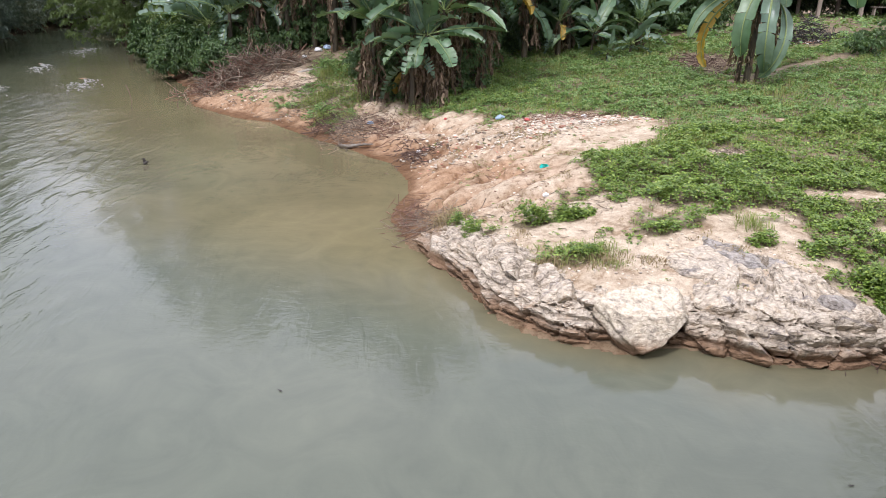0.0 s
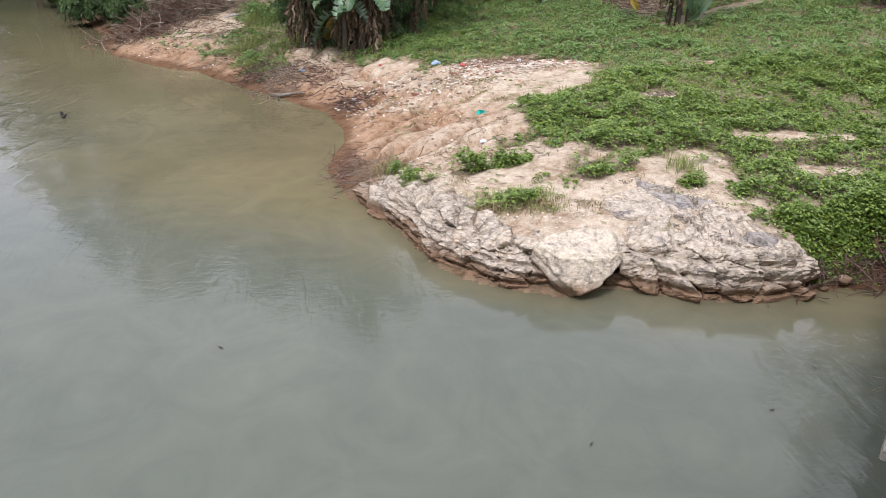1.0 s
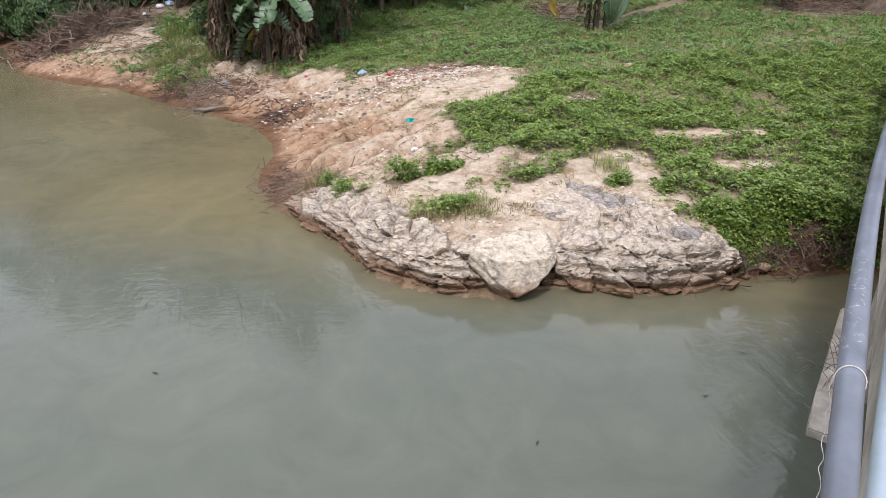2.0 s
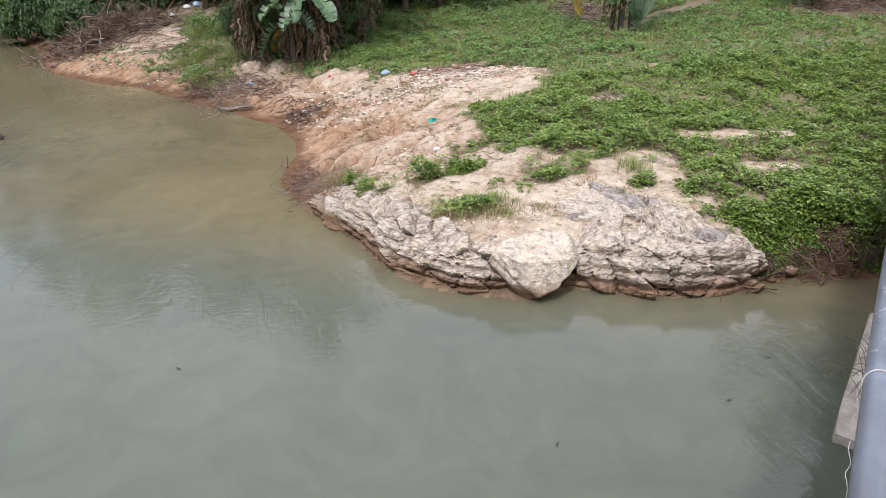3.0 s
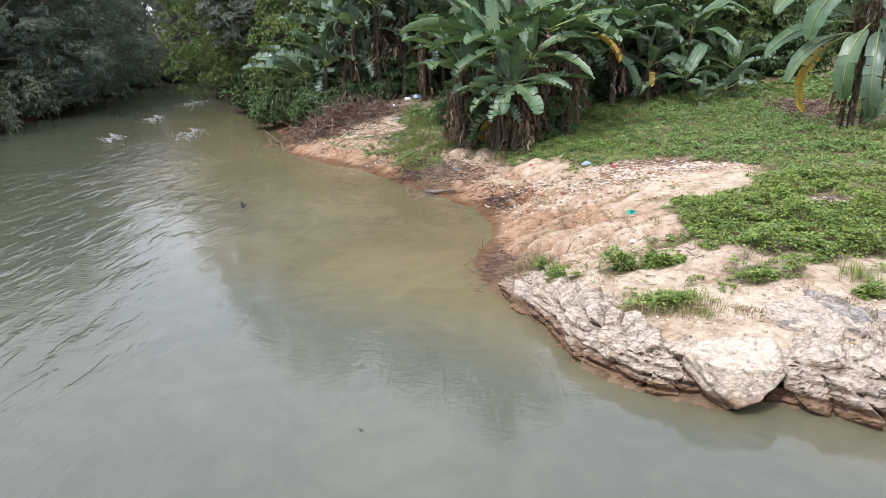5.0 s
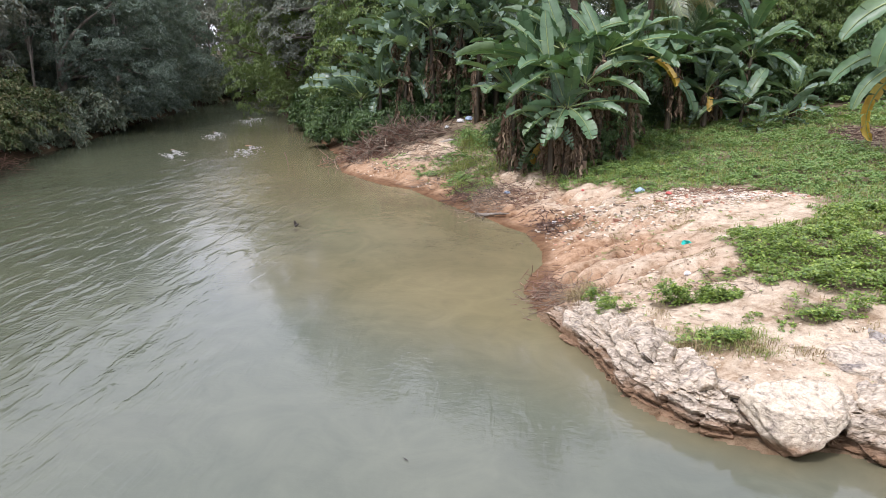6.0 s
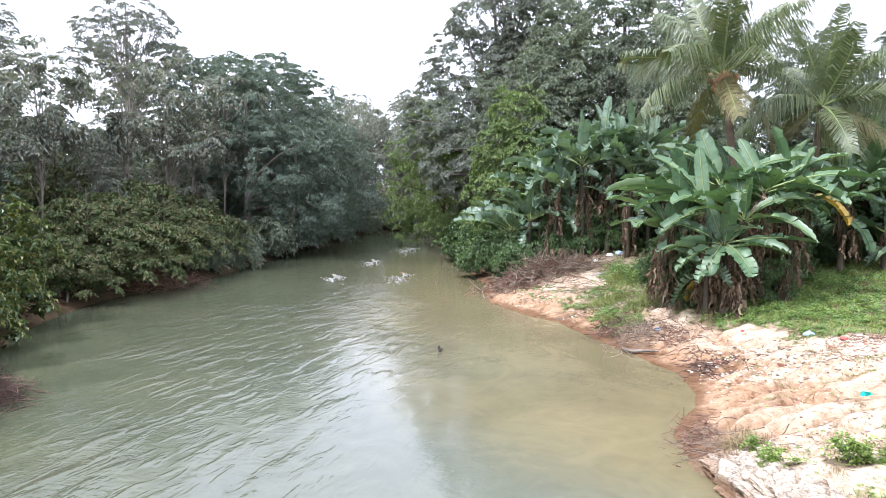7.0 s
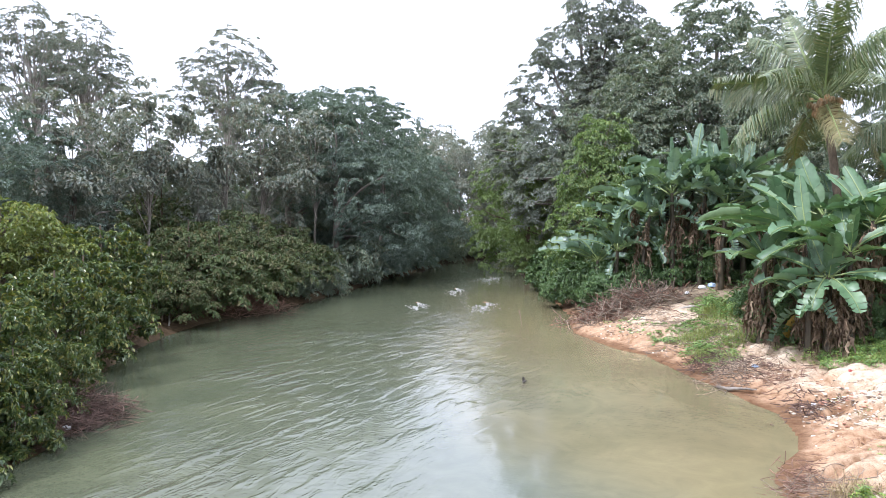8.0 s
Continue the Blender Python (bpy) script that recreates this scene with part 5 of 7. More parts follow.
# the clump at the sand's edge
clump = [  # x, y, stem, then each leaf: azimuth, lift, bend, length, width, torn
    (0.72, 23.7, 2.35, [(-112, -20, 55, 1.55, 0.72, 0.25), (-62, -8, 66, 1.75, 0.74, 0.2), (-4, 16, 30, 2.75, 0.56, 0.3), (193, 12, 52, 1.9, 0.56, 0.6), (212, -4, 56, 1.9, 0.6, 0.5),
                        (160, 38, 50, 2.3, 0.6, 0.3), (20, 44, 52, 2.4, 0.6, 0.3), (95, 84, 12, 2.0, 0.5, 0.1), (-95, 66, 34, 2.0, 0.58, 0.2), (235, -16, 50, 1.7, 0.58, 0.6), (-30, 26, 60, 2.2, 0.6, 0.4)]),
    (0.05, 24.5, 3.55, [(184, 30, 62, 3.5, 0.66, 0.3), (205, 18, 58, 2.7, 0.62, 0.3), (172, 24, 34, 3.1, 0.6, 0.4), (150, 62, 40, 2.5, 0.62, 0.2), (90, 86, 10, 2.1, 0.5, 0.1), (-70, 40, 58, 2.4, 0.6, 0.3),
                        (-120, 34, 64, 2.6, 0.62, 0.4), (30, 56, 40, 2.4, 0.6, 0.2), (222, 2, 62, 2.0, 0.6, 0.6), (110, 48, 50, 2.4, 0.6, 0.3)]),
    (1.75, 24.5, 3.75, [(-8, 26, 50, 3.3, 0.6, 0.3), (8, 46, 46, 2.8, 0.6, 0.2), (-40, 20, 62, 2.7, 0.62, 0.4), (-85, 42, 60, 2.5, 0.64, 0.3), (80, 82, 14, 2.2, 0.5, 0.1), (130, 64, 34, 2.4, 0.6, 0.2),
                        (-25, 4, 60, 2.2, 0.6, 0.6), (165, 40, 48, 2.4, 0.6, 0.3), (40, 34, 52, 2.6, 0.6, 0.3)])]
for k, (x, y, stem, fan) in enumerate(clump):
    plant = banana(x, y, near_label, 401 + k, stem, 1.0, 0, dead=22, yellow=1 if k == 0 else 0, radius=0.14)
    head = Vector(stem_mesh(401 + k, stem, 0.14)[1])
    for n, (az, lift, bend, length, width, torn) in enumerate(fan):
        me, rib = banana_leaf(4100 + 40 * k + n, lift, bend, length, 0.86 * width, 0.12 + torn, split=True)
        blade = piece("leaf", me, plant, Matrix.Translation(head * (1.0 - 0.012 * n)) @ Matrix.Rotation(radians(az), 4, "Z") @ Matrix.Rotation(0.3 * math.sin(7.0 * n + k), 4, "X"))
        piece("midrib", rib, blade, None, "pale green midrib")
more = (0.16, 0.5, 0.9)
banana(1.3, 24.1, near_label, 409, 2.9, 0.95, 10, dead=16, radius=0.13, turn=5.6, share=more)
banana(0.2, 23.9, near_label, 410, 2.0, 0.8, 8, "banana leaf dark", dead=14, radius=0.12, turn=3.4, share=(0.1, 0.3, 0.6))
banana(2.7, 24.9, near_label, 411, 3.1, 1.0, 10, dead=12, radius=0.13, turn=0.2, share=more)
banana(-1.2, 24.9, near_label, 404, 2.8, 1.05, 11, dead=11, radius=0.13, turn=2.8, share=more)
banana(0.5, 25.6, near_label, 405, 4.0, 1.1, 11, dead=8, radius=0.13, turn=1.2, share=more)
banana(2.4, 26.0, near_label, 406, 3.6, 1.1, 11, dead=10, radius=0.13, turn=0.8, share=more)
banana(-0.9, 26.4, near_label, 407, 3.4, 1.1, 11, dead=8, radius=0.13, turn=2.0, share=more)
# the dark, wind-torn clump by the brush heap
torn_label = "tall banana plant with dark wind-torn leaves"
for k, (x, y, st, sz) in enumerate([(-5.3, 32.2, 4.4, 1.15), (-4.2, 32.6, 4.2, 1.12), (-6.8, 32.8, 3.9, 1.12), (-3.2, 31.8, 3.8, 1.08), (-2.4, 33.0, 4.4, 1.08), (-5.0, 33.6, 5.2, 1.15), (-8.1, 33.2, 2.6, 1.05), (-6.0, 34.4, 5.0, 1.12),
                                    (-7.6, 34.6, 4.4, 1.1), (-9.3, 33.9, 2.4, 1.1), (-8.4, 35.4, 3.6, 1.1), (-1.4, 32.2, 3.9, 1.05), (-3.6, 34.6, 5.0, 1.1)]):
    banana(x, y, torn_label, 420 + k, st, sz, 13, "banana leaf dark", 8 if k != 6 else 3, 0, "torn banana plants", 0.13)
# the row along the field's far side
row_label = "banana plant in the row behind the weedy field"
for k, (x, y, st, sz, lv, yl) in enumerate([(3.9, 31.0, 2.7, 1.08, 11, 0), (5.6, 31.8, 2.8, 1.05, 11, 1), (7.2, 31.4, 2.1, 1.0, 10, 0), (8.4, 31.8, 2.6, 1.05, 11, 0), (2.2, 30.0, 3.2, 1.08, 11, 0), (4.6, 33.0, 3.9, 1.08, 11, 0),
                                            (9.4, 29.4, 0.5, 0.66, 8, 0), (6.6, 33.6, 4.0, 1.05, 11, 0), (0.8, 30.5, 3.4, 1.05, 11, 0), (-1.2, 30.0, 3.3, 1.05, 11, 0),
                                            (3.4, 28.4, 3.3, 1.08, 11, 1), (5.0, 29.9, 3.0, 1.05, 11, 0), (6.5, 30.2, 1.5, 0.9, 9, 1), (7.9, 30.0, 1.0, 0.8, 9, 0), (10.0, 30.4, 1.2, 0.8, 9, 1), (8.9, 33.4, 3.4, 1.05, 10, 0), (8.3, 28.9, 0.3, 0.5, 7, 1), (6.0, 32.6, 3.4, 1.05, 11, 0)]):
    banana(x, y, row_label, 440 + k, st, sz, lv, "banana leaf green" if k % 2 else "banana leaf dark", 6 if st > 1 else 0, yl, "banana plants of the row", 0.12 if st > 1 else 0.06)
# the pair standing free in the field
field_pair = [  # x, y, stem, then each leaf: root height, azimuth, lift, bend, length, width, torn, tone, roll
    (11.20, 22.50, 4.7, [(4.6, -94, 6, 100, 2.31, 0.92, 0.1, 0, -22), (4.55, -173, -6, 95, 2.96, 0.69, 0.1, 0, 48), (4.7, 162, 8, 75, 3.28, 0.71, 0.25, 0, 67), (3.2, -146, -23, 110, 2.84, 0.67, 0.3, 0, 25), (4.7, -90, 77, 14, 2.02, 0.57, 0.05, 0, 0), (4.6, 103, 58, 60, 1.94, 0.71, 0.15, 0, 0), (4.4, 78, 9, 90, 2.51, 0.69, 0.3, 0, 23)]),
    (11.58, 22.54, 4.45, [(3.3, -104, -5, 85, 1.58, 0.48, 0.15, 0, -12), (3.1, -118, -20, 130, 3.53, 0.58, 0.5, 1, 1), (2.7, -76, -24, 130, 3.22, 0.44, 0.25, 1, -35), (4.5, -50, -3, 95, 3.41, 0.92, 0.2, 0, -56), (4.6, -34, 16, 80, 3.55, 0.76, 0.15, 0, -67), (4.4, -26, 78, 30, 1.67, 0.60, 0.1, 0, 0), (4.4, 29, 11, 85, 2.08, 0.71, 0.2, 0, -51), (4.1, -58, -1, 120, 1.88, 0.63, 0.2, 1, -49)]),
    (10.99, 22.71, 3.3, [(2.9, -179, -3, 85, 2.51, 0.44, 0.08, 0, 54), (3.2, 144, 6, 70, 2.80, 0.53, 0.2, 0, 72), (2.9, 176, -23, 110, 3.11, 0.40, 0.8, 2, 57), (3.2, 120, 45, 70, 1.61, 0.57, 0.15, 0, 64)])]
tones = ("banana leaf green", "banana leaf dark", "banana leaf yellow")
for k, (x, y, stem, fan) in enumerate(field_pair):
    plant = banana(x, y, "young banana plant beside the free-standing pair" if k == 2 else "free-standing banana plant with large hanging leaves", 461 + k, stem, 0.9, 0, dead=12 - 2 * k,
                   group="banana plants in the field", radius=0.10 - 0.01 * k)
    head = Vector(stem_mesh(461 + k, stem, 0.10 - 0.01 * k)[1])
    for n, (root, az, lift, bend, length, width, torn, tone, roll) in enumerate(fan):
        me, rib = banana_leaf(4300 + 40 * k + n, lift, bend, length, 0.9 * width, torn, tones[tone], split=True, roll=roll)
        blade = piece("leaf", me, plant, Matrix.Translation(head * (root / stem)) @ Matrix.Rotation(radians(az), 4, "Z") @ Matrix.Rotation(0.2 * math.sin(5.0 * n + k), 4, "X"), "yellowed hanging leaf" if tone == 2 else "")
        piece("midrib", rib, blade, None, "pale green midrib")


# ---- coconut palms ----
def frond_mesh(seed, lift, bend, length=4.2, mat="palm leaflet", droop=1.6):
    rng = np.random.default_rng(seed)
    n = 40
    line, tan = arch(length, lift, bend, n, 1.35)
    pile = Pile()
    s = np.linspace(0, 1, n)
    per = 110
    pos = np.linspace(0.14, 0.995, per)
    P = np.stack([np.interp(pos, s, line[:, i]) for i in range(3)], 1)
    T = unit(np.stack([np.interp(pos, s, tan[:, i]) for i in range(3)], 1))
    up = np.cross(np.array([0, 1.0, 0]), T) * -1
    for side in (-1, 1):
        ln = (1.10 * np.sin(np.pi * (0.16 + 0.76 * pos)) ** 0.8 + 0.10) * rng.uniform(0.85, 1.1, per) * length / 4.2
        out = unit(side * np.array([0, 1.0, 0]) * 0.8 + T * 0.62 + up * rng.uniform(0.05, 0.4, (per, 1)) + rng.normal(size=(per, 3)) * 0.07)
        mid = P + out * ln[:, None] * 0.5 - np.array([0, 0, 1]) * (ln * 0.10 * droop)[:, None]
        tip = P + out * ln[:, None] * 0.85 - np.array([0, 0, 1]) * (ln * (0.35 + 0.5 * rng.random(per)) * droop)[:, None]
        w = 0.030
        v = np.stack([P - T * w * 0.5, P + T * w * 0.5, mid + T * w * 0.7, mid - T * w * 0.7, tip + T * 0.004, tip - T * 0.004], 1).reshape(-1, 3)
        k = np.arange(per)[:, None] * 6
        pile.add(v, np.concatenate([k + np.array([[0, 1, 2, 3]]), k + np.array([[3, 2, 4, 5]])]), 0)
    pile.add(*tube(line, 0.045 * (1 - 0.9 * s) + 0.004, 5), 1)
    return pile.mesh("frond", [mat, "banana leaf rib"], False)


FRONDS = [frond_mesh(501, 84, 30), frond_mesh(502, 68, 46), frond_mesh(503, 36, 62), frond_mesh(504, 20, 64), frond_mesh(505, 0, 58), frond_mesh(506, 54, 56)]
OLD_FRONDS = [frond_mesh(511, -20, 52, 3.6, "palm leaflet old", 0.8), frond_mesh(512, -48, 34, 3.2, "palm leaflet old", 0.9)]


def palm(x, y, label, seed, height, lean, size=1.0, fronds=18, old=3, nuts=12):
    rng = np.random.default_rng(seed)
    ob = thing("coconut_palm", at(x, y), label, "palm", "coconut palms")
    s = np.linspace(0, 1, 60)
    line = np.stack([lean[0] * s ** 1.6, lean[1] * s ** 1.6, s * height], 1)
    pile = Pile()
    pile.add(*tube(line, (0.17 - 0.045 * s + 0.10 * np.exp(-s * 12)) * (1 + 0.055 * (np.arange(60) % 2)), 10))
    piece("trunk", pile.mesh("trunk", "bark brown", True), ob)
    top = Vector(line[-1])
    for k in range(fronds + old):
        q = k / max(1, fronds - 1)
        me = FRONDS[0 if q < 0.2 else 1 if q < 0.42 else 5 if q < 0.58 else 2 if q < 0.76 else 3 if q < 0.92 else 4] if k < fronds else OLD_FRONDS[k % 2]
        sc = size * rng.uniform(0.88, 1.08)
        m = Matrix.Translation(top) @ Matrix.Rotation(k * 2.399 + seed, 4, "Z") @ Matrix.Rotation(rng.normal() * 0.16, 4, "Y") @ Matrix.Rotation(rng.normal() * 0.45, 4, "X")
        piece("frond", me, ob, m @ Matrix.Diagonal((sc, sc, sc, 1)), "" if k < fronds else "dry yellowed drooping frond")
    if nuts:
        bm = bmesh.new()
        bmesh.ops.create_icosphere(bm, subdivisions=2, radius=0.115)
        for v in bm.verts:
            v.co.z *= 1.25
            v.co *= 1 + 0.06 * math.cos(3 * math.atan2(v.co.y, v.co.x))
        nut = bmesh_to("coconut", bm, "coconut husk", True)
        stalk = np.stack([0.35 * s, -0.5 * s, 0.25 - 0.6 * s ** 2], 1)
        bunch = piece("nut_bunch", mesh_of("nut_bunch", *tube(stalk, 0.03 * (1 - 0.6 * s), 6), "coconut husk", True), ob, Matrix.Translation(top), "orange-brown bunch of coconuts")
        for k in range(nuts):
            a = rng.normal() * 0.9 - 1.5
            r = rng.uniform(0.3, 0.6)
            m = Matrix.Translation(Vector((math.cos(a) * r, math.sin(a) * r, rng.uniform(-0.65, 0.1)))) @ Matrix.Rotation(rng.uniform(-0.5, 0.5), 4, "X")
            piece("coconut", nut, bunch, m)
    return ob


palm(1.35, 29.0, "coconut palm with orange-brown nuts and arching fronds", 3, 7.9, (-0.9, 0.0), 0.98, 17, 3, 28)
palm(3.9, 31.0, "young coconut palm with upright yellowish fronds", 5, 6.6, (0.3, 0.0), 0.9, 14, 4, 0)


# ---- weeds and grass on the field ----
def scatter(rng, x0, x1, y0, y1, count, mask):
    x, y = rng.uniform(x0, x1, count), rng.uniform(y0, y1, count)
    keep = rng.random(count) < mask(x, y)
    return x[keep], y[keep]


def mound(x, y):
    """How high the creepers heap up."""
    h = 0.03 + 0.16 * smooth(0.45, 0.75, fbm(x * 0.9, y * 0.9, 91)) + 0.20 * smooth(0.35, 0.75, fbm(x * 2.6, y * 2.6, 95, 2))
    return h + 0.30 * np.exp(-((x - 8.3) ** 2 / 1.6 + (y - 9.4) ** 2 / 0.35)) + 0.12 * np.exp(-((x - 5.0) ** 2 / 1.4 + (y - 14.0) ** 2 / 1.5))


def creepers(name, label, seed, box, count, size, mat, floor_gap=0.0, mask=None, high=1.0, spray=5):
    """Sprays of a few leaves round a node each, heaped on the ground."""
    rng = np.random.default_rng(seed)
    x, y = scatter(rng, *box, count // spray, mask or (lambda a, b: cover(a, b) ** 1.3 * (0.25 + 0.75 * smooth(0.34, 0.52, fbm(a * 2.3, b * 2.3, 97)))))
    h = mound(x, y) * high * np.clip(cover(x, y) * 1.2, 0.25, 1)
    z = ground_z(x, y) + floor_gap + h * rng.random(len(x)) ** 0.5
    n = len(x)
    k = np.repeat(np.arange(n), spray)
    az = np.tile(np.arange(spray) * (2 * np.pi / spray), n) + np.repeat(rng.uniform(0, 6.28, n), spray) + rng.normal(size=n * spray) * 0.35
    ln = np.repeat(size * rng.uniform(0.6, 1.35, n), spray) * rng.uniform(0.75, 1.2, n * spray)
    along = np.stack([np.cos(az), np.sin(az), rng.normal(size=n * spray) * 0.3], 1)
    up = np.array([0, 0, 1.0]) + np.repeat(rng.normal(size=(n, 3)) * 0.3, spray, 0) + rng.normal(size=(n * spray, 3)) * 0.2
    pos = np.stack([x, y, z], 1)[k] + along * ln[:, None] * 0.6
    v, f = leaf_faces(rng, pos, along, up, ln, ln * 0.66, 0.12, 0.15)
    return tagged(new(name, mesh_of(name, v, f, mat)), label, "weeds", kind="stuff")


def edge_only(a, b):
    return smooth(0.05, 0.5, cover(a, b)) * smooth(1.0, 0.6, cover(a, b))


creepers("creeping_weeds", "dense low creeping weeds with small green leaves", 601, (2.5, 20, 8, 17.5), 480000, 0.060, "creeper leaf")
creepers("creeping_weeds", "low weeds on sand with small green leaves", 602, (-4, 5, 9, 28), 130000, 0.058, "creeper leaf")
creepers("field_weeds", "light green broad weeds over the back field", 603, (0.5, 24, 16.5, 33), 430000, 0.074, "weed leaf", high=0.8)
creepers("field_weeds", "weeds and grass round the house", 604, (10, 36, 26, 50), 16000, 0.2, "weed leaf", high=1.2)
creepers("bank_weeds", "weeds under the bananas and brush", 605, (-12, 1, 24, 40), 30000, 0.11, "weed leaf", mask=lambda a, b: smooth(0.8, 2.2, shore_side(a, b)) * smooth(0.42, 0.62, fbm(a * 0.5, b * 0.5, 99)), high=1.3)


def grass(name, label, seed, box, count, height, width, mat, mask, lean=0.7):
    rng = np.random.default_rng(seed)
    x, y = scatter(rng, *box, count, mask)
    tall = height * (0.35 + 1.1 * smooth(0.3, 0.75, fbm(x * 2.6, y * 2.6, seed, 2)))
    v, f = blades(rng, np.stack([x, y, ground_z(x, y) - 0.01], 1), tall, width, lean)
    return tagged(new(name, mesh_of(name, v, f, mat)), label, "grass", kind="stuff")


def tuft(places):
    return lambda a, b: smooth(1.25, 0.2, patch(a, b, places))


grass("grass", "thin grass growing through the field's weeds", 611, (0, 24, 15, 32), 80000, 0.20, 0.013, "grass blade", lambda a, b: 0.75 * cover(a, b))
grass("grass", "grass blades in the creeping weeds", 612, (2, 13, 8, 16), 14000, 0.16, 0.010, "grass blade", lambda a, b: 0.5 * cover(a, b))
grass("grass", "tufts of green grass above the rock ledge", 613, (1.2, 4.4, 9.2, 11.4), 6500, 0.16, 0.011, "grass blade", tuft([(2.6, 10.2, 1.15, 0.46, -0.1), (2.1, 10.6, 0.4, 0.3, 0), (3.2, 9.95, 0.5, 0.25, 0.2), (1.6, 10.45, 0.35, 0.25, 0)]), 1.6)
grass("dry_grass", "dry straw-coloured grass among the tufts", 614, (1.2, 4.6, 9.2, 11.6), 8000, 0.18, 0.009, "dry grass", tuft([(2.6, 10.1, 1.1, 0.42, -0.1), (1.9, 10.4, 0.4, 0.3, 0.0)]), 1.0)
grass("dry_grass", "pale dry grass on the sand and field", 615, (-3, 14, 9, 30), 15000, 0.14, 0.012, "dry grass", lambda a, b: 0.8 * edge_only(a, b) + 0.08 * cover(a, b), 1.1)
grass("dry_grass", "patches of dead brown creeper on the sand", 620, (0.4, 6.5, 9.4, 20.5), 60000, 0.07, 0.012, "dry grass", lambda a, b: 0.9 * smooth(0.60, 0.70, fbm(a * 1.5, b * 1.5, 111)) * smooth(0.6, 0.2, cover(a, b)) * smooth(0.8, 1.5, shore_side(a, b)), 1.6)
grass("grass", "tuft of long grass by the shelf", 616, (5.6, 6.6, 10.2, 11.6), 1200, 0.26, 0.010, "grass blade", tuft([(6.0, 10.9, 0.35, 0.3, 0.0)]), 1.4)
grass("grass", "green grass on the bank below the brush", 617, (-5, 0, 21, 31), 30000, 0.34, 0.014, "grass blade", tuft([(-2.6, 23.6, 0.55, 1.1, 0.6), (-3.2, 26.2, 1.2, 0.8, 0.3), (-3.0, 28.8, 0.8, 1.5, 0.2), (-1.9, 25.4, 0.8, 0.5, 0.2)]), 0.9)
grass("dry_grass", "dry reeds hanging over the root tangle", 618, (0.2, 1.6, 12.3, 14.0), 2600, 0.40, 0.010, "dry grass", tuft([(0.85, 13.1, 0.4, 0.55, 0.0)]), 1.3)
grass("grass", "small grass tufts on the rock", 619, (4.5, 5.3, 8.1, 9.3), 1400, 0.13, 0.008, "grass blade", tuft([(4.62, 8.17, 0.12, 0.08, 0), (4.95, 9.05, 0.16, 0.12, 0)]), 0.8)


def sprigs(a, b):
    """Single small plants on the bare sand and the rock's top."""
    return 0.9 * smooth(0.60, 0.72, fbm(a * 2.2, b * 2.2, 105)) * smooth(0.5, 0.1, cover(a, b)) * smooth(0.7, 1.6, shore_side(a, b))


creepers("sand_weeds", "mounds of dark green creeper on the bare sand", 624, (0.6, 4.4, 11.2, 12.8), 36000, 0.055, "creeper leaf", mask=lambda a, b: smooth(1.15, 0.7, patch(a, b, [(3.10, 11.9, 0.40, 0.26, 0.2), (2.35, 11.85, 0.30, 0.22, 0.0), (1.12, 11.75, 0.26, 0.18, 0.0), (1.05, 12.5, 0.2, 0.2, 0.0)]) + 0.6 * (fbm(a * 3.0, b * 3.0, 113) - 0.5)), high=1.7)
creepers("sand_sprigs", "small scattered green plants on the sand", 621, (0.5, 7.5, 9, 21), 26000, 0.05, "creeper leaf", mask=sprigs, high=0.4)
creepers("bank_grass_weeds", "bright green weeds on the bank by the brush heap", 622, (-5.5, 0.2, 22, 31.5), 52000, 0.085, "weed leaf", mask=lambda a, b: smooth(1.3, 0.5, patch(a, b, [(-2.7, 24.0, 0.8, 1.5, 0.6), (-3.6, 27.0, 1.5, 1.1, 0.3), (-3.0, 29.3, 0.9, 1.5, 0.2), (-1.7, 25.6, 0.9, 0.6, 0.2)]) + 0.9 * (fbm(a * 1.6, b * 1.6, 107) - 0.4)), high=1.6)
creepers("bank_weeds", "dense weeds hanging over the muddy bank", 623, (6.8, 13, 7.4, 9.8), 110000, 0.06, "creeper leaf", mask=lambda a, b: smooth(0.12, 0.4, shore_side(a, b)) * smooth(1.5, 0.9, shore_side(a, b)) * smooth(0.36, 0.5, fbm(a * 1.7, b * 1.7, 109)), high=1.3)


# ---- stilt house behind the field ----
def place(parent, name, me, x, y, z, rz=0.0, label="", rx=0.0, ry=0.0):
    return piece(name, me, parent, pose(x, y, z, rx, ry, rz), label)


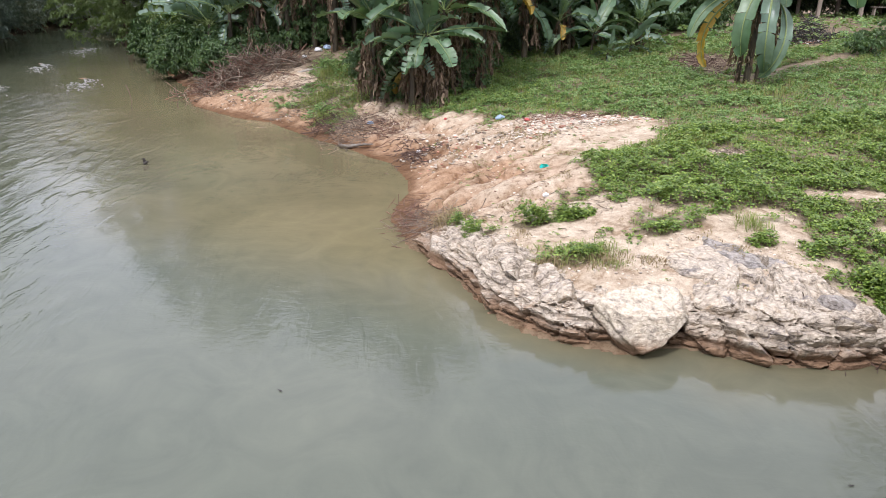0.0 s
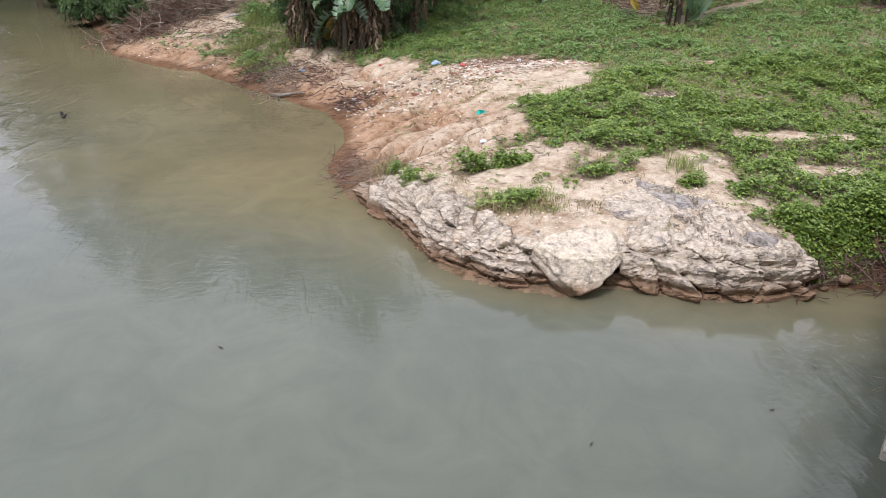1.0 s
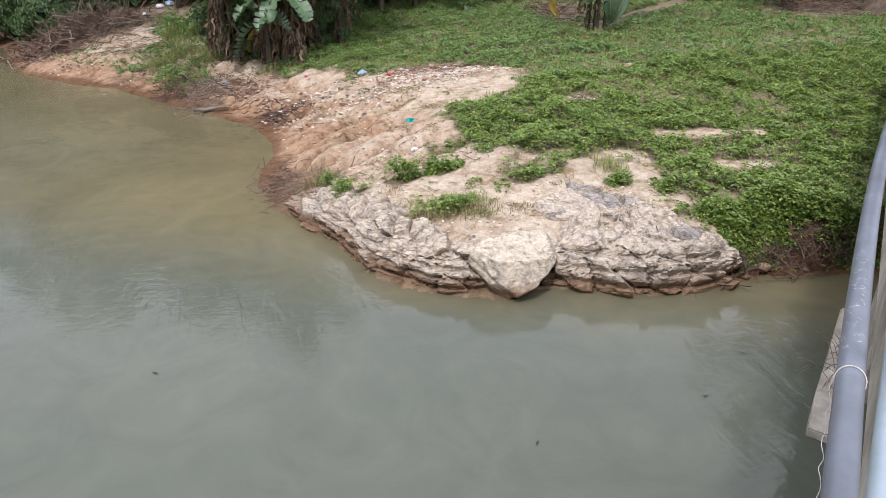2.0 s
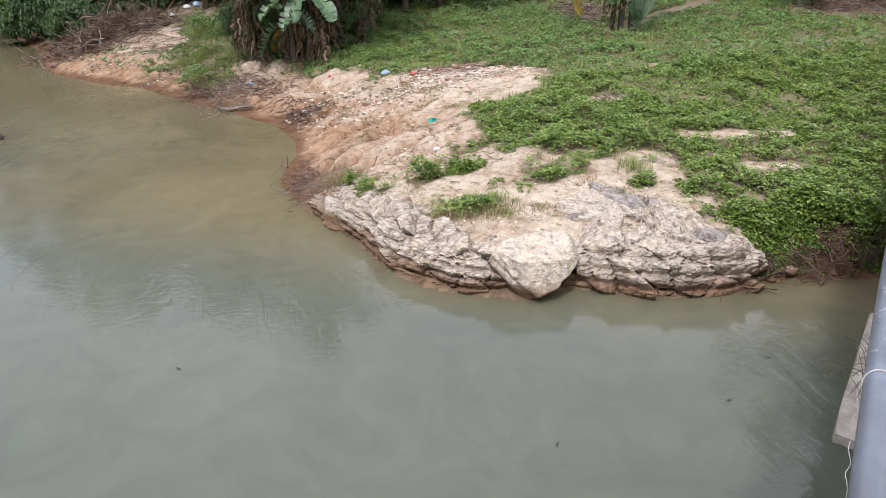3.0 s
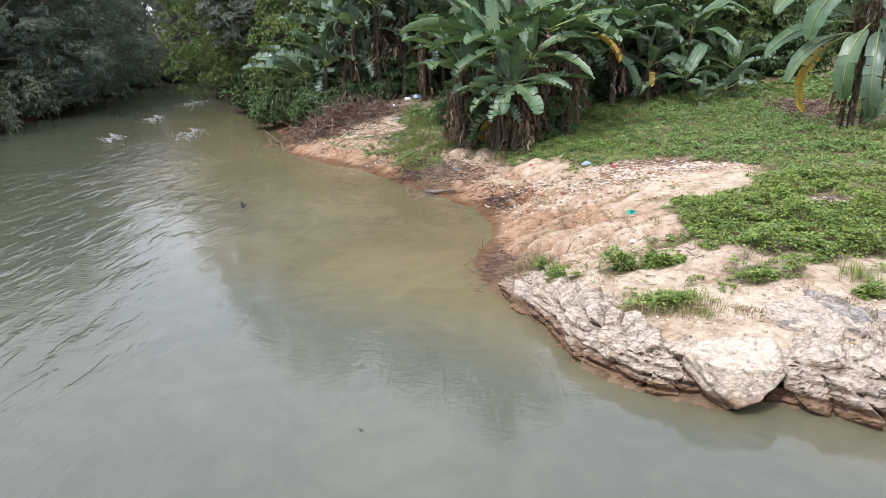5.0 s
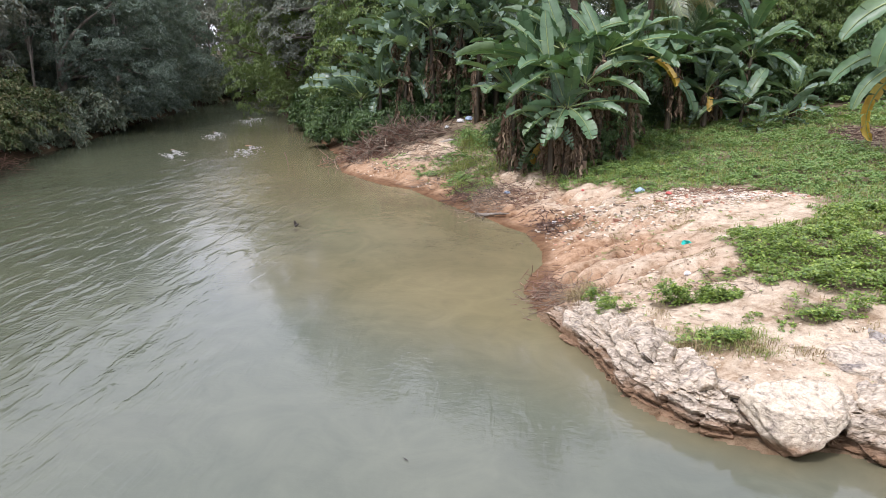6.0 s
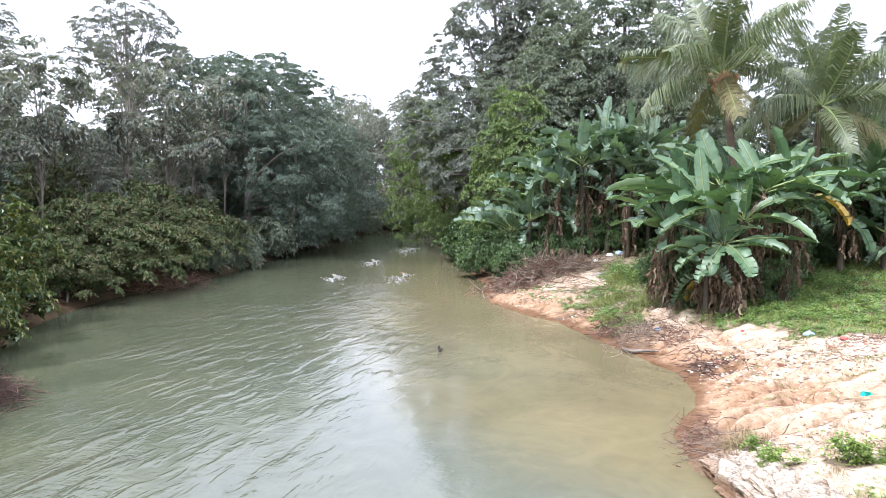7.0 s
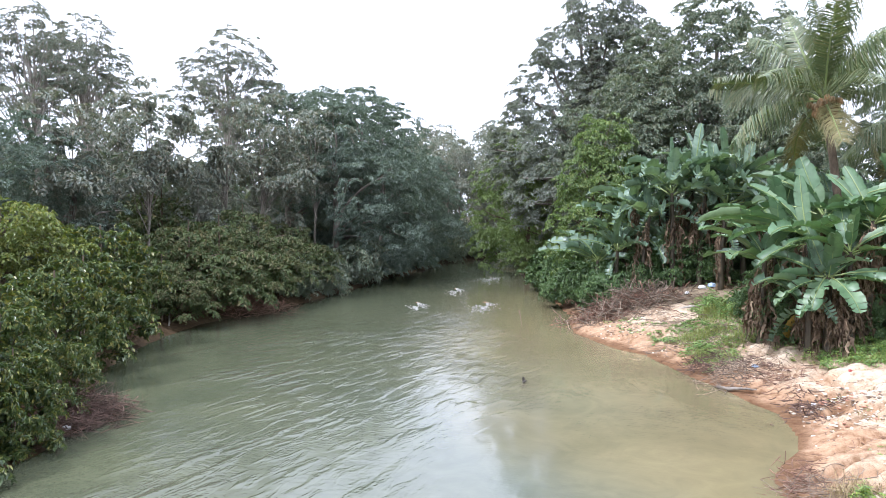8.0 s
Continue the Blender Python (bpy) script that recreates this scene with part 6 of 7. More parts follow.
def build_house():
    z0 = float(ground_z(28.5, 42.5))
    house = thing("stilt_house", pose(22.6, 43.4, z0, 0, 0, -8), "weathered timber house on stilts with zinc sheeting", "house")
    floor = 2.0
    post = box_mesh("post", (0.2, 0.2, floor + 0.3), "timber post", 0.015, 0.006, 3, 1)
    for x in (0.4, 2.7, 5.2, 9.8, 12.2):
        place(house, "post", post, x, 0.15, -0.25, 0)
        place(house, "post", post, x, 3.4, -0.25, 3)
    place(house, "floor_beam", box_mesh("floor_beam", (12.8, 0.14, 0.2), "weathered plank", 0.01), 6.3, 0.15, floor - 0.02)
    place(house, "floor", box_mesh("floor", (12.8, 6.0, 0.08), "weathered plank", 0.01), 6.3, 3.0, floor + 0.18)
    # plank wall
    r = random.Random(4)
    x = -0.05
    boards = [box_mesh("plank", (0.19, 0.03, 2.9), "weathered plank", 0.004), box_mesh("plank", (0.16, 0.03, 2.86), "weathered plank", 0.004)]
    while x < 12.6:
        k = r.randrange(2)
        place(house, "plank", boards[k], x, 0.03 + r.uniform(-0.008, 0.008), floor + 0.02 + r.uniform(-0.03, 0.03), 0, "", 0, r.uniform(-0.4, 0.4))
        x += 0.205 if k == 0 else 0.175
        if 2.6 < x < 5.2:
            x = 5.32
    # zinc sheets, corrugated
    u = np.linspace(0, 1.25, 101)
    prof = np.stack([u, 0.016 * np.sin(u * 2 * np.pi / 0.076)], 1)
    v = np.concatenate([np.column_stack([prof, np.zeros(101)]), np.column_stack([prof, np.full(101, 2.8)])])
    i = np.arange(100)[:, None]
    zinc = mesh_of("zinc_sheet", v, i + np.array([[0, 1, 102, 101]]), "zinc sheet", True)
    rust = mesh_of("zinc_sheet", v, i + np.array([[0, 1, 102, 101]]), "rust sheet", True)
    for k, x in enumerate((0.4, 2.8, 4.0)):
        place(house, "zinc_sheet", rust if k == 0 else zinc, x, 0.0 - 0.006 * (k % 2), floor + 0.05, 0, "rusty corrugated sheet" if k == 0 else "grey corrugated zinc sheet")
    # the rest of the shell
    back = box_mesh("wall", (12.8, 0.06, 2.8), "weathered plank", 0.004)
    place(house, "wall", back, 6.3, 5.9, floor + 0.2)
    side = box_mesh("wall", (0.06, 5.9, 2.8), "weathered plank", 0.004)
    place(house, "wall", side, -0.05, 3.0, floor + 0.2)
    place(house, "wall", side, 12.65, 3.0, floor + 0.2)
    slope = box_mesh("roof", (14, 4.2, 0.05), "rust sheet", 0.004)
    place(house, "roof", slope, 6.3, 1.2, floor + 3.65, 0, "", 24)
    place(house, "roof", slope, 6.3, 4.9, floor + 3.65, 0, "", -24)
    # a bench in the shade below
    bench = thing("bench", pose(0, 0, 0), "rough plank bench under the house", "bench")
    bench.matrix_basis = pose(29.3, 42.6, float(ground_z(29.3, 42.6)), 0, 0, -8)
    place(bench, "seat", box_mesh("seat", (1.9, 0.4, 0.05), "timber post", 0.006), 0, 0, 0.62)
    leg = box_mesh("leg", (0.07, 0.3, 0.64), "timber post", 0.006)
    for x in (-0.8, 0.8):
        place(bench, "leg", leg, x, 0, -0.01)


build_house()


# ---- brush, roots and driftwood ----
def twigs(seed, middle, half, count, length, radius, mat, name, label, flat=0.35, bias=(0, 0, 0), sides=4, rise=1.0, kind="stuff"):
    rng = np.random.default_rng(seed)
    q = rng.normal(size=(count, 3)) * np.array([0.5, 0.5, 0.35])
    x, y = middle[0] + half[0] * q[:, 0] * 1.1, middle[1] + half[1] * q[:, 1] * 1.1
    room = np.exp(-q[:, 0] ** 2 * 1.4 - q[:, 1] ** 2 * 1.4)
    z = np.maximum(ground_z(x, y), 0) + rise * half[2] * room * rng.random(count) ** 0.8
    d = unit(rng.normal(size=(count, 3)) * np.array([1, 1, flat]) + np.array(bias))
    ln = (length * rng.uniform(0.4, 1.25, count))[:, None]
    s = np.linspace(-0.5, 0.5, 6)[None, :, None]
    bow = (rng.normal(size=(count, 3)) * 0.16 * ln)[:, None]
    line = np.stack([x, y, z], 1)[:, None] + (d * ln)[:, None] * s + bow * (0.25 - s ** 2) + np.cumsum(rng.normal(size=(count, 6, 3)) * 0.018, 1) * ln[:, None]
    e = d + rng.normal(size=(count, 3)) * 0.7                 # forks
    fork = line[:, 3][:, None] + (e * ln * 0.35)[:, None] * np.linspace(0, 1, 4)[None, :, None]
    for part_line in (line, fork):
        part_line[..., 2] = np.maximum(part_line[..., 2], np.maximum(ground_z(part_line[..., 0], part_line[..., 1]), -0.02) + 0.01)
    pile = Pile()
    for k in range(count):
        r = radius * rng.uniform(0.4, 1.5)
        pile.add(*tube(line[k], r * np.linspace(1, 0.3, 6), sides))
        if k % 2:
            pile.add(*tube(fork[k], r * 0.5 * np.linspace(1, 0.3, 4), sides))
    ob = tagged(new(name, pile.mesh(name, mat, True)), label, "brushwood")
    return tagged(ob, kind=kind) if kind else ob


twigs(701, (-7.0, 30.6), (2.2, 1.4, 0.95), 300, 1.7, 0.020, "dead twig", "brush_heap", "heap of dry grey-brown branches on the bank", 0.6)
twigs(702, (-5.4, 30.3), (1.2, 0.8, 0.5), 50, 1.5, 0.018, "dead twig", "brush_heap", "loose dry branches beside the brush heap")
twigs(703, (-8.4, 31.2), (1.0, 0.8, 0.8), 110, 1.3, 0.016, "red twig", "brush_heap", "reddish dead twigs at the heap's river side")
twigs(704, (0.05, 13.9), (0.45, 1.0, 0.10), 110, 0.5, 0.010, "red twig", "root_tangle", "pale roots and sticks reaching out over the water", 0.25, (-0.45, -0.2, 0.0))
twigs(705, (0.6, 13.4), (0.7, 0.9, 0.12), 120, 0.8, 0.007, "dead twig", "root_tangle", "dry stalks and roots on the sand's edge", 0.3, (-0.6, -0.3, 0.1))
twigs(706, (-1.9, 21.7), (0.6, 1.0, 0.5), 110, 0.9, 0.010, "dead twig", "brush_heap", "dry twigs and weeds at the waterline", 0.5)
twigs(707, (-2.0, 24.6), (1.3, 1.4, 0.3), 50, 1.0, 0.010, "dead twig", "brush_heap", "scattered dry stalks below the bananas", 0.4)
twigs(708, (8.4, 8.12), (2.6, 0.30, 0.5), 420, 0.5, 0.009, "wet root", "root_tangle", "bare roots hanging down the muddy bank", 0.9)
twigs(709, (-24.0, 25.2), (1.1, 1.8, 0.9), 240, 1.6, 0.014, "red twig", "brush_heap", "drooping dead branches over the water", 0.4, (0.5, 0.1, -0.2))
twigs(710, (-14.9, 10.1), (0.8, 0.8, 0.7), 380, 1.1, 0.012, "wet root", "root_tangle", "reddish exposed roots and branches at the bank", 0.35, (0.5, -0.1, 0))
twigs(711, (-14.4, 9.3), (0.6, 0.9, 0.3), 160, 1.0, 0.014, "wet root", "root_tangle", "grey driftwood caught at the bank", 0.3, (0.5, 0, 0))
twigs(712, (7.1, 14.6), (0.55, 0.4, 0.16), 80, 0.5, 0.007, "dead twig", "brush_heap", "small patch of dead brown stalks in the weeds", 0.3)
twigs(713, (20.6, 22.8), (2.2, 1.0, 0.3), 160, 1.2, 0.012, "red twig", "leaf_litter", "brown fallen fronds and sticks under the shrub", 0.15)
twigs(714, (2.0, 15.2), (1.6, 2.4, 0.05), 260, 0.16, 0.006, "red twig", "leaf_litter", "small sticks strewn over the sand", 0.1)
twigs(715, (3.1, 12.9), (1.6, 1.2, 0.06), 240, 0.2, 0.006, "dead twig", "leaf_litter", "dry stalks lying on the sand", 0.2)

twigs(717, (-7.0, 30.7), (2.0, 1.2, 0.8), 420, 1.2, 0.018, "red twig", "brush_heap", "dark reddish branches inside the brush heap", 0.6)
twigs(718, (-4.6, 28.2), (2.0, 1.2, 0.12), 80, 0.9, 0.011, "dead twig", "brush_heap", "dry sticks strewn over the sand bar", 0.15)
twigs(720, (-3.2, 26.0), (2.0, 1.8, 0.15), 260, 0.6, 0.010, "dead twig", "leaf_litter", "dry stalks and dead leaves on the bank", 0.25)
twigs(721, (-2.6, 22.9), (0.8, 1.0, 0.35), 220, 0.6, 0.009, "wet root", "brush_heap", "dark dead weeds at the waterline", 0.6)
twigs(722, (-0.6, 21.6), (1.0, 1.2, 0.10), 200, 0.45, 0.009, "red twig", "leaf_litter", "reddish dead stalks on the slope", 0.25)
twigs(723, (0.3, 19.4), (0.7, 1.0, 0.15), 200, 0.35, 0.012, "wet root", "leaf_litter", "dark rags and roots washed up on the slope", 0.4)
twigs(724, (4.6, 19.9), (1.6, 0.5, 0.12), 150, 0.4, 0.010, "red twig", "leaf_litter", "brown dead stalks among the rubble", 0.4)
twigs(719, (-1.0, 22.6), (1.0, 1.0, 0.2), 80, 0.7, 0.009, "wet root", "leaf_litter", "dark dead stalks below the banana clump", 0.3)


def log(name, label, points, radii, mat, seed):
    rng = np.random.default_rng(seed)
    p = np.array(points, float)
    t = np.linspace(0, 1, 16)
    s = np.linspace(0, 1, len(p))
    line = np.stack([np.interp(t, s, p[:, i]) for i in range(3)], 1) + rng.normal(size=(16, 3)) * 0.008
    pile = Pile()
    pile.add(*tube(line, np.interp(t, s, radii) * (1 + 0.1 * rng.normal(size=16)), 8))
    return tagged(new(name, pile.mesh(name, mat, True)), label, "log")


log("driftwood_log", "pale bleached log lying at the water's edge", [(-2.1, 20.95, 0.06), (-1.75, 20.72, 0.10), (-1.4, 20.78, 0.14), (-1.05, 20.6, 0.2)], [0.045, 0.05, 0.04, 0.02], "bark grey", 1)
log("driftwood_log", "pale branch in the brush", [(-5.6, 29.6, 0.9), (-4.2, 29.5, 1.3), (-3.2, 29.9, 1.5)], [0.06, 0.05, 0.03], "bark pale", 2)
log("driftwood_log", "half-sunk brown log along the sand bar", [(-7.6, 27.6, 0.02), (-6.0, 26.75, 0.05), (-4.9, 26.1, 0.03)], [0.06, 0.08, 0.05], "bark brown", 3)
log("driftwood_log", "crooked grey branch rising from the water", [(-23.2, 19.3, -0.2), (-23.5, 19.7, 0.35), (-24.1, 20.2, 0.55), (-25.0, 20.9, 1.2)], [0.045, 0.045, 0.04, 0.03], "bark grey", 4)
log("driftwood_log", "grey driftwood log reaching out over the water", [(-24.4, 29.3, -0.2), (-25.1, 28.7, 0.15), (-26.4, 28.0, 0.5)], [0.05, 0.06, 0.05], "bark grey", 5)
log("driftwood_log", "grey log in the field's weeds", [(2.9, 25.4, 1.16), (3.8, 25.9, 1.24), (4.6, 26.1, 1.28)], [0.06, 0.07, 0.05], "bark grey", 6)

# the snag that stands out of the river
snag = thing("snag", pose(-7.23, 18.7, 0), "dark stub of a sunken branch in the river", "branch")
s = np.linspace(0, 1, 7)
piece("stub", mesh_of("stub", *tube(np.stack([0.03 * np.sin(s * 3), 0.02 * s, -0.3 + 0.47 * s], 1), 0.055 - 0.02 * s, 8), "dark snag", True), snag)
piece("side_stub", mesh_of("side_stub", *tube(np.stack([0.12 * s, 0.01 * s, 0.02 + 0.07 * s], 1), 0.045 - 0.02 * s, 7), "dark snag", True), snag)


# ---- rapids over sunken stones ----
def rapid(x, y, length, width, seed):
    """Broken water: flecks of foam over a sunken stone, thinning out downstream."""
    rng = np.random.default_rng(seed)
    turn = math.degrees(math.atan2(-y, -x))                   # the flow runs this way
    ob = thing("rapid", pose(x, y, 0, 0, 0, turn), "white water breaking over sunken stones", "rapid", "rapids in the river")
    pile = Pile()
    for k in range(150):
        u, v = abs(rng.normal()) * 0.42 * length, rng.normal() * 0.27 * width
        u += 0.5 * v * seed % 2
        a, b = rng.uniform(0.02, 0.07), rng.uniform(0.02, 0.12)
        ang = np.linspace(0, 2 * np.pi, 9, endpoint=False)
        rim = np.stack([u + b * np.sin(ang) * rng.uniform(0.4, 1.4, 9), v + a * np.cos(ang) * rng.uniform(0.4, 1.4, 9), np.full(9, 0.004 + 0.0001 * k)], 1)
        c = rim.mean(0) + np.array([0, 0, rng.uniform(0.002, 0.03)])
        pile.add(np.concatenate([rim, [c]]), [[i, (i + 1) % 9, 9] for i in range(9)])
    tagged(piece("foam", pile.mesh("foam", "foam", True), ob), kind="stuff")
    bm = bmesh.new()
    bmesh.ops.create_icosphere(bm, subdivisions=3, radius=1.0)
    for q in bm.verts:
        q.co = Vector((q.co.x * 0.35, q.co.y * width * 0.3, q.co.z * 0.18 - 0.15)) * (0.85 + 0.3 * noise.noise(q.co * 2.0))
    piece("stone", bmesh_to("stone", bm, "grey rock", True), ob)


rapid(-23.2, 52.0, 4.5, 1.7, 1)
rapid(-16.3, 36.0, 3.6, 1.5, 2)
rapid(-21.3, 42.0, 3.0, 1.0, 3)
rapid(-19.5, 33.6, 2.2, 0.9, 4)


# ---- bridge edge under and beside the camera ----
def build_bridge():
    turn = math.degrees(math.atan2(0.69, 0.724))
    frame_m = pose(0, 0, 0, 0, 0, turn)                        # x runs along the bridge, y is the upstream side
    pipe = thing("water_pipe", frame_m, "thick grey plastic water pipe along the bridge", "pipe")
    def bow(u):
        return -0.187 - 0.0045 * np.clip(u - 5, -5, 6) ** 2

    s = np.linspace(-14, 14, 120)
    line = np.stack([s, bow(s), np.full(120, 3.0)], 1)
    piece("pipe", mesh_of("pipe", *tube(line, 0.060, 32), "grey pipe", True), pipe)
    rng = np.random.default_rng(5)
    crust = Pile()
    for k in range(70):                                       # dried lime, in thin crooked runs on the pipe
        n = int(rng.integers(4, 9))
        u = 4.05 + 0.40 * rng.normal() + np.cumsum(rng.normal(size=n) * 0.012)
        q = rng.uniform(0.1, 1.7) + np.cumsum(rng.uniform(0.02, 0.10, n))
        w = rng.uniform(0.001, 0.006) * rng.uniform(0.4, 1.6, n)
        c = np.stack([u, bow(u) + 0.0608 * np.cos(q), 3.0 + 0.0608 * np.sin(q)], 1)
        side = np.stack([w, 0 * w, 0 * w], 1)
        crust.add(np.concatenate([c - side, c + side]), [[i, i + 1, i + n + 1, i + n] for i in range(n - 1)])
    tagged(piece("lime_crust", crust.mesh("lime_crust", "lime crust", True), pipe, None, "white dried lime runs"), kind="stuff")
    ang = np.linspace(0, 2 * np.pi, 25)
    ring = np.stack([3.15 + 0.03 * np.sin(ang), bow(3.15) + 0.064 * np.cos(ang), 3.0 + 0.064 * np.sin(ang)], 1)
    piece("tie", mesh_of("tie", *tube(ring, 0.004, 5), "rope", True), pipe, None, "pale cord tied round the pipe")
    wire = np.linspace(2.0, 3.3, 40)
    loose = np.stack([wire, bow(wire) + 0.066 + 0.008 * np.sin(wire * 31), 2.985 - 0.03 * np.abs(np.sin(wire * 9))], 1)
    piece("loose_cord", mesh_of("loose_cord", *tube(loose, 0.0016, 4), "rope", True), pipe, None, "loose pale cord along the pipe")
    deck = thing("bridge_deck", frame_m, "concrete bridge deck with a low kerb", "bridge", kind="structure")
    piece("slab", box_mesh("slab", (44, 4.2, 0.35), "pale concrete", 0.02), deck, pose(0, -2.45, 2.55))
    for k in range(11):
        piece("kerb", box_mesh("kerb", (3.98, 0.30, 0.10), "pale concrete", 0.015, 0.004, k, 1), deck, pose(-20 + 4 * k, -0.50, 2.895))
    for k in range(-3, 4):
        piece("girder", box_mesh("girder", (6.2, 0.3, 0.6), "concrete", 0.02), deck, pose(k * 6.25, -0.75, 1.96))
    rail = thing("bridge_railing", frame_m, "pale galvanised steel pipe railing", "railing")
    t = np.linspace(-14, 14, 30)
    for z in (3.9, 3.45):
        piece("rail", mesh_of("rail", *tube(np.stack([t, -0.138 - 0.027 * np.maximum(t, 0) if z > 3.5 else np.full(30, -0.34) - 0.02 * np.maximum(t, 0), np.full(30, z - 0.03)], 1), 0.034, 18), "galvanised steel", True), rail)
    for k in range(-6, 7):
        x = k * 2.2 + 0.75
        y = -0.138 - 0.027 * max(x, 0)
        p = np.array([[x, y - 0.20, 3.12], [x, y - 0.20, 3.5], [x, y - 0.12, 3.7], [x, y, 3.87]])
        piece("post", mesh_of("post", *tube(p, 0.026, 12), "galvanised steel", True), rail)
    # the pier's end that shows below the pipe
    pier = thing("pier_cap", frame_m, "stained concrete beam end standing in the water", "pier")
    piece("beam", box_mesh("beam", (3.2, 0.34, 1.4), "pale concrete", 0.02, 0.008, 8, 3), pier, pose(8.6, -0.462, -1.3, 0, 0, -1.9))
    wisps = np.random.default_rng(9)
    pile = Pile()
    for k in range(26):
        a = np.array([8.3 + wisps.normal() * 0.2, -0.50 + wisps.normal() * 0.04, 0.10])
        e = a + np.array([wisps.normal() * 0.4, abs(wisps.normal()) * 0.20, wisps.uniform(-0.02, 0.3)])
        q = np.linspace(0, 1, 6)[:, None]
        pile.add(*tube(a + (e - a) * q + np.array([0, 0, 0.14]) * np.sin(q * 3.1), 0.004, 3))
    piece("dry_vine", pile.mesh("dry_vine", "dead twig"), pier, None, "dry wisps of dead grass")
    cross = thing("pier_wall", frame_m, "concrete pier wall below the bridge deck", "pier", kind="structure")
    piece("wall", box_mesh("wall", (2.4, 3.2, 4.2), "concrete", 0.02), cross, pose(9.2, -2.3, -1.7))


build_bridge()


# ---- shrub, stub, old tree and junk before the house ----
def whorled_shrub(x, y):
    """A shrub whose thin stems end in whorls of long drooping leaves."""
    rng = np.random.default_rng(31)
    ob = thing("shrub", at(x, y), "wide light green shrub with whorls of long glossy leaves", "shrub")
    blobs = np.array([(0, 0, 3.45, 2.0, 1.6, 1.2), (-1.7, -0.3, 2.7, 1.5, 1.3, 0.9), (2.2, 0.2, 3.2, 1.9, 1.5, 1.2), (3.3, 0.8, 3.6, 1.5, 1.4, 1.0), (0.6, -0.6, 2.6, 1.5, 1.2, 0.8), (0.6, 0.9, 1.7, 1.9, 0.9, 0.9), (2.4, 1.2, 1.7, 1.9, 0.9, 1.0)])
    n = 640
    k = rng.integers(len(blobs), size=n)
    v = unit(rng.normal(size=(n, 3)) * np.array([1, 1, 0.8]) + np.array([0, -0.25, 0.35]))
    tip = blobs[k, :3] + v * blobs[k, 3:] * rng.uniform(0.75, 1.05, (n, 1))
    per = 9
    az = np.tile(np.arange(per) * 2 * np.pi / per, n) + np.repeat(rng.uniform(0, 6.28, n), per)
    axis = unit(v + np.array([0, 0, 0.9]))
    a0 = unit(np.cross(axis, np.array([0.3, 0.9, 0.1])))
    b0 = np.cross(axis, a0)
    rep = np.repeat(np.arange(n), per)
    along = a0[rep] * np.cos(az)[:, None] + b0[rep] * np.sin(az)[:, None] - np.array([0, 0, 1.0]) * rng.uniform(0.15, 0.6, (n * per, 1))
    ln = np.repeat(rng.uniform(0.24, 0.38, n), per) * rng.uniform(0.85, 1.1, n * per)
    lv, lf = leaf_faces(rng, tip[rep] + unit(along) * ln[:, None] * 0.52, along, axis[rep], ln, ln * 0.36, 0.10, 0.18)
    piece("crown", mesh_of("crown", lv, lf, "shrub leaf"), ob)
    for j in range(0, n, 24):
        s = np.linspace(0, 1, 8)[:, None]
        root = np.array([rng.normal() * 0.12, rng.normal() * 0.12, -0.1])
        mid = np.array([tip[j, 0] * 0.35, tip[j, 1] * 0.35, tip[j, 2] * 0.62])
        piece("stem", mesh_of("stem", *tube((1 - s) ** 2 * root + 2 * s * (1 - s) * mid + s ** 2 * tip[j], 0.04 * (1 - 0.8 * s[:, 0]), 5), "bark brown", True), ob)
    return ob


whorled_shrub(19.9, 23.4)
lone = banana(19.0, 23.0, "young plant with broad paddle-shaped leaves beside the shrub", 467, 1.4, 0.7, 0, dead=5, radius=0.06)
for k, (az, lift, bend, length, width) in enumerate([(240, 44, 140, 2.0, 0.68), (-32, 40, 80, 2.2, 0.5), (150, 60, 70, 1.5, 0.4), (70, 80, 20, 1.4, 0.4)]):
    me, rib = banana_leaf(4500 + k, lift, bend, length, width, 0.05, split=True)
    blade = piece("leaf", me, lone, Matrix.Translation((0, 0, 1.36)) @ Matrix.Rotation(radians(az), 4, "Z"))
    piece("midrib", rib, blade, None, "pale green midrib")
log("cut_stump", "short pale cut stem beside the shrub", [(19.0, 23.6, 2.5), (19.02, 23.6, 3.0), (19.0, 23.62, 3.35)], [0.13, 0.12, 0.11], "timber post", 8)
old = tree(at(22.6, 21.4, 0.0), "old grey tree with a broad buttressed trunk", 33, 11, 0.75,
           [(0, 0, 11.5, 4.2, 4.2, 2.4), (2.5, 0, 9.5, 3.6, 3.6, 2.0)], 220, 46, 0.3, "tree leaf mid", "bark brown", holes=0.4, spread=0.45)
twigs(716, (16.8, 29.2), (1.2, 0.7, 1.1), 260, 0.55, 0.022, "dark snag", "junk_heap", "heap of broken sticks and rubbish by the house", 0.4)
twigs(721, (11.5, 26.6), (1.6, 2.4, 0.12), 420, 0.5, 0.012, "wet root", "leaf_litter", "dark litter of dead leaves and stalks behind the bananas", 0.2)
twigs(722, (21.0, 22.6), (2.2, 1.4, 0.25), 420, 0.8, 0.013, "dead twig", "leaf_litter", "brown litter of dead stalks under the shrub", 0.2)
tree(at(17.6, 25.9, 0.5), "dark green low shrub with leaning branches in the field", 35, 1.0, 0.035,
            [(0, 0, 0.55, 1.5, 0.6, 0.30), (0.9, 0.2, 0.85, 1.0, 0.5, 0.30), (-1.0, -0.1, 0.35, 0.8, 0.4, 0.2)], 70, 22, 0.17, "undergrowth leaf", "bark brown", holes=0.2, spread=0.2, droop=0.5, category="shrub", name="shrub")

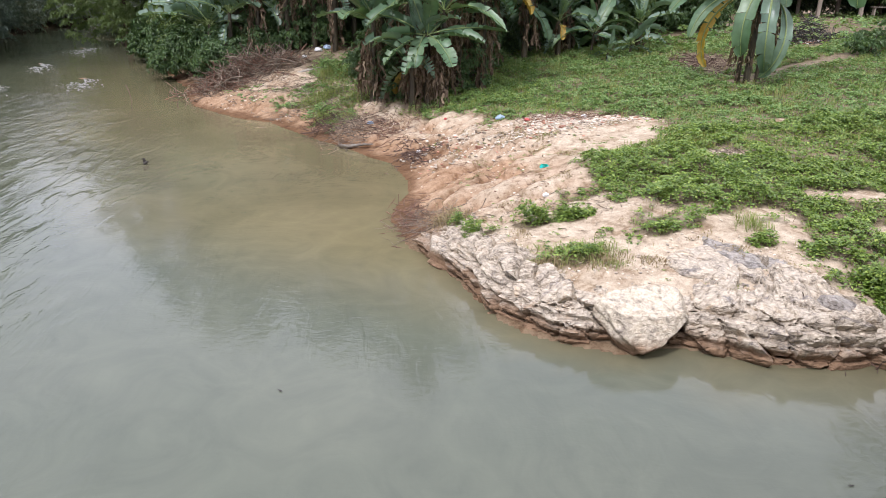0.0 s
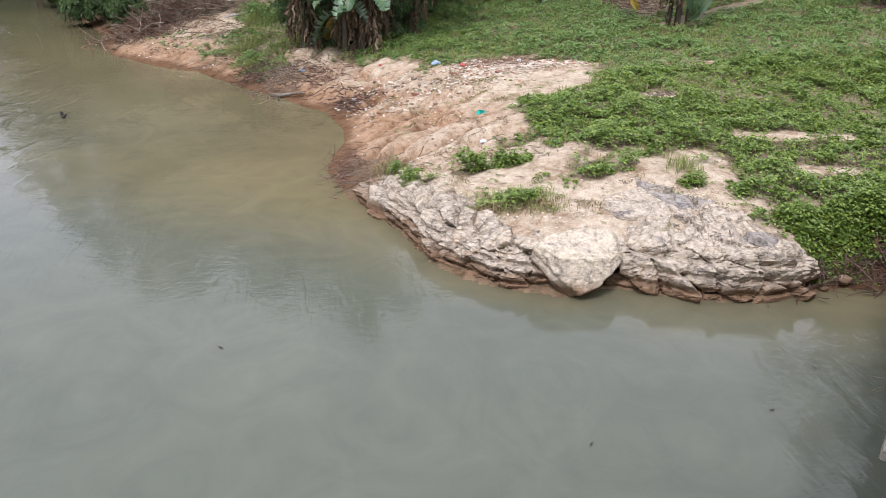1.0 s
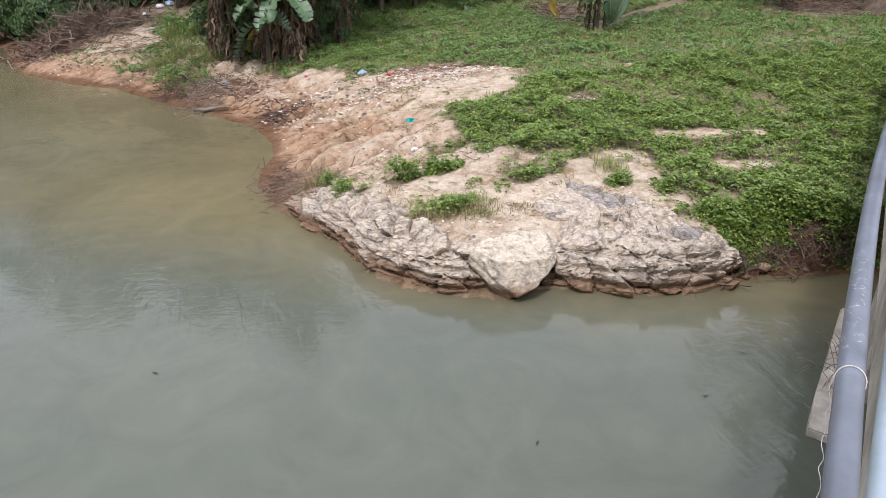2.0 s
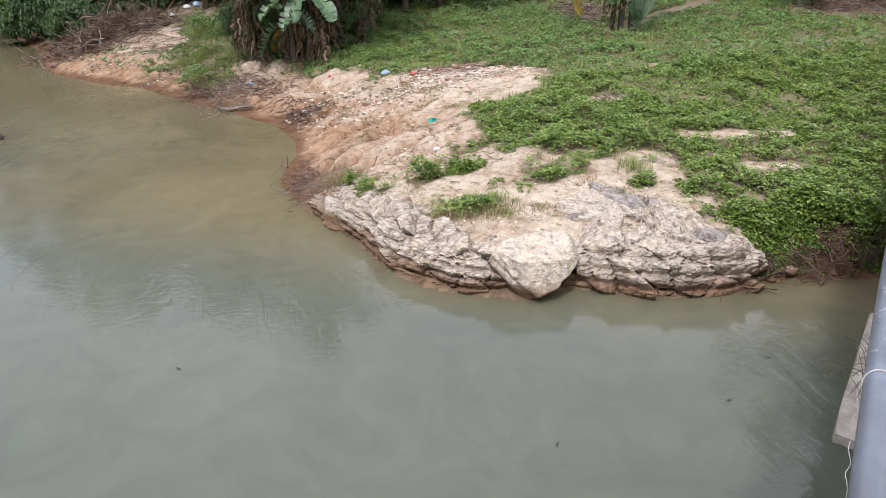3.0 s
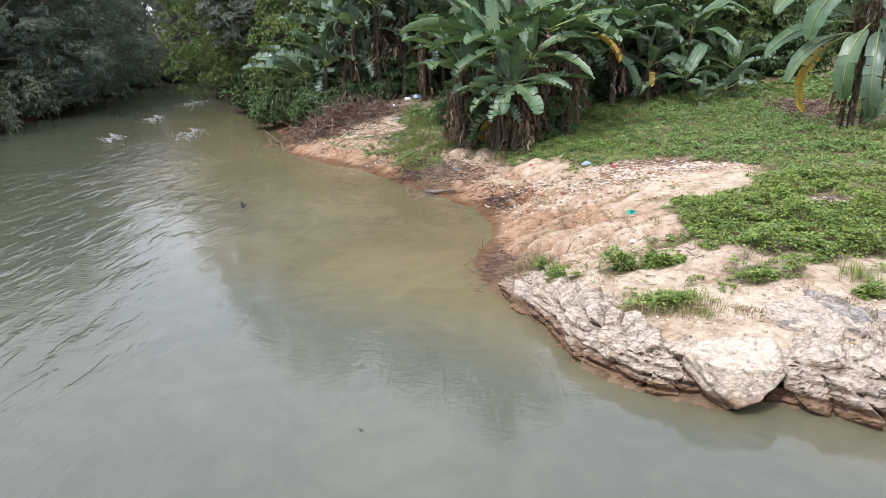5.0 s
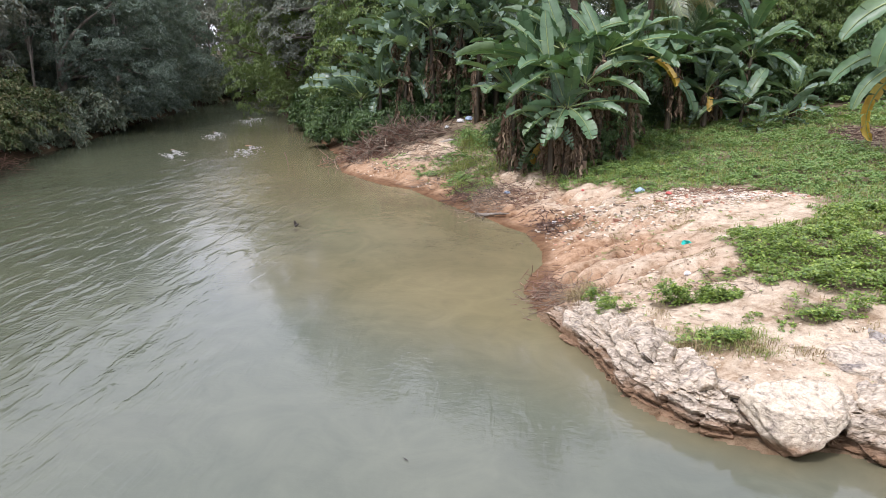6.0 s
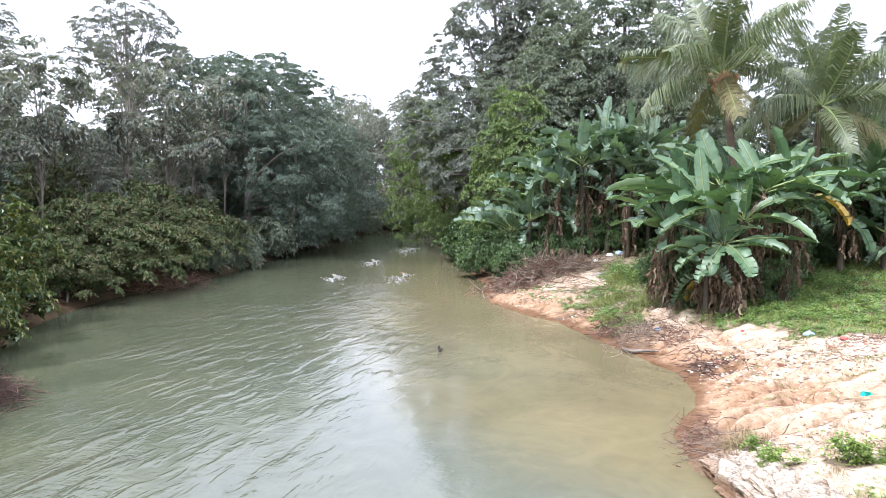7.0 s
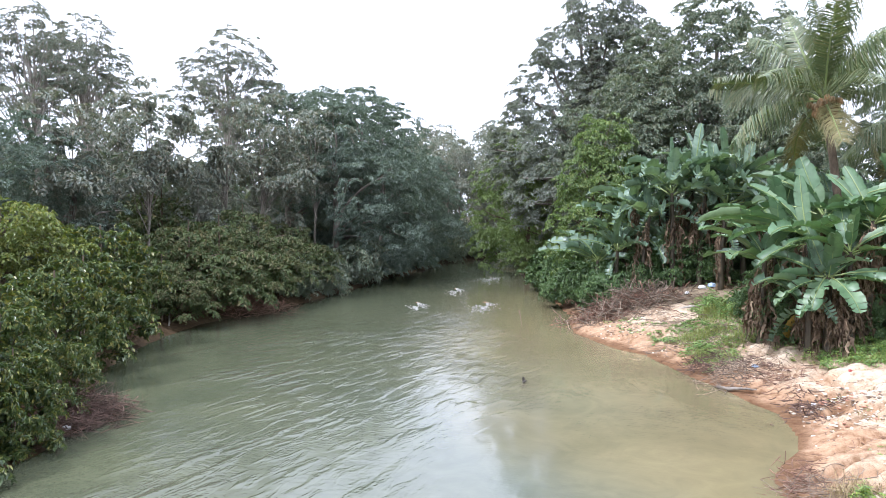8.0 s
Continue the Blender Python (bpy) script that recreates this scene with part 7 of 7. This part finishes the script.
# ---- rubble and litter on the sand ----
def rubble(name, label, seed, count, boxes, size, mats):
    """Small broken stones, too many to pick apart."""
    rng = np.random.default_rng(seed)
    bm = bmesh.new()
    bmesh.ops.create_icosphere(bm, subdivisions=1, radius=0.5)
    base = np.array([v.co[:] for v in bm.verts])
    tris = np.array([[v.index for v in f.verts] for f in bm.faces])
    bm.free()
    pick = rng.integers(len(boxes), size=count)
    b = np.array(boxes)[pick]
    x, y = b[:, 0] + rng.normal(size=count) * b[:, 2] * 0.5, b[:, 1] + rng.normal(size=count) * b[:, 3] * 0.5
    z = ground_z(x, y)
    ok = (z > 0.06) & (cover(x, y) < 0.6)
    pile = Pile()
    for k in np.where(ok)[0]:
        s = size * rng.uniform(0.35, 1.0) ** 1.5
        sh = base * rng.uniform(0.7, 1.25, (len(base), 1)) * np.array([1.3, 0.95, 0.55]) * s
        a = rng.uniform(0, 6.28)
        sh = sh @ np.array([[math.cos(a), math.sin(a), 0], [-math.sin(a), math.cos(a), 0], [0, 0, 1]])
        pile.add(sh + np.array([x[k], y[k], z[k] + 0.12 * s]), tris, int(rng.integers(len(mats))))
    return tagged(new(name, pile.mesh(name, mats)), label, "rubble", kind="stuff")


rubble("rubble", "broken stones and brick crumbs on the sand", 801, 2200, [(4.2, 19.5, 1.8, 1.0), (3.0, 18.8, 1.4, 1.0), (1.0, 19.0, 1.2, 1.6), (5.6, 19.3, 1.2, 0.6)], 0.11, ["stone chip", "pale rock", "stone chip", "cream rock", "stone chip", "red brick", "dead twig", "pale concrete"])
rubble("rubble", "small pebbles and clods on the sandy slope", 802, 700, [(1.8, 16.0, 1.8, 2.6), (2.2, 13.2, 1.6, 1.4), (1.0, 20.5, 1.4, 1.6), (-1.0, 22.5, 1.8, 2.0)], 0.06, ["stone chip", "cream rock", "red twig"])
rubble("rubble", "pale rock crumbs round the slabs", 803, 420, [(4.6, 10.2, 1.6, 0.9), (3.0, 9.8, 1.4, 0.8), (6.0, 9.8, 0.8, 0.8), (1.6, 11.2, 0.8, 0.8)], 0.07, ["stone chip", "cream rock"])
rubble("rubbish", "pale scraps and broken pieces on the heap by the house", 811, 160, [(16.7, 28.9, 1.0, 0.5)], 0.16, ["white plastic", "dark snag", "rust sheet", "dead twig", "dark snag"])
rubble("rubble", "litter and stones under the bananas", 804, 800, [(-4.0, 31.0, 1.6, 1.0), (-2.6, 27.5, 1.8, 1.6), (-5.4, 28.4, 1.6, 1.0), (-0.6, 21.8, 1.2, 1.2), (-4.2, 25.4, 1.6, 1.4), (-6.6, 27.4, 1.2, 0.8)], 0.10, ["stone chip", "dead twig", "wet root", "stone chip", "cream rock", "red twig"])

brick = box_mesh("brick", (0.21, 0.10, 0.07), "red brick", 0.008, 0.004, 2, 1)
for k, (x, y, t) in enumerate([(1.95, 18.2, 20), (1.9, 18.35, 70), (4.35, 18.9, 40), (3.2, 19.3, 150), (0.55, 19.6, 30)]):
    ob = new("brick", brick)
    ob.matrix_basis = pose(x, y, float(ground_z(x, y)) - 0.012, 6 * (k % 3), 8 - 5 * (k % 4), t)
    tagged(ob, "broken red brick lying on the sand", "brick", "bricks on the sand")


def bag(x, y, size, mat, label, seed, name="plastic_bag"):
    bm = bmesh.new()
    bmesh.ops.create_icosphere(bm, subdivisions=3, radius=0.5)
    for v in bm.verts:
        n = noise.noise(v.co * 4.0 + Vector((seed, 0, 0))) * 0.35 + noise.noise(v.co * 9.0 + Vector((0, seed, 0))) * 0.15
        v.co = Vector((v.co.x * size * 1.3, v.co.y * size, max(-0.12, v.co.z) * size * 0.8)) * (1 + n)
    ob = new(name, bmesh_to(name, bm, mat, True))
    ob.matrix_basis = pose(x, y, float(ground_z(x, y)) + 0.1 * size, 0, 0, seed * 50)
    return tagged(ob, label, "litter")


def dipper(x, y, turn):
    """A broken-open plastic box, lying on its side."""
    ob = thing("plastic_box", pose(x, y, float(ground_z(x, y)) + 0.02, 24, 10, turn) @ Matrix.Diagonal((0.85, 0.7, 0.75, 1)), "open turquoise plastic box lying on the sand", "box")
    piece("base", box_mesh("base", (0.24, 0.15, 0.012), "teal plastic", 0.004), ob, pose(0, 0, 0))
    for name, size, at_x, at_y in (("side", (0.24, 0.01, 0.12), 0, 0.07), ("side", (0.24, 0.01, 0.12), 0, -0.07), ("end", (0.01, 0.13, 0.12), 0.115, 0), ("end", (0.01, 0.13, 0.12), -0.115, 0)):
        piece(name, box_mesh(name, size, "teal plastic", 0.003), ob, pose(at_x, at_y, 0.012))
    return ob


dipper(3.17, 15.35, 35)
bag(2.85, 20.75, 0.26, "blue plastic", "crumpled pale blue plastic bag on the rubble", 1)
bag(-3.6, 32.2, 0.34, "blue plastic", "crumpled blue and white plastic rubbish", 2)
bag(-3.95, 31.9, 0.30, "white plastic", "crumpled white plastic rubbish", 3)
bag(-3.1, 32.0, 0.30, "coconut husk", "crumpled orange-brown packaging among rubbish", 4)
bag(-4.5, 31.2, 0.20, "white plastic", "crumpled white plastic rubbish", 5)
bag(0.35, 19.9, 0.20, "white plastic", "torn white plastic on the sandy slope", 6)
bag(0.9, 19.0, 0.14, "teal plastic", "scrap of green plastic on the slope", 7)
bag(2.9, 13.6, 0.12, "white plastic", "scrap of white plastic on the sand", 8)
bag(5.2, 19.9, 0.16, "white plastic", "crumpled white plastic rubbish", 9)
bag(3.5, 19.8, 0.14, "red plastic", "scrap of red plastic on the rubble", 10)
bag(-1.2, 22.4, 0.16, "blue plastic", "scrap of blue plastic in the twigs", 11)
bag(1.2, 21.4, 0.10, "red plastic", "scrap of red plastic on the rubble", 12)
bag(-14.3, 9.2, 0.17, "white plastic", "pale plastic sheet caught in the branches", 13)

# floating leaves
leaf_bit = mesh_of("floating_leaf", *leaf_faces(np.random.default_rng(3), np.zeros((1, 3)), np.array([[1.0, 0, 0]]), np.array([[0, 0, 1.0]]), 0.11, 0.035, 0.05, 0.0), "dark snag")
for k, (x, y) in enumerate([(4.6, 5.5), (2.4, 5.2), (5.6, 6.2), (-1.6, 7.4)]):
    ob = new("floating_leaf", leaf_bit)
    ob.matrix_basis = pose(x, y, 0.012, 0, 0, 47 * k) @ Matrix.Diagonal((0.7 + 0.1 * (k % 4), 0.8, 0.4, 1))
    tagged(ob, "dark dead leaf floating on the river", "leaf", "floating leaves")
